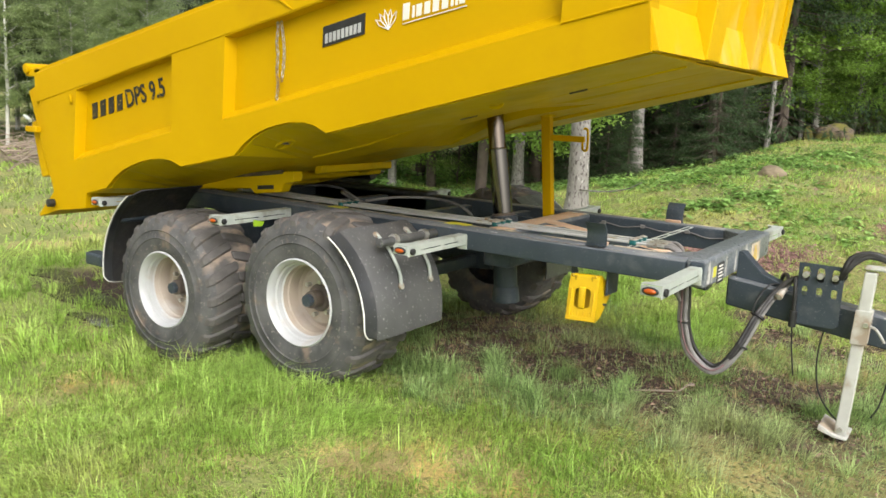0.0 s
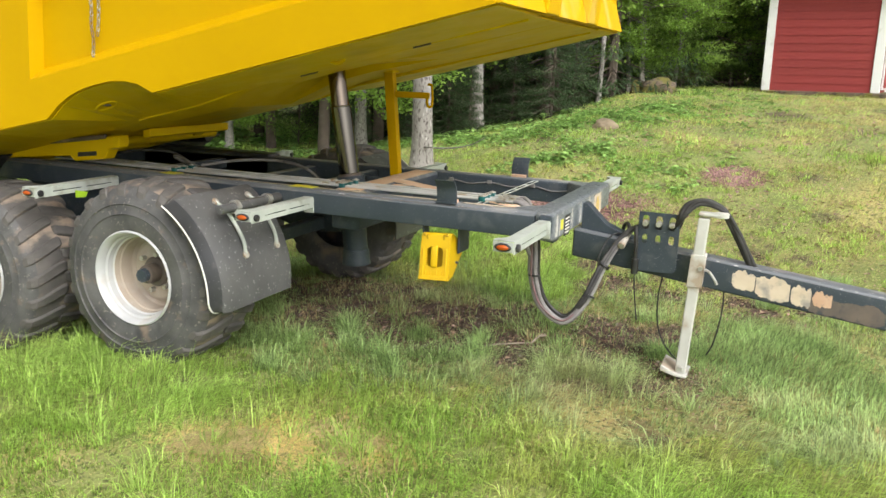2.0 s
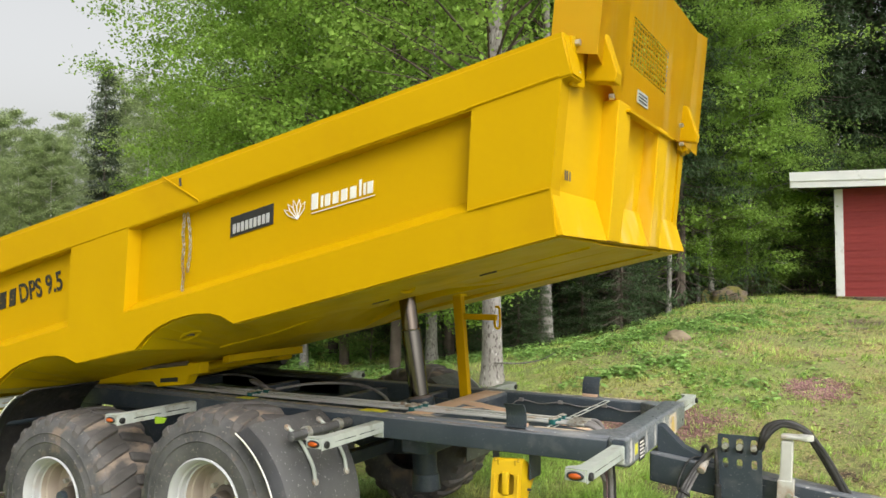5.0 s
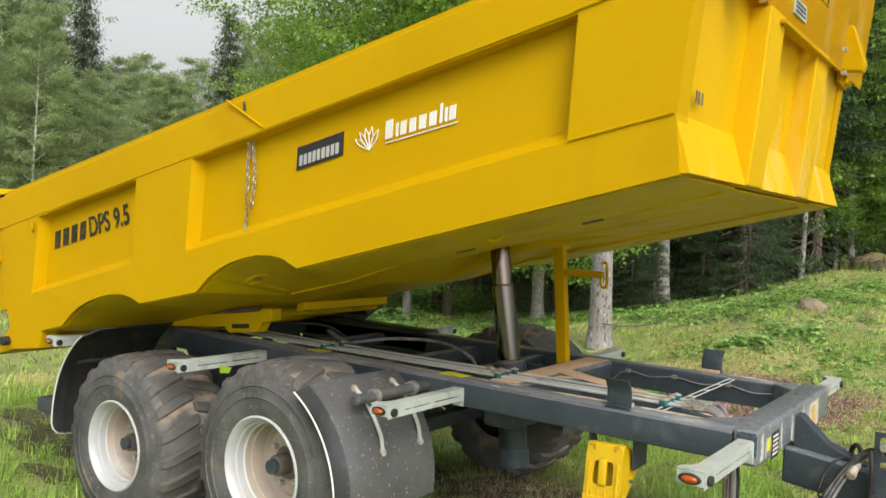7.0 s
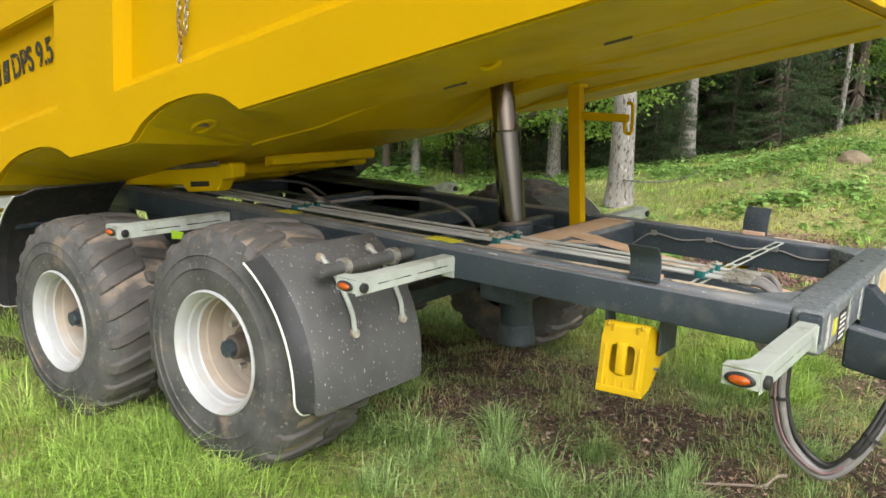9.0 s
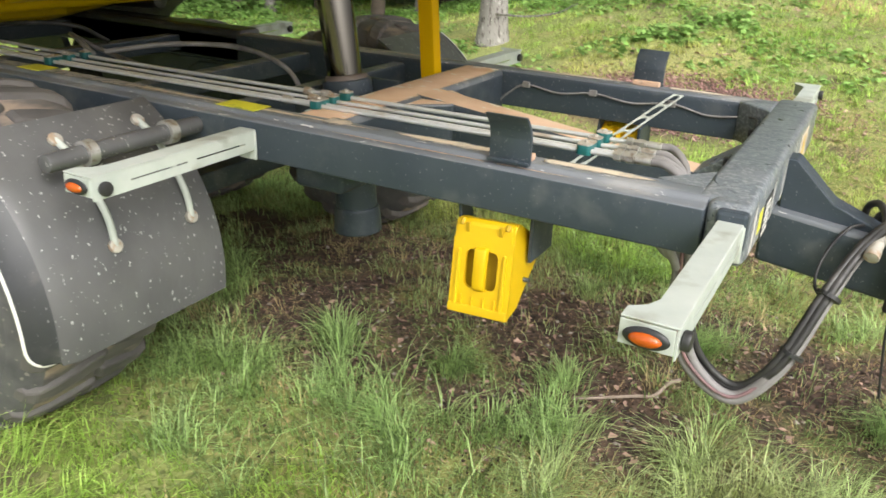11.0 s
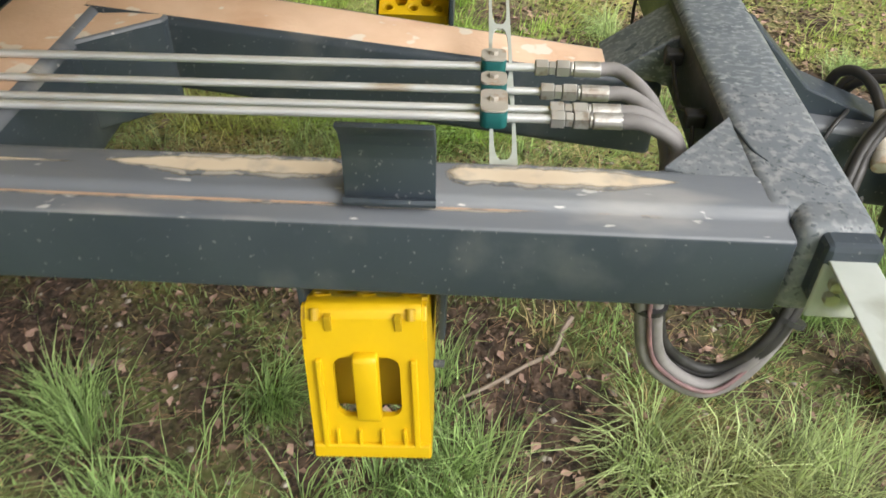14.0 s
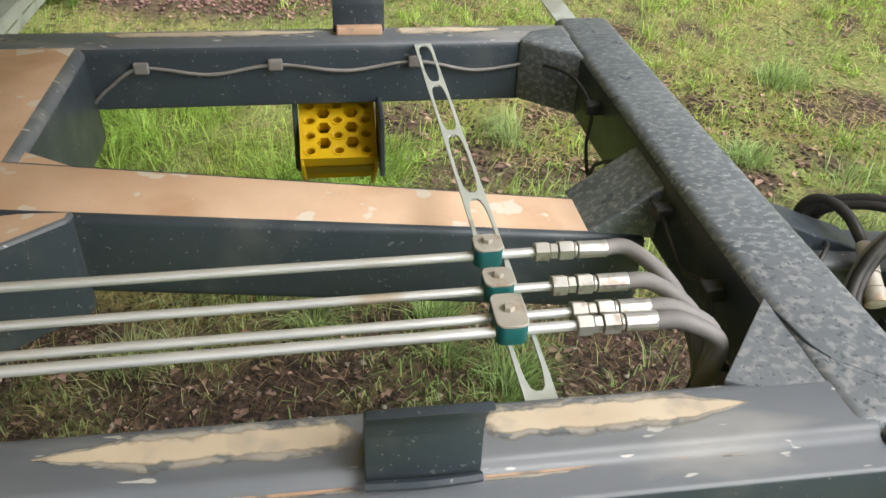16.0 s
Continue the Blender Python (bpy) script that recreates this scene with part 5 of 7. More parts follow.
    part("rub_block", box((-0.598, min(y - s * 0.012, y - s * 0.035), 0.872), (-0.506, max(y - s * 0.012, y - s * 0.05), 0.888), 0.003), WORN_RED, st)
    part("weld", tube([(-0.604, y + s * 0.006, 0.872), (-0.55, y + s * 0.010, 0.874), (-0.500, y + s * 0.006, 0.872)], 0.005, 6, steps=3), CHASSIS, st)


bed_stop(-0.545, -1)
bed_stop(0.60, 1)

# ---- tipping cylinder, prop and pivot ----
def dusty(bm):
    """Faces that look up get the paler top colour: dust and painted sky sheen."""
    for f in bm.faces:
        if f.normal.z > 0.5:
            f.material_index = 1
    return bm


CB, CT = Vector((-1.405, 0.0, 0.86)), Vector((-1.502, 0.0, 1.49))
ram = part("ram_stage", cyl(CB, CB.lerp(CT, 0.66), 0.059, seg=32, bevel=0.004), CHROME, trailer, "bright telescopic ram stage", smooth=True)
part("ram_stage", cyl(CB.lerp(CT, 0.64), CB.lerp(CT, 1.06), 0.051, seg=32, bevel=0.004), CHROME_REFLECT, trailer, "upper chrome ram stage, tinted by a painted yellow reflection", smooth=True)
part("ram_collar", cyl(CB.lerp(CT, 0.645), CB.lerp(CT, 0.662), 0.0605, seg=32, bevel=0.003), CHROME, ram, smooth=True)
part("ram_body", cyl((-1.36, 0, 0.40), (-1.40, 0, 0.88), 0.072, seg=32, bevel=0.006), CHASSIS, trailer, "dark ram housing tube", smooth=True)
part("ram_collar", cyl((-1.395, 0, 0.825), (-1.401, 0, 0.876), 0.083, seg=32, bevel=0.006), CHASSIS, trailer, "dark collar round the ram", smooth=True)
part("ram_wiper", cyl((-1.401, 0, 0.874), (-1.4035, 0, 0.890), 0.074, 0.068, seg=32, bevel=0.004), HUB, trailer, "rusty wiper ring round the ram", smooth=True)
part("ram_foot", cyl((-1.357, 0, 0.345), (-1.362, 0, 0.44), 0.085, 0.078, seg=28, bevel=0.008), CHASSIS, trailer, smooth=True)
part("ram_head", cyl(CB.lerp(CT, 1.055), CB.lerp(CT, 1.095), 0.056, 0.05, seg=24, bevel=0.006), BLACK, trailer, smooth=True)
part("ram_pin", cyl((-1.505, -0.09, 1.51), (-1.505, 0.09, 1.51), 0.022), YELLOW_UNDER, trailer, smooth=True)
for y in (-0.14, 0.14):
    part("ram_cradle", box((-1.50, y - 0.012, 0.70), (-1.28, y + 0.012, 0.86), 0.004), CHASSIS, trailer)
part("ram_crossbar", dusty(box((-1.56, -0.455, 0.77), (-1.50, 0.535, 0.845), 0.008)), [CHASSIS, CHASSIS_TOP], trailer)
prop = part("safety_prop", prism([(-1.315, 0.80), (-1.255, 0.80), (-1.32, 1.56), (-1.38, 1.56)], "y", 0.345, 0.395, 0.004), YELLOW, trailer, "yellow safety prop under the raised bed")
part("prop_arm", box((-1.30, 0.355, 1.325), (-1.075, 0.385, 1.362), 0.005), YELLOW, prop)
part("prop_hook", tube([(-1.085, 0.37, 1.41), (-1.06, 0.37, 1.40), (-1.055, 0.37, 1.32), (-1.06, 0.37, 1.28), (-1.085, 0.37, 1.285), (-1.09, 0.37, 1.33)], 0.008, 8), YELLOW, prop, smooth=True)
part("prop_lug", box((-1.41, 0.33, 1.47), (-1.30, 0.41, 1.54), 0.006), YELLOW_UNDER, trailer)

# Rear pivot, bushes and black tubes under the bed
for y in (-0.50, 0.56):
    part("pivot_plate", prism([(-4.05, 0.66), (-3.55, 0.66), (-3.66, 0.90), (-3.80, 0.96), (-3.95, 0.90)], "y", y - 0.02, y + 0.02, 0.006), CHASSIS, trailer)
part("pivot_shaft", cyl((-3.80, -0.62, 0.90), (-3.80, 0.66, 0.90), 0.035, bevel=0.004), CHASSIS, trailer, smooth=True)
part("bed_bar", cyl((-2.9, -0.48, 1.00), (-2.9, 0.62, 1.00), 0.03, bevel=0.004), YELLOW_UNDER, trailer, smooth=True)
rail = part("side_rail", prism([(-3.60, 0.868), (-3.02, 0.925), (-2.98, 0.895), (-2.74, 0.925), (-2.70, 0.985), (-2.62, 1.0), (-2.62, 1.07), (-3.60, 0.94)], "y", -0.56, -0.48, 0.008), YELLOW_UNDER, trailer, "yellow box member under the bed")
# A thin black plate paints the dark of a hole in the box member.
part("rail_slot", prism([(-2.95, 0.925), (-2.80, 0.942), (-2.80, 0.968), (-2.95, 0.951)], "y", -0.5615, -0.555), BLACK, rail)
part("rail_bar", tube([(-3.30, -0.57, 0.985), (-2.9, -0.57, 1.035), (-2.72, -0.56, 1.06)], 0.014, 8, steps=3), HUB, rail, "rusty bar along the box member", smooth=True)
part("buffer_tube", cyl((-3.57, 0.70, 0.935), (-3.01, 0.70, 0.955), 0.045, seg=18, bevel=0.012), HOSE, trailer, "black rubber tube above the far beam", smooth=True)
part("rubber_flap", box((-3.95, 0.527, 0.735), (-2.35, 0.665, 0.888), 0.02), LIP, trailer, "black rubber sheet over the far beam")
for x, y in ((-2.0, 0.0), (-2.75, 0.0), (-3.5, 0.0)):
    part("chassis_tie", dusty(box((x - 0.035, -0.455, 0.765), (x + 0.035, 0.527, 0.835), 0.008)), [CHASSIS, CHASSIS_TOP], trailer)

# ---- hydraulic pipes ----
PIPES = ((-0.218, 0.0062), (-0.288, 0.0056), (-0.338, 0.0056), (-0.361, 0.0062))
CZ = 0.876


def aslant(y, x):
    """The pipes run slightly aslant of the beams."""
    return y + 0.026 * (x + 0.5)


for y, r in PIPES:
    part("hydraulic_pipe", tube([(-3.3, y - 0.06, CZ + 0.01), (-2.4, aslant(y, -2.4), CZ), (-1.2, aslant(y, -1.2), CZ), (-0.36, y, CZ)], r, 10, steps=4), PIPE, trailer, "plated steel hydraulic pipe", smooth=True)
for x in (-0.435, -1.232, -2.35):
    for y0, w in ((-0.218, 0.036), (-0.288, 0.036), (-0.3495, 0.058)):
        y = aslant(y0, x)
        outline = rounded(x, y, 0.036, w, 0.010)
        pc = part("pipe_clamp", prism(outline, "z", CZ - 0.0095, CZ + 0.014, 0.002), TEAL, trailer, "teal plastic pipe clamp", smooth=True)
        part("clamp_plate", prism(outline, "z", CZ + 0.0145, CZ + 0.018, 0.001), DUSTY_PLATE, pc, "dusty zinc top plate")
        part("clamp_bolt", cyl((x, y, CZ + 0.017), (x, y, CZ + 0.024), 0.0065, seg=6, bevel=0.001), DUSTY_PLATE, pc)

for x, y0 in ((-1.305, -0.218), (-1.37, -0.218), (-1.298, -0.288), (-1.345, -0.3495)):
    y = aslant(y0, x)
    part("pipe_union", cyl((x - 0.016, y, CZ), (x + 0.016, y, CZ), 0.0125, seg=6, bevel=0.0015), DUSTY_PLATE, trailer, "dusty union nut on a pipe")


def fitting(x, y, r):
    a = x
    for k, (ln, rr, sg, mt) in enumerate(((0.018, 0.0128, 6, ZINC), (0.010, 0.0105, 6, ZINC), (0.019, 0.0128, 6, ZINC), (0.004, 0.0098, 12, ZINC), (0.038, 0.0112, 16, ZINC))):
        part("pipe_fitting", cyl((a, y, CZ), (a + ln, y, CZ), rr, seg=sg, bevel=0.001), mt, trailer)
        a += ln + 0.001
    return a


def hose(name, pts, r, material, label="", parent=None):
    return part(name, tube(pts, r, 10, steps=10), material, parent or trailer, label, smooth=True)


for k, (y, r) in enumerate(PIPES):
    x0 = -0.375 + 0.014 * (k == 2) + 0.014 * (k == 3) + 0.004 * (k == 1)
    x1 = fitting(x0, y, r)
    dy = (-0.16, -0.10, -0.055, -0.04)[k]
    hose("hydraulic_hose", [(x1 - 0.012, y, CZ), (x1 + 0.03, y - 0.004, CZ - 0.001), (x1 + 0.075, y + dy * 0.35, CZ - 0.03), (-0.188 - 0.008 * k, y + dy * 0.75, CZ - 0.09), (-0.195 - 0.008 * k, y + dy, 0.70), (-0.178, -0.345 + 0.012 * k, 0.62)], 0.0105, HOSE_DUSTY, "dusty grey hydraulic hose")

# Hose loop below the beam, up to the bracket on the drawbar
for k, (dx, dy, dz, r, mt) in enumerate(((-0.012, -0.012, 0.0, 0.0125, HOSE_DUSTY), (0.012, -0.006, 0.010, 0.0125, HOSE_DUSTY), (0.0, 0.016, 0.020, 0.0115, HOSE), (0.022, 0.014, 0.030, 0.010, HOSE), (-0.002, -0.026, 0.016, 0.0045, HOSE_PINK))):
    hose("hydraulic_hose", [(-0.168 + dx, -0.34 + dy, 0.76), (-0.166 + dx, -0.315 + dy, 0.62), (-0.160 + dx, -0.31 + dy, 0.50), (-0.115 + dx * 0.8, -0.285 + dy, 0.345 + dz * 0.8), (0.0, -0.272 + dy, 0.272 + dz), (0.092 - dx * 0.5, -0.255 - dy * 0.3, 0.375 + dz * 0.8), (0.157 - dx * 0.6, -0.176 - dy * 0.6, 0.555 + dz * 0.3), (0.190 - dx * 0.5, -0.115 - dy * 0.6, 0.635 + dz * 0.2), (0.222 - dx * 0.4, -0.072 - dy * 0.4, 0.690 + dz * 0.2), (0.265 - dx * 0.3, -0.052 - dy * 0.3, 0.740 + dz * 0.2), (0.325, -0.050, 0.768 + dz * 0.3)], r, mt, "bundled hydraulic hose" if k > 1 else "dusty grey hydraulic hose")
for p, n_ in (((-0.160, -0.31, 0.51), (0.05, 0, 1)), ((0.112, -0.238, 0.42), (0.35, 0.3, 0.9)), ((0.160, -0.173, 0.565), (0.3, 0.5, 0.8))):
    d = Vector(n_).normalized() * 0.005
    part("cable_tie", cyl(Vector(p) - d, Vector(p) + d, 0.031, seg=18), BLACK, trailer)
hose("electric_cable", [(0.165, -0.195, 0.565), (0.135, -0.16, 0.562), (0.120, -0.12, 0.585), (0.130, -0.075, 0.64), (0.16, -0.045, 0.695), (0.185, -0.02, 0.708), (0.21, 0.02, 0.70)], 0.0042, BLACK, "thin black cable")


# Slotted strap under the pipe clamps
L = 0.99
strap_m = Matrix.Translation((-0.422, -0.458, 0.8655)) @ Matrix.Rotation(radians(90.35), 4, "Z")
holed_plate([(0, -0.0172), (L, -0.0172), (L, 0.0172), (0, 0.0172)], [oval(0.103 + 0.197 * k, 0, 0.182, 0.0245, 20) for k in range(5)], 0.0035, strap_m, "slotted_strap", GALV, trailer, "slotted galvanised strap across the frame")
strap_m2 = Matrix.Translation((-1.232, -0.415, 0.8655)) @ Matrix.Rotation(radians(90), 4, "Z")
holed_plate([(0, -0.017), (0.26, -0.017), (0.26, 0.017), (0, 0.017)], [oval(0.05 + 0.10 * k, 0, 0.07, 0.016) for k in range(2)], 0.0035, strap_m2, "slotted_strap", GALV, trailer)

# Wiring along the far beam and crossbeam
clips = [(-0.976, 0.523, 0.829), (-0.721, 0.523, 0.831), (-0.444, 0.523, 0.832), (-0.196, 0.523, 0.826)]
wire = [(-1.09, 0.523, 0.745), (-1.045, 0.521, 0.79), clips[0]]
for a, b in zip(clips, clips[1:]):
    wire += [((a[0] + b[0]) / 2, 0.520, min(a[2], b[2]) - 0.014), b]
hose("electric_cable", wire, 0.0035, HOSE_DUSTY, "thin grey cable")
cc = [(-0.145, 0.290, 0.828), (-0.145, -0.066, 0.826), (-0.145, -0.249, 0.82)]
hose("electric_cable", [(-0.196, 0.515, 0.826), (-0.155, 0.40, 0.845), cc[0], (-0.150, 0.27, 0.76), (-0.150, 0.235, 0.715), (-0.152, 0.20, 0.76), (-0.145, 0.10, 0.815), cc[1], (-0.147, -0.17, 0.80), cc[2], (-0.15, -0.33, 0.72)], 0.0035, HOSE, "thin black cable")
for p in clips:
    part("cable_clip", box((p[0] - 0.014, p[1] - 0.008, p[2] - 0.010), (p[0] + 0.014, 0.528, p[2] + 0.012), 0.003), HOSE_DUSTY, beam_far)
for p in cc:
    part("cable_clip", box((-0.156, p[1] - 0.012, p[2] - 0.010), (-0.127, p[1] + 0.012, p[2] + 0.012), 0.003), HOSE, crossbeam)
hose("hydraulic_hose", [(-2.33, -0.20, 0.885), (-2.15, -0.05, 0.915), (-1.9, 0.05, 0.915), (-1.70, 0.06, 0.86), (-1.60, 0.04, 0.74)], 0.009, HOSE_DUSTY)
hose("hydraulic_hose", [(-2.33, -0.25, 0.885), (-2.48, -0.20, 0.92), (-2.60, -0.13, 0.915), (-2.60, -0.09, 0.89), (-2.45, -0.10, 0.86), (-2.2, -0.12, 0.83)], 0.009, HOSE_DUSTY)
hose("hydraulic_hose", [(-3.1, -0.30, 0.89), (-2.9, -0.15, 0.93), (-2.75, 0.0, 0.92), (-2.7, 0.12, 0.85)], 0.009, HOSE)
part("sticker", box((-1.47, -0.535, TOP + 0.001), (-1.33, -0.462, TOP + 0.003)), STICKER, beam, "weathered yellow sticker")
part("sticker", box((-2.35, -0.535, TOP + 0.001), (-2.24, -0.462, TOP + 0.003)), STICKER, beam)
part("mud_tab", prism([(-2.612, 0.795), (-2.52, 0.795), (-2.54, 0.765), (-2.612, 0.755)], "y", -0.902, -0.898), TAG, trailer, "bright green tag under the lamp arm")

# ---- hose bracket and support leg on the drawbar ----
bw, bh = 0.20, 0.30
plate_m = Matrix.Translation((0.30, -0.078, 0.545)) @ Matrix.Rotation(radians(90), 4, "X")
plate = holed_plate([(0, 0.02), (0.02, 0), (bw - 0.02, 0.0), (bw, 0.02), (bw, bh), (0, bh)], [oval(0.035 + 0.065 * k, 0.248, 0.034, 0.072) for k in range(3)] + [oval(0.035 + 0.065 * k, 0.165, 0.026, 0.046) for k in range(3)], 0.008, plate_m, "hose_bracket", CHASSIS, trailer, "dark perforated hose bracket")
for k in range(3):
    part("coupling", cyl((0.335 + 0.065 * k, -0.10, 0.790), (0.335 + 0.065 * k, -0.06, 0.790), 0.014, seg=12, bevel=0.002), ZINC, plate)
hose("hydraulic_hose", [(0.34, -0.06, 0.76), (0.44, -0.05, 0.75), (0.495, -0.06, 0.79), (0.505, -0.07, 0.865), (0.56, -0.07, 0.915), (0.65, -0.06, 0.908), (0.72, -0.04, 0.845), (0.785, -0.02, 0.73), (0.845, 0.01, 0.60)], 0.014, HOSE, "black hose bundle over the leg")
for k, (dx, dz) in enumerate(((0.02, 0.012), (-0.012, 0.02), (0.03, -0.01))):
    hose("hydraulic_hose", [(0.38, -0.055, 0.775), (0.47, -0.058, 0.775), (0.50 + dx * 0.3, -0.095, 0.83), (0.53 + dx * 0.6, -0.085, 0.888 + dz * 0.6), (0.60, -0.07, 0.915 + dz * 0.6), (0.68 + dx * 0.6, -0.055, 0.885 + dz * 0.6), (0.75 + dx * 0.6, -0.03, 0.785), (0.81 + dx * 0.6, 0.0, 0.67), (0.855 + dx * 0.6, 0.01, 0.593)], 0.011, HOSE)
hose("hydraulic_hose", [(0.212, 0.095, 0.655), (0.196, 0.094, 0.70), (0.201, 0.086, 0.734), (0.220, 0.062, 0.750), (0.238, 0.022, 0.742), (0.247, -0.022, 0.716)], 0.0098, HOSE, "black hose with a quick coupling")
for a0, a1, r0, r1 in ((0.0, 0.038, 0.0125, 0.0135), (0.038, 0.058, 0.0165, 0.0165), (0.059, 0.085, 0.0155, 0.0165), (0.086, 0.112, 0.0185, 0.0185)):
    q0, q1 = Vector((0.247, -0.022, 0.716)), Vector((-0.016, -0.090, -0.046)).normalized()
    part("coupling", cyl(q0 + q1 * a0, q0 + q1 * a1, r0, r1, seg=16, bevel=0.002), DUSTY_PLATE, trailer, "dusty zinc quick coupling", smooth=True)
for k in range(2):
    hose("hydraulic_hose", [(0.40 + 0.01 * k, -0.05, 0.735), (0.36, 0.0 + 0.012 * k, 0.745 + 0.006 * k), (0.30, 0.055 + 0.014 * k, 0.74 + 0.006 * k), (0.245 - 0.008 * k, 0.09 + 0.014 * k, 0.715), (0.225 - 0.008 * k, 0.105, 0.67)], 0.009, HOSE, "black hose coiled on the drawbar")
hose("electric_cable", [(0.29, -0.085, 0.77), (0.298, -0.095, 0.70), (0.30, -0.09, 0.60)], 0.010, HOSE, "black cable with plug")
part("plug", cyl((0.30, -0.09, 0.525), (0.30, -0.09, 0.605), 0.018, seg=12, bevel=0.004), BLACK, trailer, "black electric plug", smooth=True)
hose("electric_cable", [(0.30, -0.09, 0.53), (0.31, -0.085, 0.42), (0.33, -0.08, 0.28)], 0.0035, BLACK)
hose("electric_cable", [(0.45, -0.04, 0.60), (0.42, -0.02, 0.40), (0.44, -0.02, 0.22), (0.52, -0.02, 0.10), (0.58, 0.0, 0.08)], 0.004, BLACK)
hose("electric_cable", [(0.72, -0.02, 0.58), (0.735, 0.0, 0.40), (0.71, 0.02, 0.20), (0.68, 0.02, 0.12)], 0.004, BLACK)

leg_top, leg_foot = Vector((0.612, -0.085, 0.845)), Vector((0.572, -0.085, 0.045))
leg = part("support_leg", prism([(leg_foot.x - 0.026, leg_foot.z), (leg_foot.x + 0.026, leg_foot.z), (leg_top.x + 0.026, leg_top.z), (leg_top.x - 0.026, leg_top.z)], "y", -0.113, -0.061, 0.006), LEGPAINT, trailer, "pale square support leg")
part("leg_sleeve", prism([(0.562, 0.50), (0.632, 0.50), (0.640, 0.665), (0.570, 0.665)], "y", -0.122, -0.052, 0.004), LEGPAINT, leg)
part("leg_cap", box((0.585, -0.118, 0.855), (0.70, -0.05, 0.872), 0.006), LEGPAINT, leg)
part("leg_cap", cyl((0.69, -0.084, 0.852), (0.69, -0.084, 0.876), 0.034, seg=18, bevel=0.003), LEGPAINT, leg)
part("leg_pin", tube([(0.64, -0.13, 0.60), (0.665, -0.135, 0.59), (0.69, -0.14, 0.56), (0.705, -0.14, 0.535)], 0.007, 8), ZINC, leg, smooth=True)
part("leg_pin", cyl((0.62, -0.13, 0.60), (0.62, -0.04, 0.60), 0.011), ZINC, leg)
part("leg_foot", prism([(0.475, 0.055), (0.55, 0.035), (0.605, 0.032), (0.61, 0.041), (0.56, 0.047), (0.48, 0.085)], "y", -0.14, 0.04, 0.004), LEGPAINT, leg, "pale bent foot plate pressed into the turf")
part("leg_bolt", cyl((0.574, -0.125, 0.075), (0.574, -0.045, 0.075), 0.011, seg=6), ZINC, leg)


# ---- wheel chocks ----
def wheel_chock(m, label):
    """A moulded chock: handle face, honeycomb face on top, open ribs. Local x across, y inward, z up."""
    W = 0.158
    ch = new("wheel_chock")
    tagged(ch, label, "wheel chock", "wheel chocks on the chassis")
    h = W / 2
    objs = []
    # face leaning back from the lower edge
    fa, fb = Vector((0, 0, 0)), Vector((0, 0.046, 0.212))
    along = (fb - fa).normalized()
    ln = (fb - fa).length
    fm = Matrix(((1, 0, 0, 0), (0, along.y, -along.z, 0), (0, along.z, along.y, 0), (0, 0, 0, 1)))
    objs.append(holed_plate([(-h, 0), (h, 0), (h, ln - 0.03), (h - 0.005, ln - 0.03), (h - 0.006, ln), (-h + 0.006, ln), (-h + 0.005, ln - 0.03), (-h, ln - 0.03)], [rounded(-0.0005, 0.113, 0.086, 0.094, 0.016)], 0.010, fm, "handle_face", CHOCK, None))
    objs.append(part("handle", prism([(0.058, -0.004), (0.066, 0.012), (0.13, 0.016), (0.164, 0.016), (0.170, 0.008), (0.168, -0.004)], "x", -0.0165, 0.0165, 0.005), CHOCK, None, smooth=True))
    objs[-1].data.transform(fm)
    objs.append(part("face_ledge", box((-h, 0.0, -0.002), (h, 0.022, 0.007), 0.003, turn=fm), CHOCK))
    for k in range(4):
        x = -h + 0.034 + k * 0.030
        objs.append(part("rib", box((x - 0.002, 0.018, -0.002), (x + 0.002, 0.046, 0.006), 0.001, turn=fm), CHOCK))
    for x in (-h + 0.018, h - 0.018):
        objs.append(part("rib", box((x - 0.004, 0.014, -0.002), (x + 0.004, 0.158, 0.007), 0.002, turn=fm), CHOCK))
    # rounded shoulder with slots, then the honeycomb face that falls away inward
    shoulder = [(0.044, 0.198), (0.046, 0.212), (0.051, 0.221), (0.060, 0.226), (0.075, 0.224), (0.075, 0.206), (0.056, 0.200)]
    objs.append(part("top_lip", prism(shoulder, "x", -h + 0.006, h - 0.006, 0.002), CHOCK, None, smooth=True))
    # Darker blocks paint the shade of slots and holes in the lip.
    for x in (-0.044, 0.044):
        objs.append(part("lip_slot", box((x - 0.0045, 0.0405, 0.196), (x + 0.0045, 0.0495, 0.2195), 0.001), CHOCK_DARK))
    for x in (-0.060, 0.060):
        objs.append(part("lip_slot", cyl((x, 0.043, 0.213), (x, 0.052, 0.2245), 0.006, seg=12), CHOCK_DARK))
    ta, tb = Vector((0, 0.074, 0.224)), Vector((0, 0.196, 0.150))
    al = (tb - ta).normalized()
    lt = (tb - ta).length
    nrm = Vector((0, -al.z, al.y))
    tm = Matrix(((1, 0, 0, 0), (0, al.y, nrm.y, ta.y), (0, al.z, nrm.z, ta.z), (0, 0, 0, 1)))
    cells, rings_ = [], []
    for r in range(4):
        for c in range(5):
            x, y = -0.058 + 0.029 * c, 0.014 + 0.037 * r + (0.0185 if c % 2 else 0)
            if y < lt - 0.012:
                cells.append(ngon(x, y, 0.0150, 6, 0) if c % 2 else [(x + 0.0095 * math.cos(q), y + 0.0075 * math.sin(q)) for q in (2 * math.pi * i / 14 for i in range(14))])
                if c % 2 == 0:
                    rings_.append((x, y))
    objs.append(holed_plate([(-h, 0), (h, 0), (h, lt), (-h, lt)], cells, 0.03, tm, "honeycomb_face", CHOCK, None))
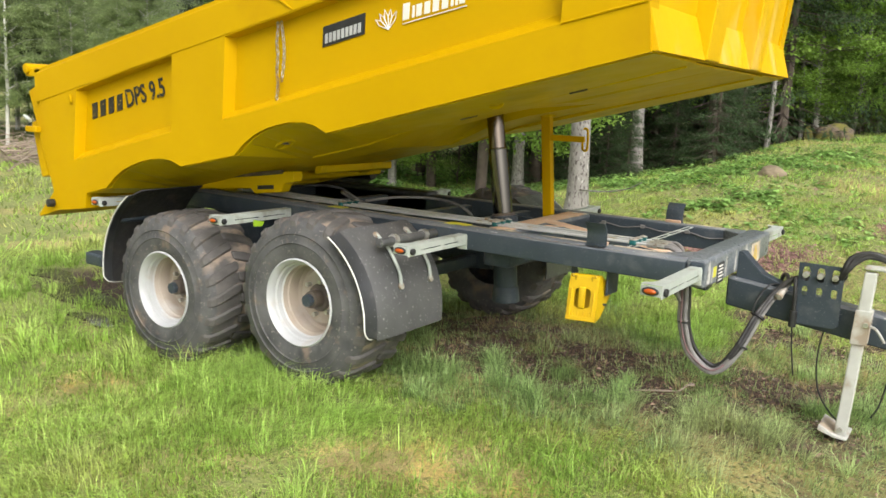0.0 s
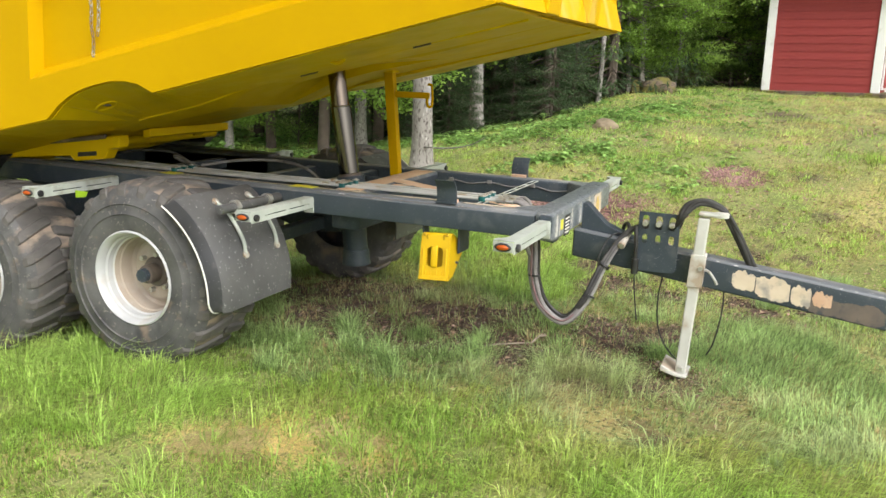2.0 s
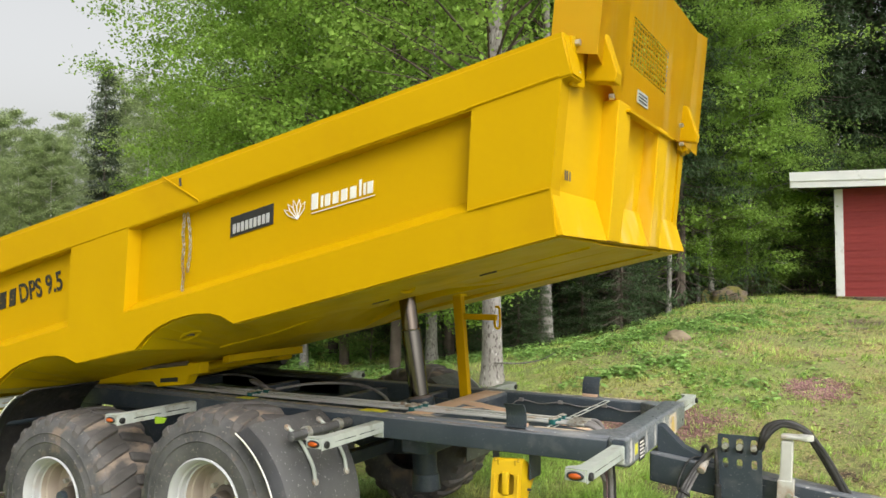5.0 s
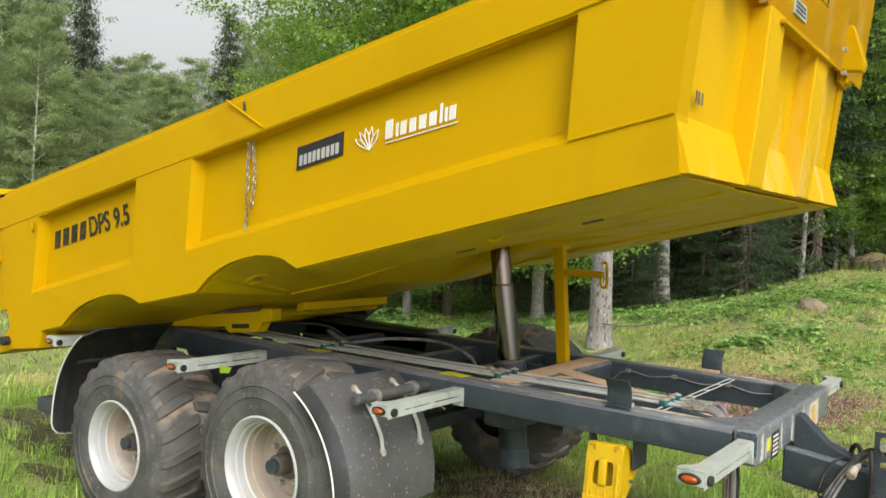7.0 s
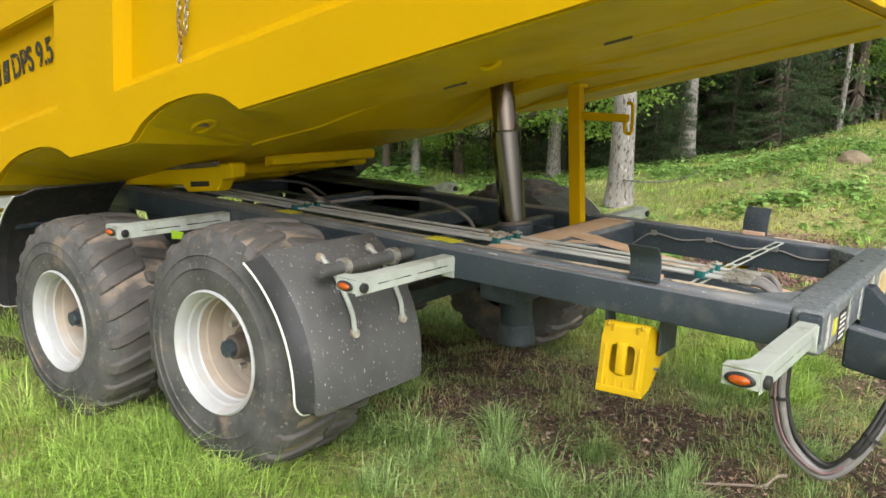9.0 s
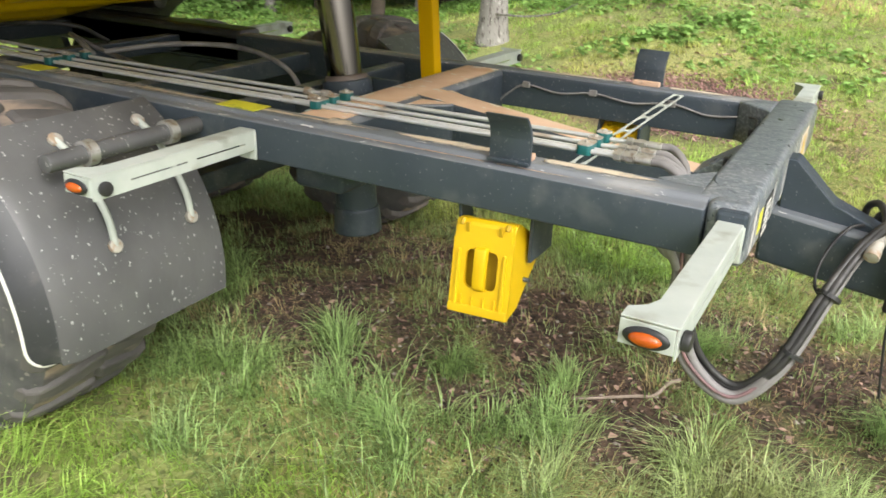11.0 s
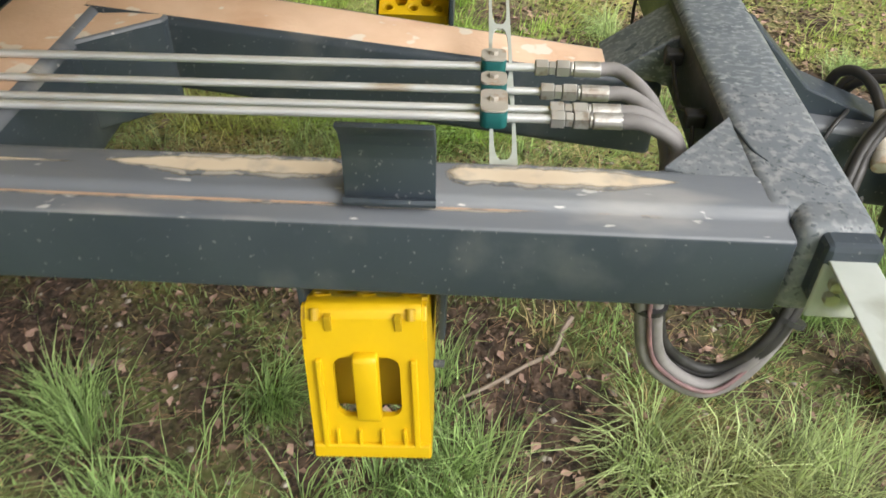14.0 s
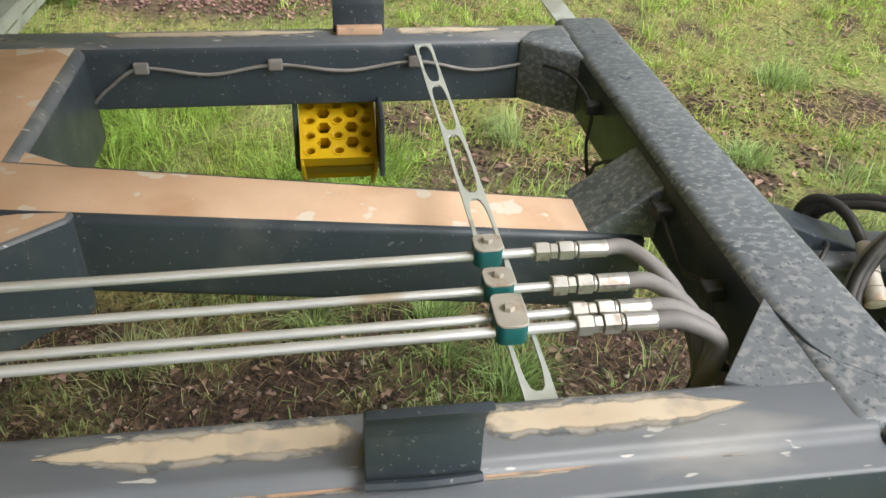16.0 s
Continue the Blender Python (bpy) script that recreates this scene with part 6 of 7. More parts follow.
    for x, y in rings_:
        objs.append(part("hole_ring", tube([tm @ Vector((x + 0.0125 * math.cos(q), y + 0.0105 * math.sin(q), 0.0005)) for q in (2 * math.pi * i / 14 for i in range(15))], 0.0016, 5, steps=1), CHOCK))
    # cheeks and back
    for x in (-h, h - 0.007):
        cheek = [(0.004, 0.0), (0.042, 0.180), (0.048, 0.208), (0.060, 0.222), (0.075, 0.220), (0.194, 0.147), (0.198, 0.135), (0.185, 0.105), (0.06, 0.010)]
        objs.append(part("cheek", prism(cheek, "x", x, x + 0.007, 0.0015), CHOCK))
    # The core's darker colour paints the shade inside the hollow chock.
    objs.append(part("chock_core", prism([(0.05, 0.045), (0.075, 0.165), (0.17, 0.115), (0.10, 0.06)], "x", -h + 0.008, h - 0.008), CHOCK_DARK))
    for o in objs:
        o.parent = ch
    ch.matrix_world = m
    return ch


chock = wheel_chock(Matrix.Translation((-0.576, -0.622, 0.497)) @ Matrix.Rotation(radians(-3.0), 4, "Y"), "bright yellow plastic wheel chock hanging under the chassis beam")
copy_thing(chock, Matrix.Translation((-0.605, 0.655, 0.503)) @ Matrix.Rotation(radians(180), 4, "Z"))
for x, y, s in ((-0.578, -0.622, 1), (-0.605, 0.665, -1)):
    hold = part("chock_holder", prism([(y + s * 0.10, 0.62), (y + s * 0.235, 0.62), (y + s * 0.235, 0.755), (y + s * 0.10, 0.755)], "x", x + 0.082, x + 0.092, 0.003), CHASSIS, trailer, "dark bracket that holds a wheel chock")
    part("holder_rod", cyl((x - 0.09, y + s * 0.10, 0.575), (x + 0.092, y + s * 0.10, 0.575), 0.006, seg=8), CHASSIS, hold)
    part("holder_cheek", prism([(y + s * 0.09, 0.56), (y + s * 0.15, 0.60), (y + s * 0.12, 0.755), (y + s * 0.06, 0.755)], "x", x - 0.092, x - 0.083, 0.002), CHASSIS, hold)


# ---- the shed ----
def shed():
    x0, x1, y0, y1 = 0.34, 2.265, 12.05, 13.9
    z0, h = 1.27, 1.96
    sh = thing("garden_shed", "small red wooden shed with white corner boards and flat roof", "shed", at=((x0 + x1) / 2, (y0 + y1) / 2, z0))
    base = box((x0 - 0.14, y0 - 0.14, z0 - 0.45), (x1 + 0.14, y1 + 0.14, z0), 0.02)
    part("foundation", base, ROCK, sh, "grey stone foundation")
    part("wall", box((x0 + 0.03, y0 + 0.03, z0), (x1 - 0.03, y1 - 0.03, z0 + h)), REDPAINT, sh, "red wooden wall core")
    n = 14
    board = bmesh.new()
    bmesh.ops.create_cube(board, size=1.0)
    for v in board.verts:
        v.co = Vector((v.co.x, v.co.y * (0.012 if v.co.z > 0 else 0.030), v.co.z))
    me = bpy.data.meshes.new("siding_board")
    board.to_mesh(me)
    board.free()
    me.materials.append(REDPAINT)
    bh = h / n
    for k in range(n):
        z = z0 + bh * (k + 0.5)
        for c, s, r in (((x0 + x1) / 2, x1 - x0 - 0.16, 0), (None, y1 - y0 - 0.16, 1)):
            ob = new("siding_board", me)
            ob.parent = sh
            ob.matrix_parent_inverse = Matrix.Translation(-Vector(sh.location))
            if r == 0:
                ob.matrix_basis = Matrix.Translation((c, y0 + 0.022, z)) @ Matrix.Diagonal((s, 1, bh * 1.04, 1))
            else:
                ob.matrix_basis = Matrix.Translation((x1 - 0.022, (y0 + y1) / 2, z)) @ Matrix.Rotation(radians(90), 4, "Z") @ Matrix.Diagonal((s, 1, bh * 1.04, 1))
    for x, y in ((x0, y0), (x1, y0), (x1, y1)):
        sx = 1 if x == x0 else -1
        sy = 1 if y == y0 else -1
        part("corner_board", box((min(x - sx * 0.012, x + sx * 0.13), min(y - sy * 0.012, y + sy * 0.014), z0), (max(x - sx * 0.012, x + sx * 0.13), max(y - sy * 0.012, y + sy * 0.014), z0 + h), 0.004), WHITEPAINT, sh, "white corner board")
        if x == x1:
            part("corner_board", box((x - 0.014, min(y, y + sy * 0.12), z0), (x + 0.012, max(y, y + sy * 0.12), z0 + h), 0.004), WHITEPAINT, sh)
    door = part("door_frame", box((x1 - 0.002, y0 + 0.45, z0 + 0.05), (x1 + 0.03, y0 + 1.45, z0 + 1.88), 0.004), WHITEPAINT, sh, "white door frame")
    part("door_leaf", box((x1 + 0.02, y0 + 0.55, z0 + 0.08), (x1 + 0.036, y0 + 1.35, z0 + 1.80), 0.004), REDPAINT, door)
    r0, r1 = x0 - 0.69, x1 + 0.50
    zt = z0 + h

    def pitched(xa, xb, za, zb):
        """A board that follows the roof's gentle fall towards +x."""
        fall = lambda x: -0.045 * (x - (x0 + x1) / 2)
        return [(xa, zt + za + fall(xa)), (xb, zt + za + fall(xb)), (xb, zt + zb + fall(xb)), (xa, zt + zb + fall(xa))]

    part("fascia", prism(pitched(r0, r1, -0.03, 0.25), "y", y0 - 0.34, y0 - 0.30, 0.006), WHITEPAINT, sh, "white fascia board")
    part("fascia_batten", prism(pitched(r0 - 0.005, r1 + 0.005, 0.09, 0.26), "y", y0 - 0.356, y0 - 0.336, 0.004), WHITEPAINT, sh)
    for x in (r0, r1):
        part("fascia", prism(pitched(x - 0.02, x + 0.02, -0.03, 0.25), "y", y0 - 0.30, y1 + 0.30, 0.006), WHITEPAINT, sh)
    part("roof", prism(pitched(r0 + 0.022, r1 - 0.022, 0.0, 0.24), "y", y0 - 0.298, y1 + 0.298, 0.01), ROOFING, sh, "grey felted flat roof")
    sh.rotation_euler = (0, radians(-0.6), radians(-8))
    sh.location.x += 0.10


shed()

# ---- trees ----


def leaf_cloud(tips, dirs, per, spread, size, rng, droop=0.0, long=1.0, wide=0.34):
    """Small pointed leaves, each a bent quad, gathered round twig tips."""
    n = len(tips) * per
    c = np.repeat(tips, per, 0) + rng.normal(0, 1, (n, 3)) * spread * np.array((1.25, 1.25, 0.55))
    s = size * rng.uniform(0.55, 1.25, n)[:, None]
    d = rng.normal(0, 1, (n, 3)) + np.repeat(dirs, per, 0) * 0.8
    d[:, 2] -= droop
    d /= np.linalg.norm(d, axis=1)[:, None]
    w = np.cross(d, rng.normal(0, 0.55, (n, 3)) + (0, 0, 1.1))
    w /= np.linalg.norm(w, axis=1)[:, None] + 1e-9
    nr = np.cross(d, w)
    v = np.stack([c, c + d * s * 0.5 * long + w * s * wide + nr * s * 0.08, c + d * s * long, c + d * s * 0.5 * long - w * s * wide + nr * s * 0.08], 1)
    return v.reshape(-1, 3)


def quads_of(verts):
    n = len(verts) // 4
    return np.full(n, 4), np.arange(4 * n)


def limb_tubes(lines):
    bm = bmesh.new()
    for pts, r0, r1, seg in lines:
        tube(pts, r0, min(seg, 4), bm=bm, steps=3 if seg > 4 else 1, ends=r1)
    return bm


def broadleaf(label, h, crown_r, trunk_r, n_limbs, per, size, leaf, bark, seed, low=0.25, twigs=14, category="tree"):
    rng = np.random.default_rng(seed)
    t = thing("broadleaf_tree" if category == "tree" else "thicket_bush", label, category, "broadleaf " + category + " group of the wood")
    lean = rng.normal(0, 0.03, 2)
    axis = lambda z: np.array([lean[0] * z + 0.05 * math.sin(z * 0.7 + seed), lean[1] * z + 0.05 * math.cos(z * 0.9 + seed), z])
    part("trunk", tube([axis(z) for z in np.linspace(-0.25, h * 0.93, 9)], trunk_r, 10, steps=3, ends=trunk_r * 0.12), bark, t, smooth=True)
    lines, tips, dirs = [], [], []
    for k in range(n_limbs):
        f = low + (0.97 - low) * (k + rng.uniform(0, 1)) / n_limbs
        p = axis(h * f)
        a = k * 2.4 + rng.uniform(-0.5, 0.5)
        reach = crown_r * (0.35 + 0.75 * math.sin(math.pi * min(1, (f - low) / (1 - low) * 0.85 + 0.12))) * rng.uniform(0.7, 1.15)
        d = np.array([math.cos(a), math.sin(a), rng.uniform(0.15, 0.7)])
        q = p + d * reach * 0.5 + (0, 0, 0.05 * reach)
        e = p + d * reach * (1, 1, 0.8)
        lines.append(([p, q, e], trunk_r * 0.28 * (1.1 - f) + 0.008, 0.004, 5))
        for j in range(twigs):
            u = rng.uniform(0.3, 1.05)
            b = p + (e - p) * u
            dd = d * 0.5 + rng.normal(0, 0.6, 3)
            dd[2] *= 0.6
            tip = b + dd * reach * 0.33
            if j < 3:
                lines.append(([b, (b + tip) / 2 + (0, 0, 0.03), tip], 0.007, 0.002, 3))
            tips.append(tip)
            dirs.append(dd / (np.linalg.norm(dd) + 1e-6))
    tagged(part("branchwork", limb_tubes(lines), bark, t), kind="stuff")
    v = leaf_cloud(np.array(tips), np.array(dirs), per, min(0.17, crown_r * 0.085), size, rng, 0.25)
    raw_mesh("crown", v, *quads_of(v), leaf, t)
    return t


def spruce(label, h, r, trunk_r, seed, low=0.05, whorl=0.30, dead=0.0, cards=26, size=0.16, needle=NEEDLE):
    rng = np.random.default_rng(seed)
    t = thing("spruce_tree", label, "tree", "spruces of the wood")
    part("trunk", tube([(0.03 * math.sin(z), 0.02 * math.cos(z), z) for z in np.linspace(-0.25, h, 9)], trunk_r, 9, steps=2, ends=0.012), BARK, t, smooth=True)
    lines, tips, dirs = [], [], []
    z = h * low
    while z < h * 0.985:
        f = z / h
        nb = 7 if f < 0.8 else 5
        for k in range(nb):
            a = rng.uniform(0, 2 * math.pi)
            ln = r * (1.03 - f) ** 0.8 * rng.uniform(0.65, 1.1)
            d = np.array([math.cos(a), math.sin(a), 0.05 - 0.35 * (1 - f)])
            p = np.array([0, 0, z + rng.uniform(-0.1, 0.1)])
            e = p + d * ln + (0, 0, 0.10 * ln)
            m = p + d * ln * 0.55 - (0, 0, 0.04 * ln)
            lines.append(([p, m, e], 0.016 * (1.1 - f) + 0.005, 0.003, 3))
            if f * h < dead and rng.uniform() < 0.75:
                continue
            for u in np.linspace(0.25, 1.0, max(3, int(cards * ln / r))):
                b = p + (e - p) * u
                sidev = np.array([-d[1], d[0], 0]) * rng.choice([-1, 1]) * ln * 0.20 * (1.15 - u)
                tips.append(b + sidev + (0, 0, -0.05 * ln))
                dirs.append(d * 0.7 + sidev / (ln * 0.2) * 0.8 + (0, 0, -0.35))
        z += whorl * rng.uniform(0.75, 1.25) * (1.15 - 0.5 * f)
    tagged(part("branchwork", limb_tubes(lines), BARK, t), kind="stuff")
    v = leaf_cloud(np.array(tips), np.array(dirs) * 1.6, 12, size * 0.5, size * 0.55, rng, 0.35, 1.6, 0.15)
    raw_mesh("crown", v, *quads_of(v), needle, t)
    return t


def plant(proto, spots, used=[]):
    """The prototype goes to the first spot, copies to the rest: x, y, scale, turn."""
    for k, (x, y, s, a) in enumerate(spots):
        m = Matrix.Translation((x, y, H(x, y) - 0.02)) @ Matrix.Rotation(radians(a), 4, "Z") @ Matrix.Diagonal((s, s, s, 1))
        if k == 0:
            proto.matrix_basis = m
        else:
            copy_thing(proto, m)


def rough_trunk(label, x, y, r, h, bark, seed, lean=(0, 0)):
    """A near trunk with flared foot, whose crown is out of sight above."""
    rng = np.random.default_rng(seed)
    t = thing("birch_tree" if bark is BIRCHBARK else "spruce_tree", label, "tree", at=(x, y, H(x, y)))
    pts = [(lean[0] * z + 0.02 * math.sin(z * 1.3 + seed), lean[1] * z + 0.02 * math.cos(z * 1.1 + seed), z) for z in (-0.2, 0.0, 0.25, 0.7, 1.5, 2.6, 4.0, 6.0, 9.0)]
    bm = bmesh.new()
    line = spline(pts, 5)
    rings = []
    for p in line:
        flare = 1 + 0.35 * math.exp(-max(p.z, 0) * 5)
        taper = 1 - 0.07 * max(p.z, 0)
        rings.append([bm.verts.new((x + p.x + r * taper * flare * (1 + 0.05 * math.sin(3 * a + p.z * 2 + seed)) * math.cos(a), y + p.y + r * taper * flare * (1 + 0.05 * math.cos(2 * a + p.z)) * math.sin(a), H(x, y) + p.z)) for a in np.linspace(0, 2 * math.pi, 17)[:-1]])
    for a, b in zip(rings, rings[1:]):
        for k in range(16):
            bm.faces.new((a[k], a[(k + 1) % 16], b[(k + 1) % 16], b[k]))
    bm.faces.new(rings[-1])
    bmesh.ops.recalc_face_normals(bm, faces=bm.faces)
    part("trunk", bm, bark, t, smooth=True)
    return t, Vector((x, y, H(x, y)))


def top_crown(t, base, z0, z1, r, leaf, seed, n=240, per=14, size=0.085):
    """Foliage high on a trunk."""
    rng = np.random.default_rng(seed)
    tips, dirs, lines = [], [], []
    for k in range(n // 8):
        a, z = rng.uniform(0, 2 * math.pi), rng.uniform(z0, z1)
        d = np.array([math.cos(a), math.sin(a), rng.uniform(-0.1, 0.5)])
        p, e = np.array(base) + (0, 0, z - 0.4), np.array(base) + (0, 0, z) + d * r * rng.uniform(0.5, 1.0)
        lines.append(([p, (p + e) / 2 + (0, 0, 0.1), e], 0.022, 0.004, 5))
        for j in range(8):
            tips.append(p + (e - p) * rng.uniform(0.35, 1.05) + rng.normal(0, 0.22, 3))
            dirs.append(d)
    tagged(part("branchwork", limb_tubes(lines), BARK, t), kind="stuff")
    v = leaf_cloud(np.array(tips), np.array(dirs), per, 0.12, size, rng, 0.3)
    raw_mesh("crown", v, *quads_of(v), leaf, t).matrix_parent_inverse = Matrix.Translation(-Vector(t.location))


# the birch by the trailer and trunks along the wood's edge
t, b = rough_trunk("grey-barked birch close behind the trailer", -3.20, 4.80, 0.125, 9, BIRCHBARK, 1, (0.012, 0.0))
top_crown(t, b, 3.4, 8.0, 2.6, LEAF, 11, 420, 16)
part("side_branch", tube([b + Vector((0.05, -0.08, 0.28)), b + Vector((0.45, -0.2, 0.30)), b + Vector((0.75, -0.25, 0.36)), b + Vector((0.95, -0.3, 0.46))], 0.012, 6, ends=0.004), BIRCHBARK, t, "bare broken twig").matrix_parent_inverse = Matrix.Translation(-Vector(t.location))
part("side_branch", tube([b + Vector((0.05, 0, 1.35)), b + Vector((-0.25, -0.1, 1.5)), b + Vector((-0.5, -0.1, 1.45))], 0.02, 6, ends=0.006), BIRCHBARK, t).matrix_parent_inverse = Matrix.Translation(-Vector(t.location))
for x, y, r, bark, sd in ((-4.05, 8.9, 0.098, BIRCHBARK, 2), (-5.8, 8.0, 0.10, BIRCHBARK, 3), (-8.25, 7.6, 0.075, BIRCHBARK, 4), (-3.05, 9.6, 0.085, BARK, 5), (-2.36, 10.6, 0.042, BIRCHBARK, 6), (-5.2, 10.6, 0.14, BARK, 7), (-6.9, 10.2, 0.13, BARK, 8), (-9.7, 10.6, 0.15, BARK, 14)):
    t, b = rough_trunk("slender birch trunk at the edge of the wood" if bark is BIRCHBARK else "dark spruce trunk at the edge of the wood", x, y, r, 9, bark, sd)
    if bark is BIRCHBARK and sd < 6:
        top_crown(t, b, 3.0, 8.5, 2.2, LEAF, 20 + sd, 300, 14, 0.09)

lush = broadleaf("lush leafy tree with fresh green crown", 9.0, 3.0, 0.11, 36, 112, 0.076, LEAF, BARK, 31, 0.10, 13)
slim = broadleaf("slender young birch full of light green leaves", 8.5, 1.25, 0.06, 40, 84, 0.052, LEAF, BIRCHBARK, 35, 0.05, 12)
bush = broadleaf("leafy deciduous thicket at the wood's edge", 4.2, 1.9, 0.05, 22, 28, 0.085, LEAF_DARK, BARK, 33, 0.04, 14, "bush")
fir = spruce("dark green spruce with drooping branches", 11.0, 2.3, 0.13, 41, 0.03, 0.30, 2.6, 15, 0.20)
firlow = spruce("young dense spruce in the shade", 5.5, 1.6, 0.07, 43, 0.02, 0.26, 0.0, 13, 0.15)
plant(lush, [(-6.2, 7.4, 0.95, 0), (-8.6, 7.2, 0.70, 20), (-7.9, 8.4, 0.95, 130), (-8.9, 9.4, 1.1, 70), (-4.6, 12.4, 1.1, 140), (-4.6, 13.6, 1.1, 320), (-7.2, 12.6, 1.2, 20), (-6.6, 10.0, 1.15, 260), (-10.6, 9.6, 1.0, 300)])
plant(slim, [(-1.85, 12.2, 1.0, 0), (-2.5, 13.2, 1.1, 100), (-1.35, 12.7, 0.85, 200), (-0.95, 13.3, 0.75, 300), (-2.15, 12.3, 0.8, 40), (-1.6, 13.6, 1.0, 150)])
plant(bush, [(-0.7, 15.1, 0.85, 0), (-1.6, 12.9, 0.6, 80), (1.6, 16.4, 0.9, 300), (-7.7, 8.9, 0.55, 110), (-9.6, 8.8, 0.6, 190), (-1.2, 12.5, 0.36, 45), (4.6, 16.6, 0.8, 120), (-11.5, 10.2, 0.7, 10), (-0.4, 14.3, 0.7, 250), (0.3, 15.0, 0.85, 30), (-1.0, 13.9, 0.6, 170)])
plant(fir, [(-3.4, 11.4, 1.0, 0), (0.9, 18.6, 1.3, 10), (3.4, 18.8, 1.3, 100), (-0.9, 18.2, 1.25, 190), (-2.3, 11.3, 0.75, 40), (-4.5, 11.0, 0.85, 110), (-6.7, 11.5, 0.9, 200), (-1.2, 13.6, 0.9, 290), (-5.8, 11.8, 1.1, 90), (-0.4, 16.6, 1.15, 180), (2.0, 17.4, 1.2, 270), (-9.0, 13.0, 1.1, 45), (5.8, 18.0, 1.1, 135), (-1.9, 15.4, 1.2, 225), (-4.2, 14.6, 1.2, 315), (-11.8, 16.0, 1.2, 250), (-5.3, 16.8, 1.2, 15), (-7.6, 15.6, 1.2, 75), (-9.6, 17.2, 1.2, 160), (-2.9, 17.8, 1.25, 220), (-6.4, 19.2, 1.3, 300), (-3.9, 20.2, 1.3, 50), (-8.6, 20.0, 1.3, 130), (1.4, 21.2, 1.3, 60), (3.2, 16.9, 1.1, 330), (4.8, 20.0, 1.3, 210), (7.4, 19.2, 1.2, 20), (-0.2, 20.6, 1.3, 140)])
plant(firlow, [(-2.75, 8.9, 0.5, 60), (-3.9, 8.2, 0.5, 200), (-4.5, 8.7, 0.62, 25), (-3.55, 9.3, 0.72, 95), (-5.25, 8.8, 0.6, 170), (-2.95, 10.0, 0.62, 235), (-6.3, 8.7, 0.6, 310), (-4.9, 9.3, 0.75, 0), (-2.75, 10.3, 0.7, 70), (-7.2, 9.7, 0.7, 150), (-3.9, 10.2, 0.85, 210), (-3.2, 12.2, 0.8, 300), (0.6, 15.6, 1.0, 80), (2.6, 15.8, 1.1, 190), (3.9, 15.2, 0.9, 260), (-6.3, 10.8, 0.9, 30), (-8.6, 11.0, 0.9, 120), (-10.6, 12.0, 0.9, 20), (-4.5, 12.2, 0.9, 65), (-5.6, 13.2, 1.0, 140), (-2.4, 12.6, 0.85, 15), (-7.9, 13.2, 1.0, 250), (-1.5, 14.4, 0.9, 330), (-9.6, 14.2, 1.0, 100)])

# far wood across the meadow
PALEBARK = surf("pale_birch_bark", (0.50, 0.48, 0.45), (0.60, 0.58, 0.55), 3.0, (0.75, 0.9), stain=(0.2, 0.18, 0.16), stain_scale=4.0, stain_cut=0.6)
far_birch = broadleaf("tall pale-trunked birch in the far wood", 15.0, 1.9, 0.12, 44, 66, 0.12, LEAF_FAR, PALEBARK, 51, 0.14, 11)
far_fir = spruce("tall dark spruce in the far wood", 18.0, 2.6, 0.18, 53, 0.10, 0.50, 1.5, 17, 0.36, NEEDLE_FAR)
rng = np.random.default_rng(5)
spots_b, spots_f = [], []
for k in range(56):
    a_ = 38 + 34 * (k + rng.uniform(0, 1)) / 56
    az, d = radians(a_), rng.uniform(27, 42)
    if 50.4 < a_ < 52.6:
        continue
    spots_b.append((1.0 - math.sin(az) * d, -4.1 + math.cos(az) * d, d / 33 * (rng.uniform(0.72, 0.95) if a_ > 62.5 else rng.uniform(0.50, 0.62) if a_ > 51.0 else rng.uniform(0.60, 0.80)), rng.uniform(0, 360)))
for a_, d, sc in ((51.6, 36, 0.60), (60.5, 34, 1.02), (55.5, 44, 0.62), (47.0, 42, 0.7), (43.5, 40, 0.7), (40.0, 38, 0.75), (72.5, 40, 0.9)):
    az = radians(a_)
    spots_f.append((1.0 - math.sin(az) * d, -4.1 + math.cos(az) * d, sc, rng.uniform(0, 360)))
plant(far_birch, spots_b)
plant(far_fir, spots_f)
plant(copy_thing(bush, Matrix.Identity(4)), [(1.0 - math.sin(radians(a)) * d, -4.1 + math.cos(radians(a)) * d, s, 40 * a) for a, d, s in ((70, 31, 0.7), (65, 33, 0.8), (61, 32, 0.6), (57, 33, 0.8), (52, 30, 0.7), (47, 26, 0.8))])

# ---- stones, gravel and litter ----


def boulder(x, y, sx, sy, sz, seed, label, material, name="boulder"):
    bm = bmesh.new()
    bmesh.ops.create_icosphere(bm, subdivisions=4, radius=1.0)
    for v in bm.verts:
        k = 1 + 0.28 * noise.noise(v.co * 1.3 + Vector((seed, 0, 0))) + 0.10 * noise.noise(v.co * 3.5 + Vector((0, seed, 0)))
        v.co = Vector((x + v.co.x * k * sx, y + v.co.y * k * sy, H(x, y) + v.co.z * k * sz))
    ob = part(name, bm, material, None, smooth=True)
    tagged(ob, label, "rock")


boulder(-1.40, 11.2, 0.36, 0.32, 0.27, 3.1, "mossy grey boulder at the wood's edge", ROCK)
boulder(-1.80, 11.1, 0.10, 0.10, 0.22, 5.7, "narrow grey stone beside the mossy boulder", ROCK)
boulder(-1.34, 6.60, 0.17, 0.14, 0.11, 8.2, "low tan stone among the herbs", TANSTONE)


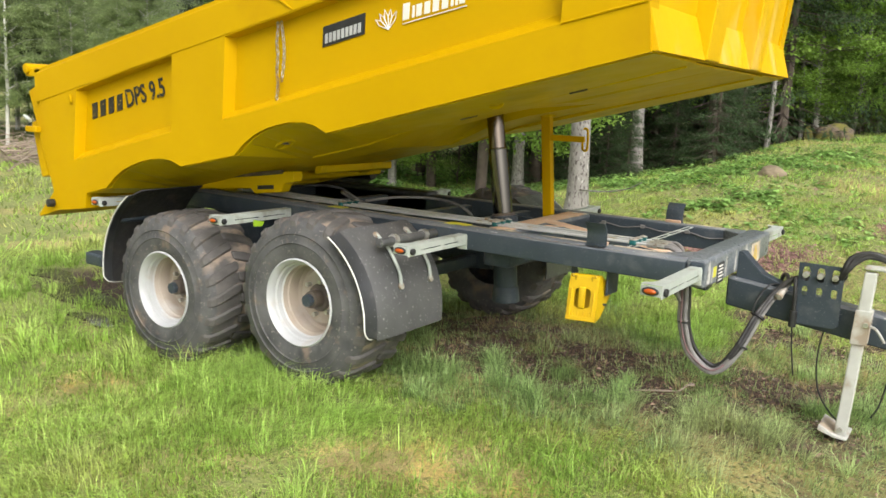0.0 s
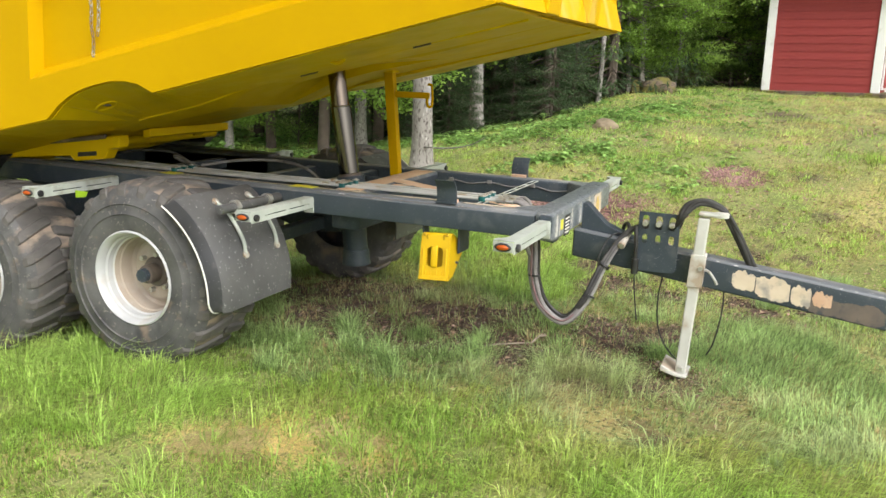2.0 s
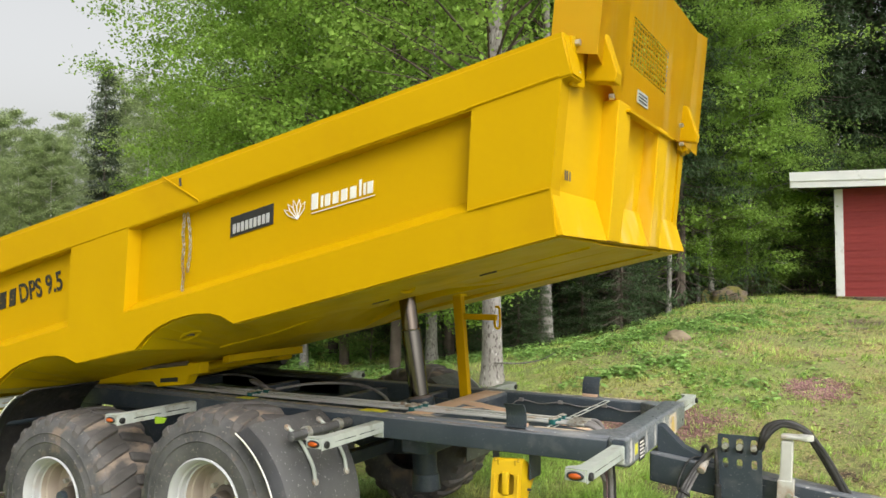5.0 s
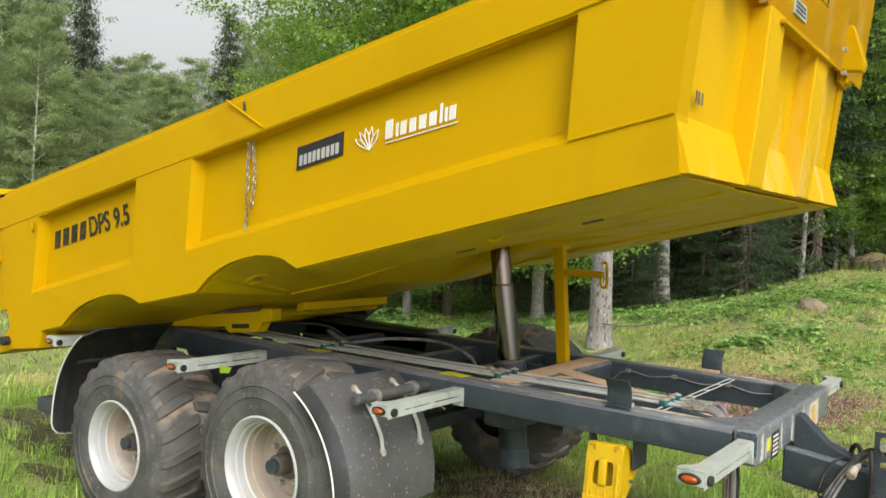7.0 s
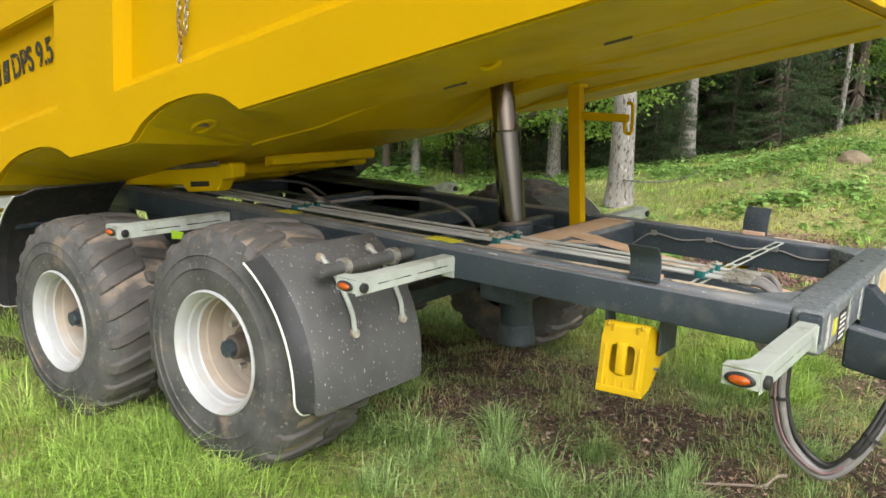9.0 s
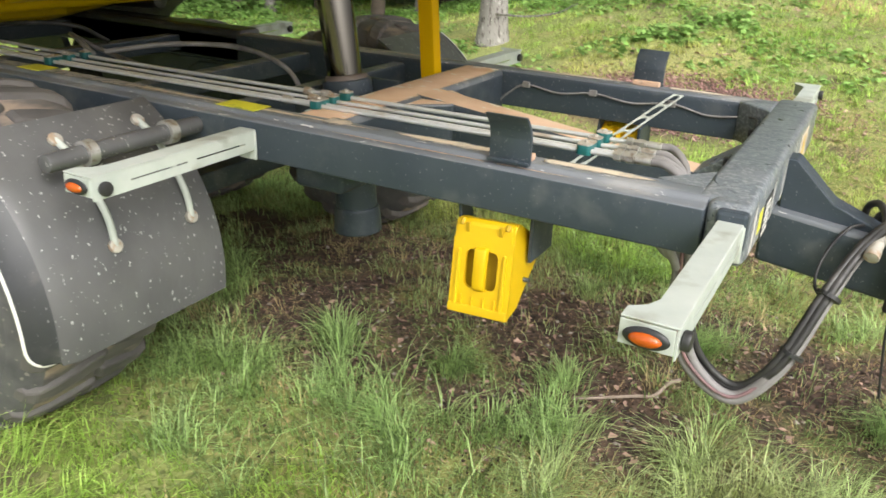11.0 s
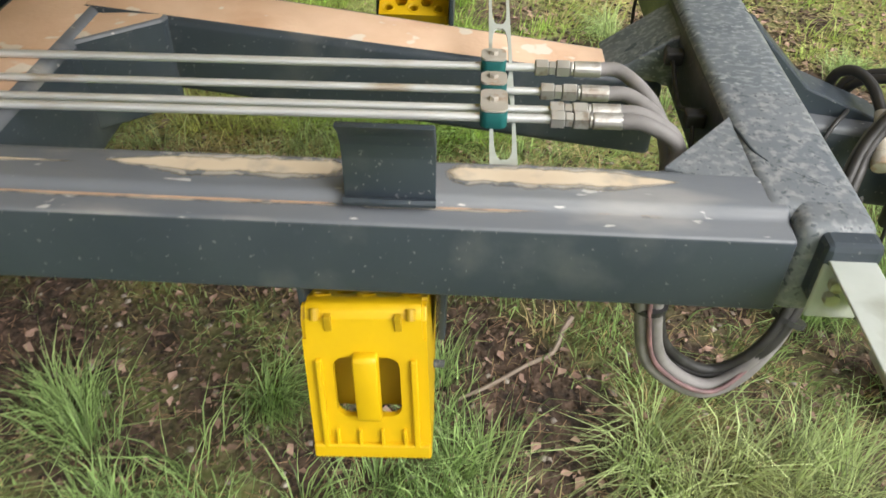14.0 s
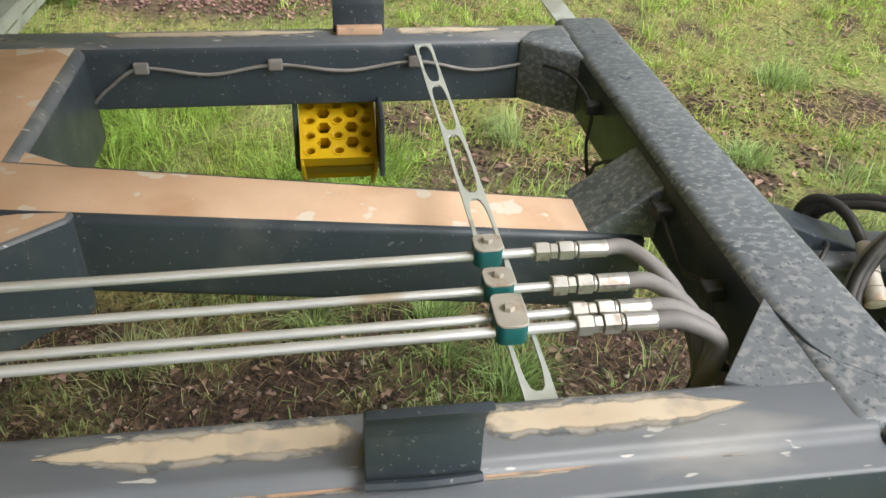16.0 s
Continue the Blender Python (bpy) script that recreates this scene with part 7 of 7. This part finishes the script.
def pebbles(name, label, cx, cy, rx, ry, n, size, material, seed, lift=0.35, category="gravel"):
    rng = np.random.default_rng(seed)
    r, a = np.sqrt(rng.uniform(0, 1, n)) * rng.normal(1, 0.15, n), rng.uniform(0, 2 * math.pi, n)
    x, y = cx + rx * r * np.cos(a), cy + ry * r * np.sin(a)
    z = height(x, y)
    s = size * rng.uniform(0.4, 1.3, n)
    base = np.array([(1, 0, 0), (0, 1, 0), (-1, 0, 0), (0, -1, 0), (0, 0, 1), (0, 0, -1)], float)
    v = base[None] * rng.uniform(0.6, 1.2, (n, 6, 1)) * s[:, None, None] * np.array((1, 1, 0.6))
    th = rng.uniform(0, 2 * math.pi, n)
    c, si = np.cos(th)[:, None], np.sin(th)[:, None]
    v = np.stack([v[..., 0] * c - v[..., 1] * si, v[..., 0] * si + v[..., 1] * c, v[..., 2]], -1)
    v += np.stack([x, y, z + s * lift], -1)[:, None]
    f = np.array([(0, 1, 4), (1, 2, 4), (2, 3, 4), (3, 0, 4), (1, 0, 5), (2, 1, 5), (3, 2, 5), (0, 3, 5)])
    loops = (np.arange(n)[:, None, None] * 6 + f).ravel()
    return tagged(raw_mesh(name, v.reshape(-1, 3), np.full(8 * n, 3), loops, material), label, category, kind="stuff")


pebbles("gravel_patch", "spilled reddish-brown crushed gravel on the grass", 0.46, 4.60, 0.28, 0.38, 2800, 0.014, GRAVEL, 61, 0.25)
pebbles("gravel_patch", "spread of reddish-brown soil and gravel on the slope", -1.0, 3.3, 0.95, 0.5, 5200, 0.013, GRAVEL, 62, 0.3)
pebbles("loose_stones", "small pale stones lying in worn soil", -0.6, 0.3, 1.2, 0.9, 260, 0.011, STONE, 63, 0.1)
pebbles("soil_clods", "crumbled dark soil and bark crumbs", -0.5, 0.25, 1.5, 1.0, 12000, 0.0065, CLOD, 64, 0.1, "soil")
pebbles("soil_clods", "crumbled dark soil on the far side", 0.5, 1.75, 0.9, 0.5, 2600, 0.011, CLOD, 65, 0.1, "soil")


def litter(name, label, cx, cy, rx, ry, n, size, material, seed):
    """Curled dead leaves and bark flakes lying on the soil."""
    rng = np.random.default_rng(seed)
    x, y = cx + rx * rng.uniform(-1, 1, n), cy + ry * rng.uniform(-1, 1, n)
    z = height(x, y) + 0.006
    s = size * rng.uniform(0.5, 1.3, n)
    th = rng.uniform(0, 2 * math.pi, n)
    out = np.stack([np.cos(th), np.sin(th), rng.uniform(-0.2, 0.35, n)], -1)
    sd = np.stack([-np.sin(th), np.cos(th), rng.uniform(-0.3, 0.3, n)], -1)
    c = np.stack([x, y, z], -1)
    w = s[:, None]
    v = np.stack([c - out * w * 0.5, c - sd * w * 0.33 + (0, 0, 0.25) * w, c + sd * w * 0.05 + out * w * 0.05, c + sd * w * 0.33 + (0, 0, 0.2) * w, c + out * w * 0.55 - sd * w * 0.1, c + out * w * 0.2 - sd * w * 0.34 + (0, 0, 0.12) * w], 1)
    f = np.array([(0, 1, 5, 2), (0, 2, 4, 3), (2, 5, 4, 4)])
    loops = np.concatenate([(np.arange(n)[:, None] * 6 + np.array(q)) for q in ((0, 5, 2), (0, 2, 3), (2, 4, 3), (2, 5, 4))], 0)
    return tagged(raw_mesh(name, v.reshape(-1, 3), np.full(len(loops), 3), loops.ravel(), material), label, "leaf litter", kind="stuff")


litter("dead_leaves", "brown dead leaves and bark flakes on worn soil", -0.6, 0.35, 1.6, 1.0, 2600, 0.014, DEADLEAF, 71)
litter("dead_leaves", "larger pinkish-brown dead leaves on worn soil", -0.4, 0.1, 1.1, 0.7, 800, 0.027, DEADLEAF, 73)
litter("dead_leaves", "pinkish dead leaves beyond the drawbar", 0.6, 1.6, 0.9, 0.5, 260, 0.034, DEADLEAF, 74)
litter("dead_leaves", "scattered brown leaves in the grass", 0.2, 2.4, 2.4, 1.5, 2200, 0.030, DEADLEAF, 72)
litter("dead_leaves", "brown leaf scraps over the upper slope", 0.2, 6.2, 2.6, 3.2, 2600, 0.045, DEADLEAF, 75)
tw = part("twig", tube([(-0.47, -0.13, H(-0.47, -0.13) + 0.012), (-0.40, -0.09, H(-0.4, -0.09) + 0.016), (-0.31, -0.02, H(-0.31, -0.02) + 0.014), (-0.25, 0.02, H(-0.25, 0.02) + 0.02), (-0.225, 0.07, H(-0.22, 0.07) + 0.045), (-0.20, 0.12, H(-0.2, 0.12) + 0.04)], 0.004, 7, ends=0.007), TWIG, None, smooth=True)
tagged(tw, "pale broken twig lying on worn soil", "twig")

def puddle(cx, cy, rx, ry, seed):
    a = np.linspace(0, 2 * math.pi, 40)[:-1]
    r = 1 + 0.25 * np.sin(3 * a + seed) + 0.15 * np.sin(5 * a + 2 * seed)
    poly = [(cx + rx * q * math.cos(t), cy + ry * q * math.sin(t)) for q, t in zip(r, a)]
    z = max(H(x, y) for x, y in poly[::4]) + 0.002
    tagged(part("puddle", prism(poly, "z", z - 0.03, z), WATER), "shallow muddy puddle in the worn grass", "puddle")


puddle(-5.05, -0.55, 0.55, 0.16, 1.0)
puddle(-6.0, -0.25, 0.5, 0.12, 2.4)
puddle(-4.35, -0.85, 0.3, 0.10, 4.0)

# brush pile at the meadow's far edge
rng = np.random.default_rng(77)
lines = []
for k in range(150):
    a = rng.uniform(0, 2 * math.pi)
    c = np.array([-17.6 + rng.normal(0, 0.8), 5.9 + rng.normal(0, 0.6), H(-17.6, 5.9) + abs(rng.normal(0.2, 0.25))])
    d = np.array([math.cos(a), math.sin(a), rng.normal(0, 0.25)]) * rng.uniform(0.4, 1.1)
    lines.append(([c - d, c + rng.normal(0, 0.08, 3), c + d], 0.018, 0.006, 4))
pile = part("brush_pile", limb_tubes(lines), TWIG)
tagged(pile, "heap of cut brown branches on the meadow", "brush pile", kind="stuff")


# ---- grass and herbs ----
def blades(name, label, x, y, h, w, material, seed, bend=0.5, way=None, short=False):
    """Grass blades, each a narrow bent strip that ends in a point; short ones are straight."""
    rng = np.random.default_rng(seed)
    n = len(x)
    z = height(x, y) - 0.008
    th = rng.uniform(0, 2 * math.pi, n)
    side = np.stack([np.cos(th), np.sin(th), 0 * th], -1) * (w * rng.uniform(0.6, 1.3, n))[:, None] * 0.5
    ph = th + math.pi / 2 + rng.normal(0, 0.5, n)
    if way is not None:
        ph = way + rng.normal(0, 0.5, n)
        side = np.stack([-np.sin(ph), np.cos(ph), 0 * ph], -1) * (w * rng.uniform(0.6, 1.3, n))[:, None] * 0.5
    lean = (bend * rng.uniform(0.1, 1.5, n) * h)[:, None] * np.stack([np.cos(ph), np.sin(ph), 0 * ph], -1)
    c = np.stack([x, y, z], -1)
    up = np.array((0, 0, 1.0)) * h[:, None]
    mid = c + up * 0.6 + lean * 0.32
    tip = c + up * (1 - 0.3 * np.minimum(1, np.linalg.norm(lean, axis=1) / h))[:, None] + lean
    if short:
        v = np.stack([c - side, c + side, tip + side * 0.2, tip - side * 0.2], 1).reshape(-1, 3)
        return tagged(raw_mesh(name, v, *quads_of(v), material), label, "grass", kind="stuff")
    v = np.stack([c - side, c + side, mid + side * 0.8, mid - side * 0.8, tip], 1).reshape(-1, 3)
    i = np.arange(n)[:, None] * 5
    loops = np.concatenate([i + (0, 1, 2, 3), i + (3, 2, 4)], 1).ravel()
    sizes = np.tile([4, 3], n)
    return tagged(raw_mesh(name, v, sizes, loops, material), label, "grass", kind="stuff")


def lawn(n, x0, x1, y0, y1, seed, thin=1.0):
    rng = np.random.default_rng(seed)
    x, y = rng.uniform(x0, x1, n), rng.uniform(y0, y1, n)
    tuft = 0.5 + 0.5 * wave(x, y, 0.55, 8) + 0.25 * wave(x, y, 0.16, 12)
    keep = rng.uniform(0, 1, n) < np.clip((0.35 + 0.75 * tuft) * (1 - 0.96 * bareness(x, y)) * (1 - 0.42 * dryness(x, y)) * (1 - 0.5 * smooth(x, 0.1, 0.6) * smooth(y, 1.2, 1.6) * smooth(-y, -3.6, -3.0)) * thin, 0, 1)
    return x[keep], y[keep], np.clip(tuft[keep], 0.05, 1.3)


def tall(x, y):
    """Grass stands taller along the wheels and in the foreground."""
    wheels = smooth(-np.hypot((x + 2.4) / 1.6, (y + 1.35) / 0.55), -1.2, -0.2)
    shade = smooth(y, -2.2, -0.8) * smooth(-y, 0.2, 0.9) * smooth(-x, 0.2, 1.6)
    return 1 + 0.45 * wheels + 0.1 * shade


def tufts(name, label, n, x0, x1, y0, y1, per, hh, ww, material, seed, spread=0.03, bare_ok=0.6):
    """Clumps of blades that fan out from one root."""
    rng = np.random.default_rng(seed)
    cx, cy = rng.uniform(x0, x1, n), rng.uniform(y0, y1, n)
    keep = (wave(cx, cy, 0.7, 21) + rng.normal(0, 0.5, n) > -0.1) & (bareness(cx, cy) * rng.uniform(0.5, 1, n) < bare_ok)
    cx, cy = cx[keep], cy[keep]
    m = len(cx)
    big = np.repeat(rng.uniform(0.35, 1.35, m) * tall(cx, cy), per)
    drift = np.repeat(rng.uniform(0, 2 * math.pi, m), per)
    a, r = rng.uniform(0, 2 * math.pi, m * per), np.abs(rng.normal(0, 1, m * per))
    x, y = np.repeat(cx, per) + np.cos(a) * r * spread * big, np.repeat(cy, per) + np.sin(a) * r * spread * big
    h = hh * big * rng.uniform(0.3, 1.25, m * per)
    return blades(name, label, x, y, h, ww + 0 * x, material, seed + 1, 1.15, np.arctan2(np.sin(a) + 0.9 * np.sin(drift), np.cos(a) + 0.9 * np.cos(drift)) + rng.normal(0, 0.4, len(a)))


DRY = ((-0.80, -1.52, 0.36), (-1.04, -1.70, 0.24), (-0.50, -1.48, 0.26), (-3.10, -1.62, 0.36))


def dryness(x, y):
    """Patches of bleached, trodden grass."""
    d = 0 * x
    for cx, cy, r in DRY:
        d = np.maximum(d, smooth(-np.hypot(x - cx, (y - cy) * 1.3), -r, -r * 0.3))
    return np.clip(d * (0.75 + 0.6 * wave(x, y, 0.11, 33)), 0, 1)


def flat_straws(name, label, x, y, length, width, material, seed):
    """Straws and needles lying flat on the ground."""
    rng = np.random.default_rng(seed)
    n = len(x)
    th = rng.uniform(0, 2 * math.pi, n)
    d = np.stack([np.cos(th), np.sin(th), rng.normal(0, 0.12, n)], -1) * (length * rng.uniform(0.4, 1.2, n))[:, None] * 0.5
    s = np.stack([-np.sin(th), np.cos(th), 0 * th], -1) * width * 0.5
    c = np.stack([x, y, height(x, y) + 0.007], -1)
    v = np.stack([c - d - s, c - d + s, c + d + s * 0.6, c + d - s * 0.6], 1).reshape(-1, 3)
    return tagged(raw_mesh(name, v, *quads_of(v), material), label, "leaf litter", kind="stuff")


rng = np.random.default_rng(650)
flat_straws("needle_litter", "brown needles and straws scattered on worn soil", rng.uniform(-2.0, 1.2, 10000), rng.uniform(-0.9, 2.3, 10000), 0.045, 0.0017, NEEDLE_LITTER, 651)
sx, sy = [], []
for cx, cy, r in DRY:
    sx.append(cx + rng.normal(0, r * 0.45, 2600)), sy.append(cy + rng.normal(0, r * 0.36, 2600))
straw_x, straw_y = np.concatenate(sx), np.concatenate(sy)
tan = (wave(straw_x, straw_y, 0.22, 44) + 0.5 * wave(straw_x, straw_y, 0.07, 46) > 0.15) & (straw_y < -1.2)
flat_straws("straw_mat", "bleached straw matted between the grass", straw_x[~tan], straw_y[~tan], 0.09, 0.003, STRAW, 652)
flat_straws("straw_mat", "ochre withered moss and straw in the trodden grass", straw_x[tan], straw_y[tan], 0.08, 0.004, OCHRE, 653)
flat_straws("straw_mat", "yellowed straw on the short grass beyond the drawbar", rng.uniform(0.0, 2.6, 9000), rng.uniform(1.5, 3.6, 9000), 0.06, 0.0035, STRAW, 654)

AREAS = ((-3.2, 1.7, -3.0, 1.2, 230000, 0.066, 0.0042), (-7.5, -3.2, -3.6, 2.0, 48000, 0.08, 0.008), (-3.2, 2.6, 2.6, 5.5, 65000, 0.045, 0.006), (-8.5, 4.5, 5.5, 13.5, 50000, 0.065, 0.013), (-22, -7.5, -3, 14, 34000, 0.11, 0.026), (-3.2, 2.0, 1.2, 2.6, 62000, 0.055, 0.0042), (-9, 9, -10, -3.0, 42000, 0.10, 0.020), (1.7, 9, -3.0, 6.0, 30000, 0.09, 0.016), (-14, -7.5, -10, -3, 12000, 0.11, 0.03))
for seed, (x0, x1, y0, y1, n, hh, ww) in enumerate(AREAS):
    e_ = 0.5 if seed in (0, 2, 5) else 0.0
    x, y, t_ = lawn(n, x0 - e_, x1 + e_, y0 - e_, y1 + e_, 100 + seed)
    k_ = np.random.default_rng(150 + seed).uniform(0, 1, len(x)) < np.clip(np.minimum(np.minimum(x - x0, x1 - x), np.minimum(y - y0, y1 - y)) + e_, 0, 1 if e_ else 9) / (2 * e_ if e_ else 1e-9)
    x, y, t_ = x[k_], y[k_], t_[k_]
    h = hh * (0.45 + 0.9 * t_) * tall(x, y) * (1 - 0.45 * dryness(x, y)) * np.random.default_rng(200 + seed).uniform(0.5, 1.35, len(x))
    comb = 2.4 * wave(x, y, 1.3, 41) + 0.8 * wave(x, y, 0.4, 42) - 0.5
    if seed == 0:
        deep = y + 0.25 * wave(x, y, 0.5, 45) > -0.8
        blades("grass", "combed yellow-green meadow grass lying over", x[~deep], y[~deep], h[~deep], ww + 0 * x[~deep], GRASS, 300 + seed, 1.0, comb[~deep])
        blades("grass", "cool green grass along the trailer", x[deep], y[deep], h[deep], ww + 0 * x[deep], GRASS_DEEP, 310 + seed, 1.0, comb[deep])
    else:
        blades("grass", "uneven green meadow grass", x, y, h, ww + 0 * x, GRASS, 300 + seed, 0.9, comb, short=True)
tufts("grass_tufts", "long yellow-green grass tufts", 950, -3.4, 1.6, -2.8, -1.0, 44, 0.105, 0.0036, GRASS, 600, 0.042, 0.35)
tufts("grass_tufts", "long cool green grass tufts", 1000, -3.4, 1.6, -1.0, 1.4, 44, 0.115, 0.0034, GRASS_DEEP, 605, 0.042, 0.35)
tufts("grass_tufts", "long green grass tufts along the meadow", 700, -7.5, -3.0, -3.4, 1.8, 30, 0.17, 0.007, GRASS, 610)
tufts("grass_tufts", "lush green grass beyond the chassis", 1100, -1.9, -0.35, 0.95, 2.3, 34, 0.105, 0.0040, GRASS, 660, 0.04, 0.5)
tufts("grass_tufts", "bright grass tufts beyond the drawbar", 420, -0.5, 2.2, 1.5, 3.3, 30, 0.07, 0.0042, GRASS, 670, 0.04, 0.5)
tufts("grass_tufts", "short grass tufts on the slope", 1000, -3.2, 2.6, 1.2, 6.0, 26, 0.065, 0.006, GRASS, 620)
TUFTS = ((-0.9, -0.16, 0.9), (-1.42, -0.5, 1.1), (-1.23, -0.21, 1.2), (-0.22, 0.4, 0.8), (-0.05, -0.25, 1.3), (0.12, -0.32, 1.3), (0.02, -0.35, 1.2), (-0.52, -0.08, 0.8), (-0.7, -0.45, 0.9), (-0.44, -0.37, 0.9), (0.35, 0.25, 1.2), (0.26, -0.32, 1.2), (-0.33, -0.46, 0.9), (-0.36, 0.63, 0.9), (-0.7, 0.7, 0.8), (-1.08, 0.59, 0.8), (-0.02, 1.75, 0.9), (0.87, 1.46, 0.8), (1.3, 2.1, 0.9), (-1.1, -0.48, 1.0), (-0.8, -0.6, 1.0), (-1.6, -0.6, 1.0))
rng = np.random.default_rng(640)
tx, ty, th_, ta = [], [], [], []
for cx, cy, big in TUFTS:
    for j in range(3):
        ox, oy = cx + rng.normal(0, 0.05), cy + rng.normal(0, 0.05)
        a, r = rng.uniform(0, 2 * math.pi, 110), np.abs(rng.normal(0, 1.3, 110))
        tx.append(ox + np.cos(a) * r * 0.03), ty.append(oy + np.sin(a) * r * 0.03), ta.append(np.arctan2(np.sin(a) + 0.9 * np.sin(7 * ox + 5 * oy), np.cos(a) + 0.9 * np.cos(7 * ox + 5 * oy)))
        th_.append(0.125 * big * rng.uniform(0.4, 1.15, 110))
tx = np.concatenate(tx)
blades("grass_tufts", "long fine green tufts in the worn soil", tx, np.concatenate(ty), np.concatenate(th_), 0.0032 + 0 * tx, GRASS_DEEP, 641, 1.1, np.concatenate(ta))
tufts("grass_tufts", "thin yellowish grass in the worn soil", 420, -2.2, 0.6, -0.7, 1.0, 16, 0.055, 0.0026, STRAW, 635, 0.05, 1.1)
tufts("grass_tufts", "sparse short green grass in the worn soil", 300, -2.2, 0.6, -0.7, 1.0, 18, 0.06, 0.0030, GRASS_DEEP, 636, 0.05, 1.1)
tufts("grass_tufts", "pale dry grass tufts", 320, -3.0, 1.6, -2.6, 1.2, 30, 0.07, 0.003, STRAW, 630, 0.04)
for seed, (x0, x1, y0, y1, n, hh, ww) in enumerate(((-3.2, 1.7, -3.0, 1.2, 80000, 0.045, 0.0032), (-3.2, 4.0, 1.2, 12.5, 240000, 0.05, 0.007))):
    x, y, t_ = lawn(n, x0, x1, y0, y1, 400 + seed)
    k = wave(x, y, 0.9, 15) + 0.5 * wave(x, y, 0.25, 19) - 0.9 * smooth(y, 1.2, 2.5) * smooth(-x, 0.0, 1.2) > 0.0
    blades("dry_grass", "matted straw-coloured dry grass", x[k], y[k], hh * (0.4 + 0.6 * t_[k]), ww + 0 * x[k], STRAW, 500 + seed, 1.4, short=True)


def herbs(n, x0, x1, y0, y1, seed, size=0.07, hh=0.22):
    """Broad-leaved herbs on the slope, in loose rosettes of six to ten leaves."""
    rng = np.random.default_rng(seed)
    x, y = rng.uniform(x0, x1, n), rng.uniform(y0, y1, n)
    k = (wave(x, y, 1.4, 17) + 0.7 * wave(x, y, 0.45, 18) + 0.5 * smooth(y, 4, 8) + 0.3 * rng.normal(0, 1, n)) > 0.3 + 1.3 * smooth(x, x1 - 1.6, x1)
    x, y = x[k], y[k]
    m = 8 * len(x)
    a, out = rng.uniform(0, 2 * math.pi, m), np.repeat(size * rng.uniform(0.5, 1.5, len(x)), 8)
    lift = np.repeat(hh * rng.uniform(0.15, 1.0, len(x)), 8) * rng.uniform(0.5, 1.1, m)
    px, py = np.repeat(x, 8) + np.cos(a) * out * 0.5, np.repeat(y, 8) + np.sin(a) * out * 0.5
    root = np.stack([px, py, height(px, py) + lift], -1)
    d = np.stack([np.cos(a), np.sin(a), rng.uniform(-0.35, 0.25, m)], -1)
    w = np.stack([-np.sin(a), np.cos(a), rng.normal(0, 0.25, m)], -1)
    o = out[:, None]
    v = np.stack([root, root + d * o * 0.5 + w * o * 0.36, root + d * o - (0, 0, 0.012), root + d * o * 0.5 - w * o * 0.36], 1).reshape(-1, 3)
    return tagged(raw_mesh("herbs", v, *quads_of(v), WEED), "broad-leaved green herbs on the slope", "herbs", kind="stuff")


herbs(4400, -8.5, -0.2, 4.0, 9.5, 81, 0.058, 0.11)
herbs(1500, -2.2, 1.6, 3.8, 11.5, 82, 0.05, 0.05)
herbs(1300, -4.5, -0.3, 2.9, 5.2, 84, 0.055, 0.07)
herbs(2400, -13, -7.0, 5.5, 10.5, 83, 0.10, 0.22)
